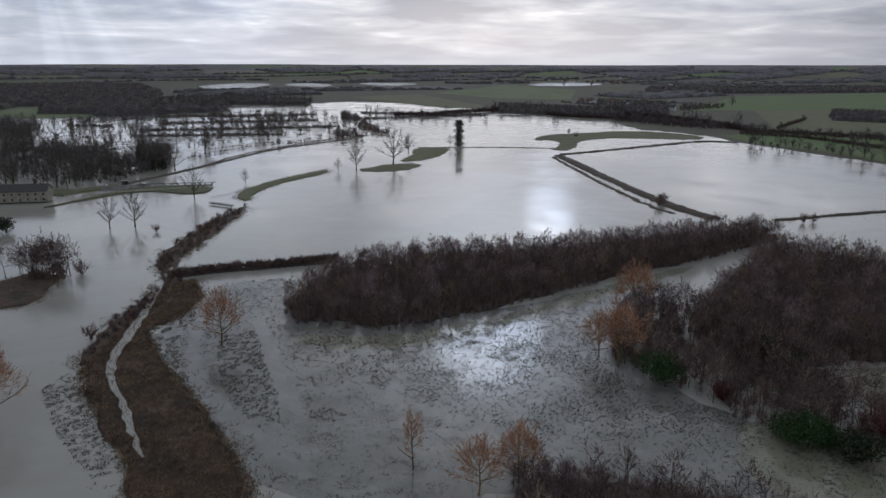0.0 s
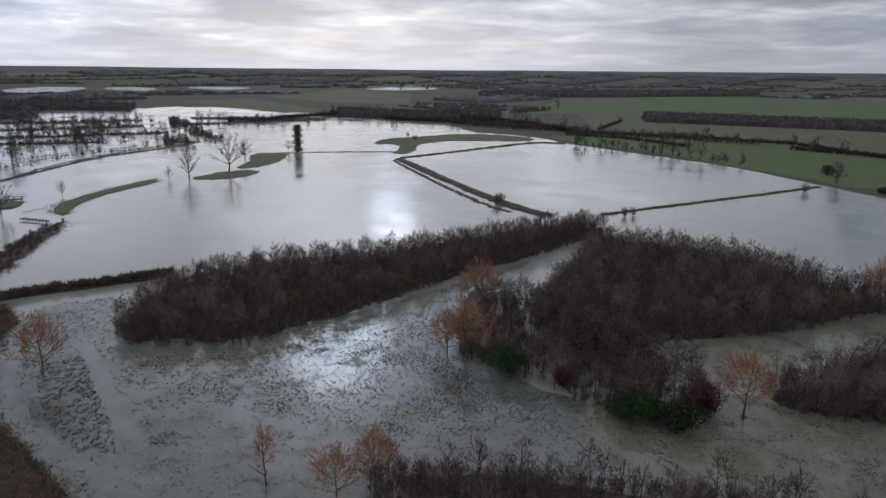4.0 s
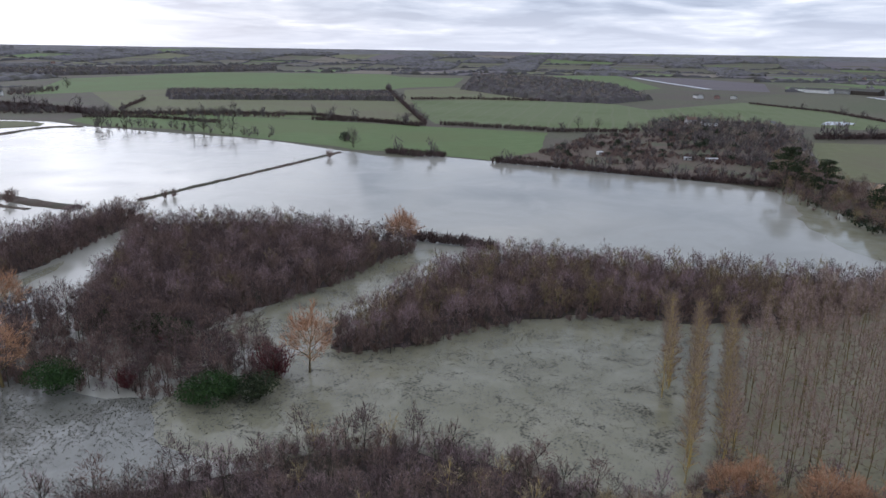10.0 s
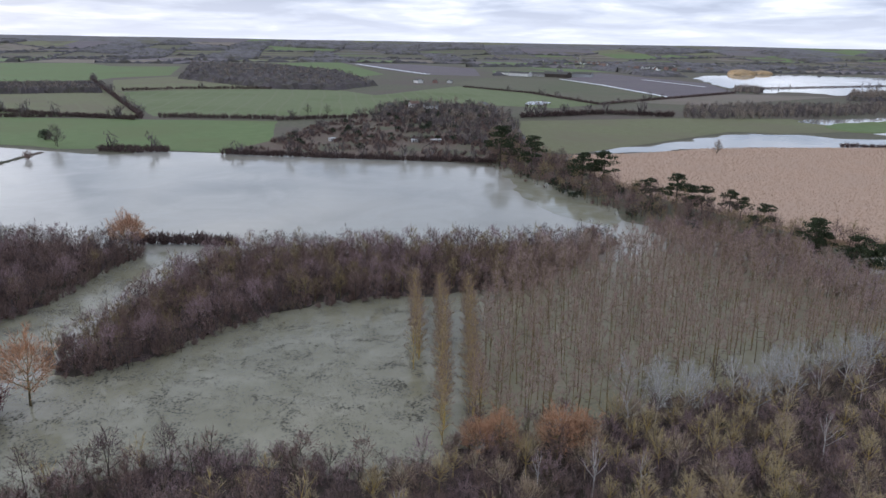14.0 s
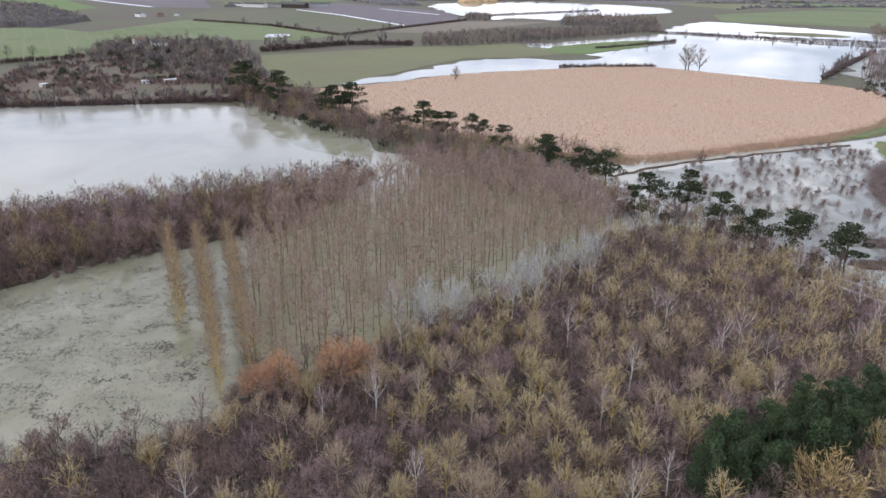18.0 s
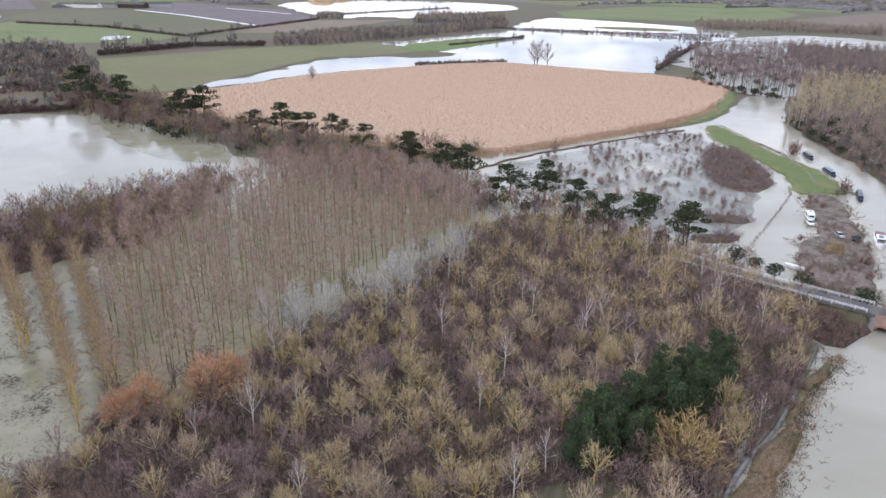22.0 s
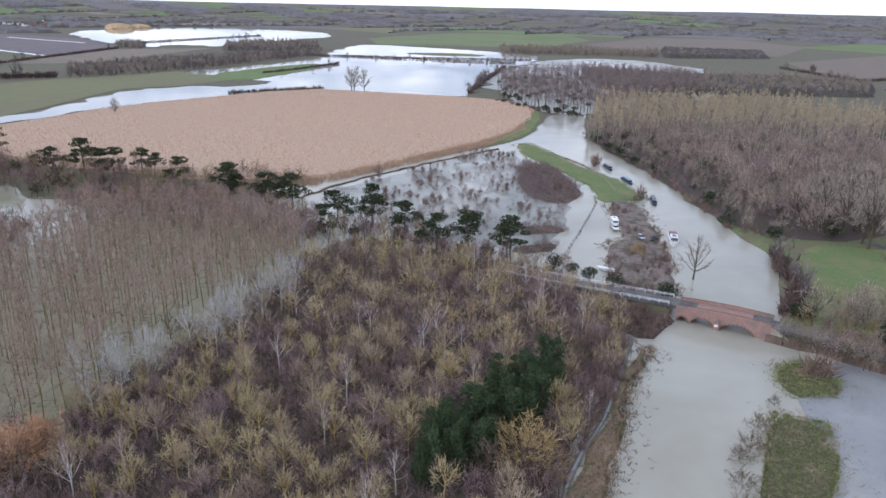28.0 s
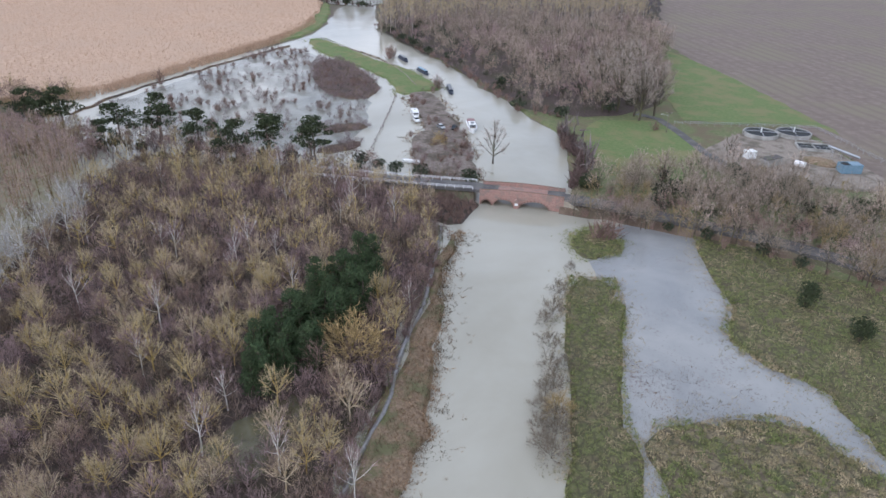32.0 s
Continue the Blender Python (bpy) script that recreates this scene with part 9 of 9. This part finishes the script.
def make_lock():
    e = thing("lock", -212, 466, 0.1, 25, "concrete lock with dark timber gates", "lock")
    for y in (-4.2, 4.2):
        part("lock_wall", box(30, 1.2, 1.5, 0, y, -0.3, 0.06), M_CONCRETE, e)
    for u in (-11, 11):
        g = part("gate", box(0.5, 7.4, 1.8, u, 0, -0.3, 0.03), M_TIMBER_DK, e)
        for y in (-3.4, 3.4):
            part("balance_beam", box(0.45, 6.0, 0.45, u, y * 1.6, 1.5, 0.04), M_WHITE if y > 0 else M_TIMBER_DK, g)
    part("footbridge", box(1.4, 10.5, 0.18, 13.5, 0, 1.6, 0.02), M_WOOD, e)
    for s in (-0.65, 0.65):
        part("handrail", rod((13.5 + s, -5, 2.6), (13.5 + s, 5, 2.6), 0.05), M_WHITE, e)
    h = thing("lock_hut", -215.5, 474, 0.9, 25, "small dark lock hut with a pale flat roof", "hut")
    part("body", box(4.2, 3.4, 2.6, 0, 0, 0, 0.04), M_TIMBER_DK, h)
    part("roof", box(4.8, 4.0, 0.2, 0, 0, 2.6, 0.04), M_CONCRETE, h)
    part("window", box(1.2, 0.06, 0.9, 0.6, -1.72, 1.2), M_GLASS, h)
    part("door", box(0.9, 0.06, 2.0, -1.2, -1.72, 0), M_CHROMEGREY, h)
    w = thing("weir", -180, 474, 0.1, 8, "low concrete weir with a long footway", "weir")
    part("sill", box(46, 1.6, 0.9, 0, 0, -0.3, 0.06), M_CONCRETE, w)
    part("footway", box(50, 1.3, 0.2, 0, 1.2, 1.5, 0.03), M_TIMBER_DK, w)
    for k in range(11):
        part("pier", box(0.5, 2.4, 2.0, -22.5 + 4.5 * k, 0.8, -0.4, 0.03), M_CONCRETE, w)
    part("handrail", rod((-25, 1.8, 2.6), (25, 1.8, 2.6), 0.05), M_METAL, w)
    j = thing("jetty", -129, 404, 0.1, math.degrees(math.atan2(-10, 16)), "dark timber landing jetty in the flood", "jetty")
    part("deck", box(19, 1.8, 0.22, 0, 0, 0.9, 0.02), M_TIMBER_DK, j)
    for k in range(9):
        for s in (-0.8, 0.8):
            part("pile", rod((-9 + 2.25 * k, s, -0.6), (-9 + 2.25 * k, s, 1.7), 0.12), M_TIMBER_DK, j)
    part("rail", rod((-9, 0.8, 1.6), (9, 0.8, 1.6), 0.05), M_TIMBER_DK, j)


make_lock()
fence([(-233, 428, 0.9), (-215, 440, 0.9), (-185, 452, 0.9), (-160, 462, 0.9)], 3.0, 1.1, M_WHITE, "white rail fence along the lock path", 2, 0.1)
fence([(-143, 431, 0.0), (-132, 446, 0.0), (-118, 470, 0.0), (-108, 505, 0.0)], 4.0, 1.0, M_WOOD, "line of old posts drowned in the flood", 1, 0.16)
fence([(-106, 258, 0.1), (-86, 267, 0.1), (-66, 273, 0.1), (-46, 280, 0.1)], 2.6, 1.3, M_TIMBER_DK, "dark timber rail fence under the hedge", 2, 0.14)

# ivied poplar standing alone in the flood
IX, IY, IS = IVY_TREE[0]
e = thing("ivied_poplar", IX, IY, 0, 0, "tall dead poplar wrapped in dark ivy standing in the flood", "tree")
rr = np.random.default_rng(3)
part("trunk", rod((0, 0, -0.3), (0, 0, 24), 0.7, 0.2, 8), M_BARK, e)
P = np.column_stack([rr.normal(size=(5200, 2)) * 2.1, rr.uniform(0.6, 26.5, 5200)])
P[:, :2] *= (0.75 + 0.45 * np.sin(P[:, 2:3] * 0.5) ** 2)
V, F = leaves(P, 0.85 * rr.uniform(0.7, 1.3, 5200), rr)
c = new("ivy", mesh_of("ivy", V, F, [M_IVY]))
c.parent = e
G.single("lone", IX - 9, IY + 3, 0, 0.8)
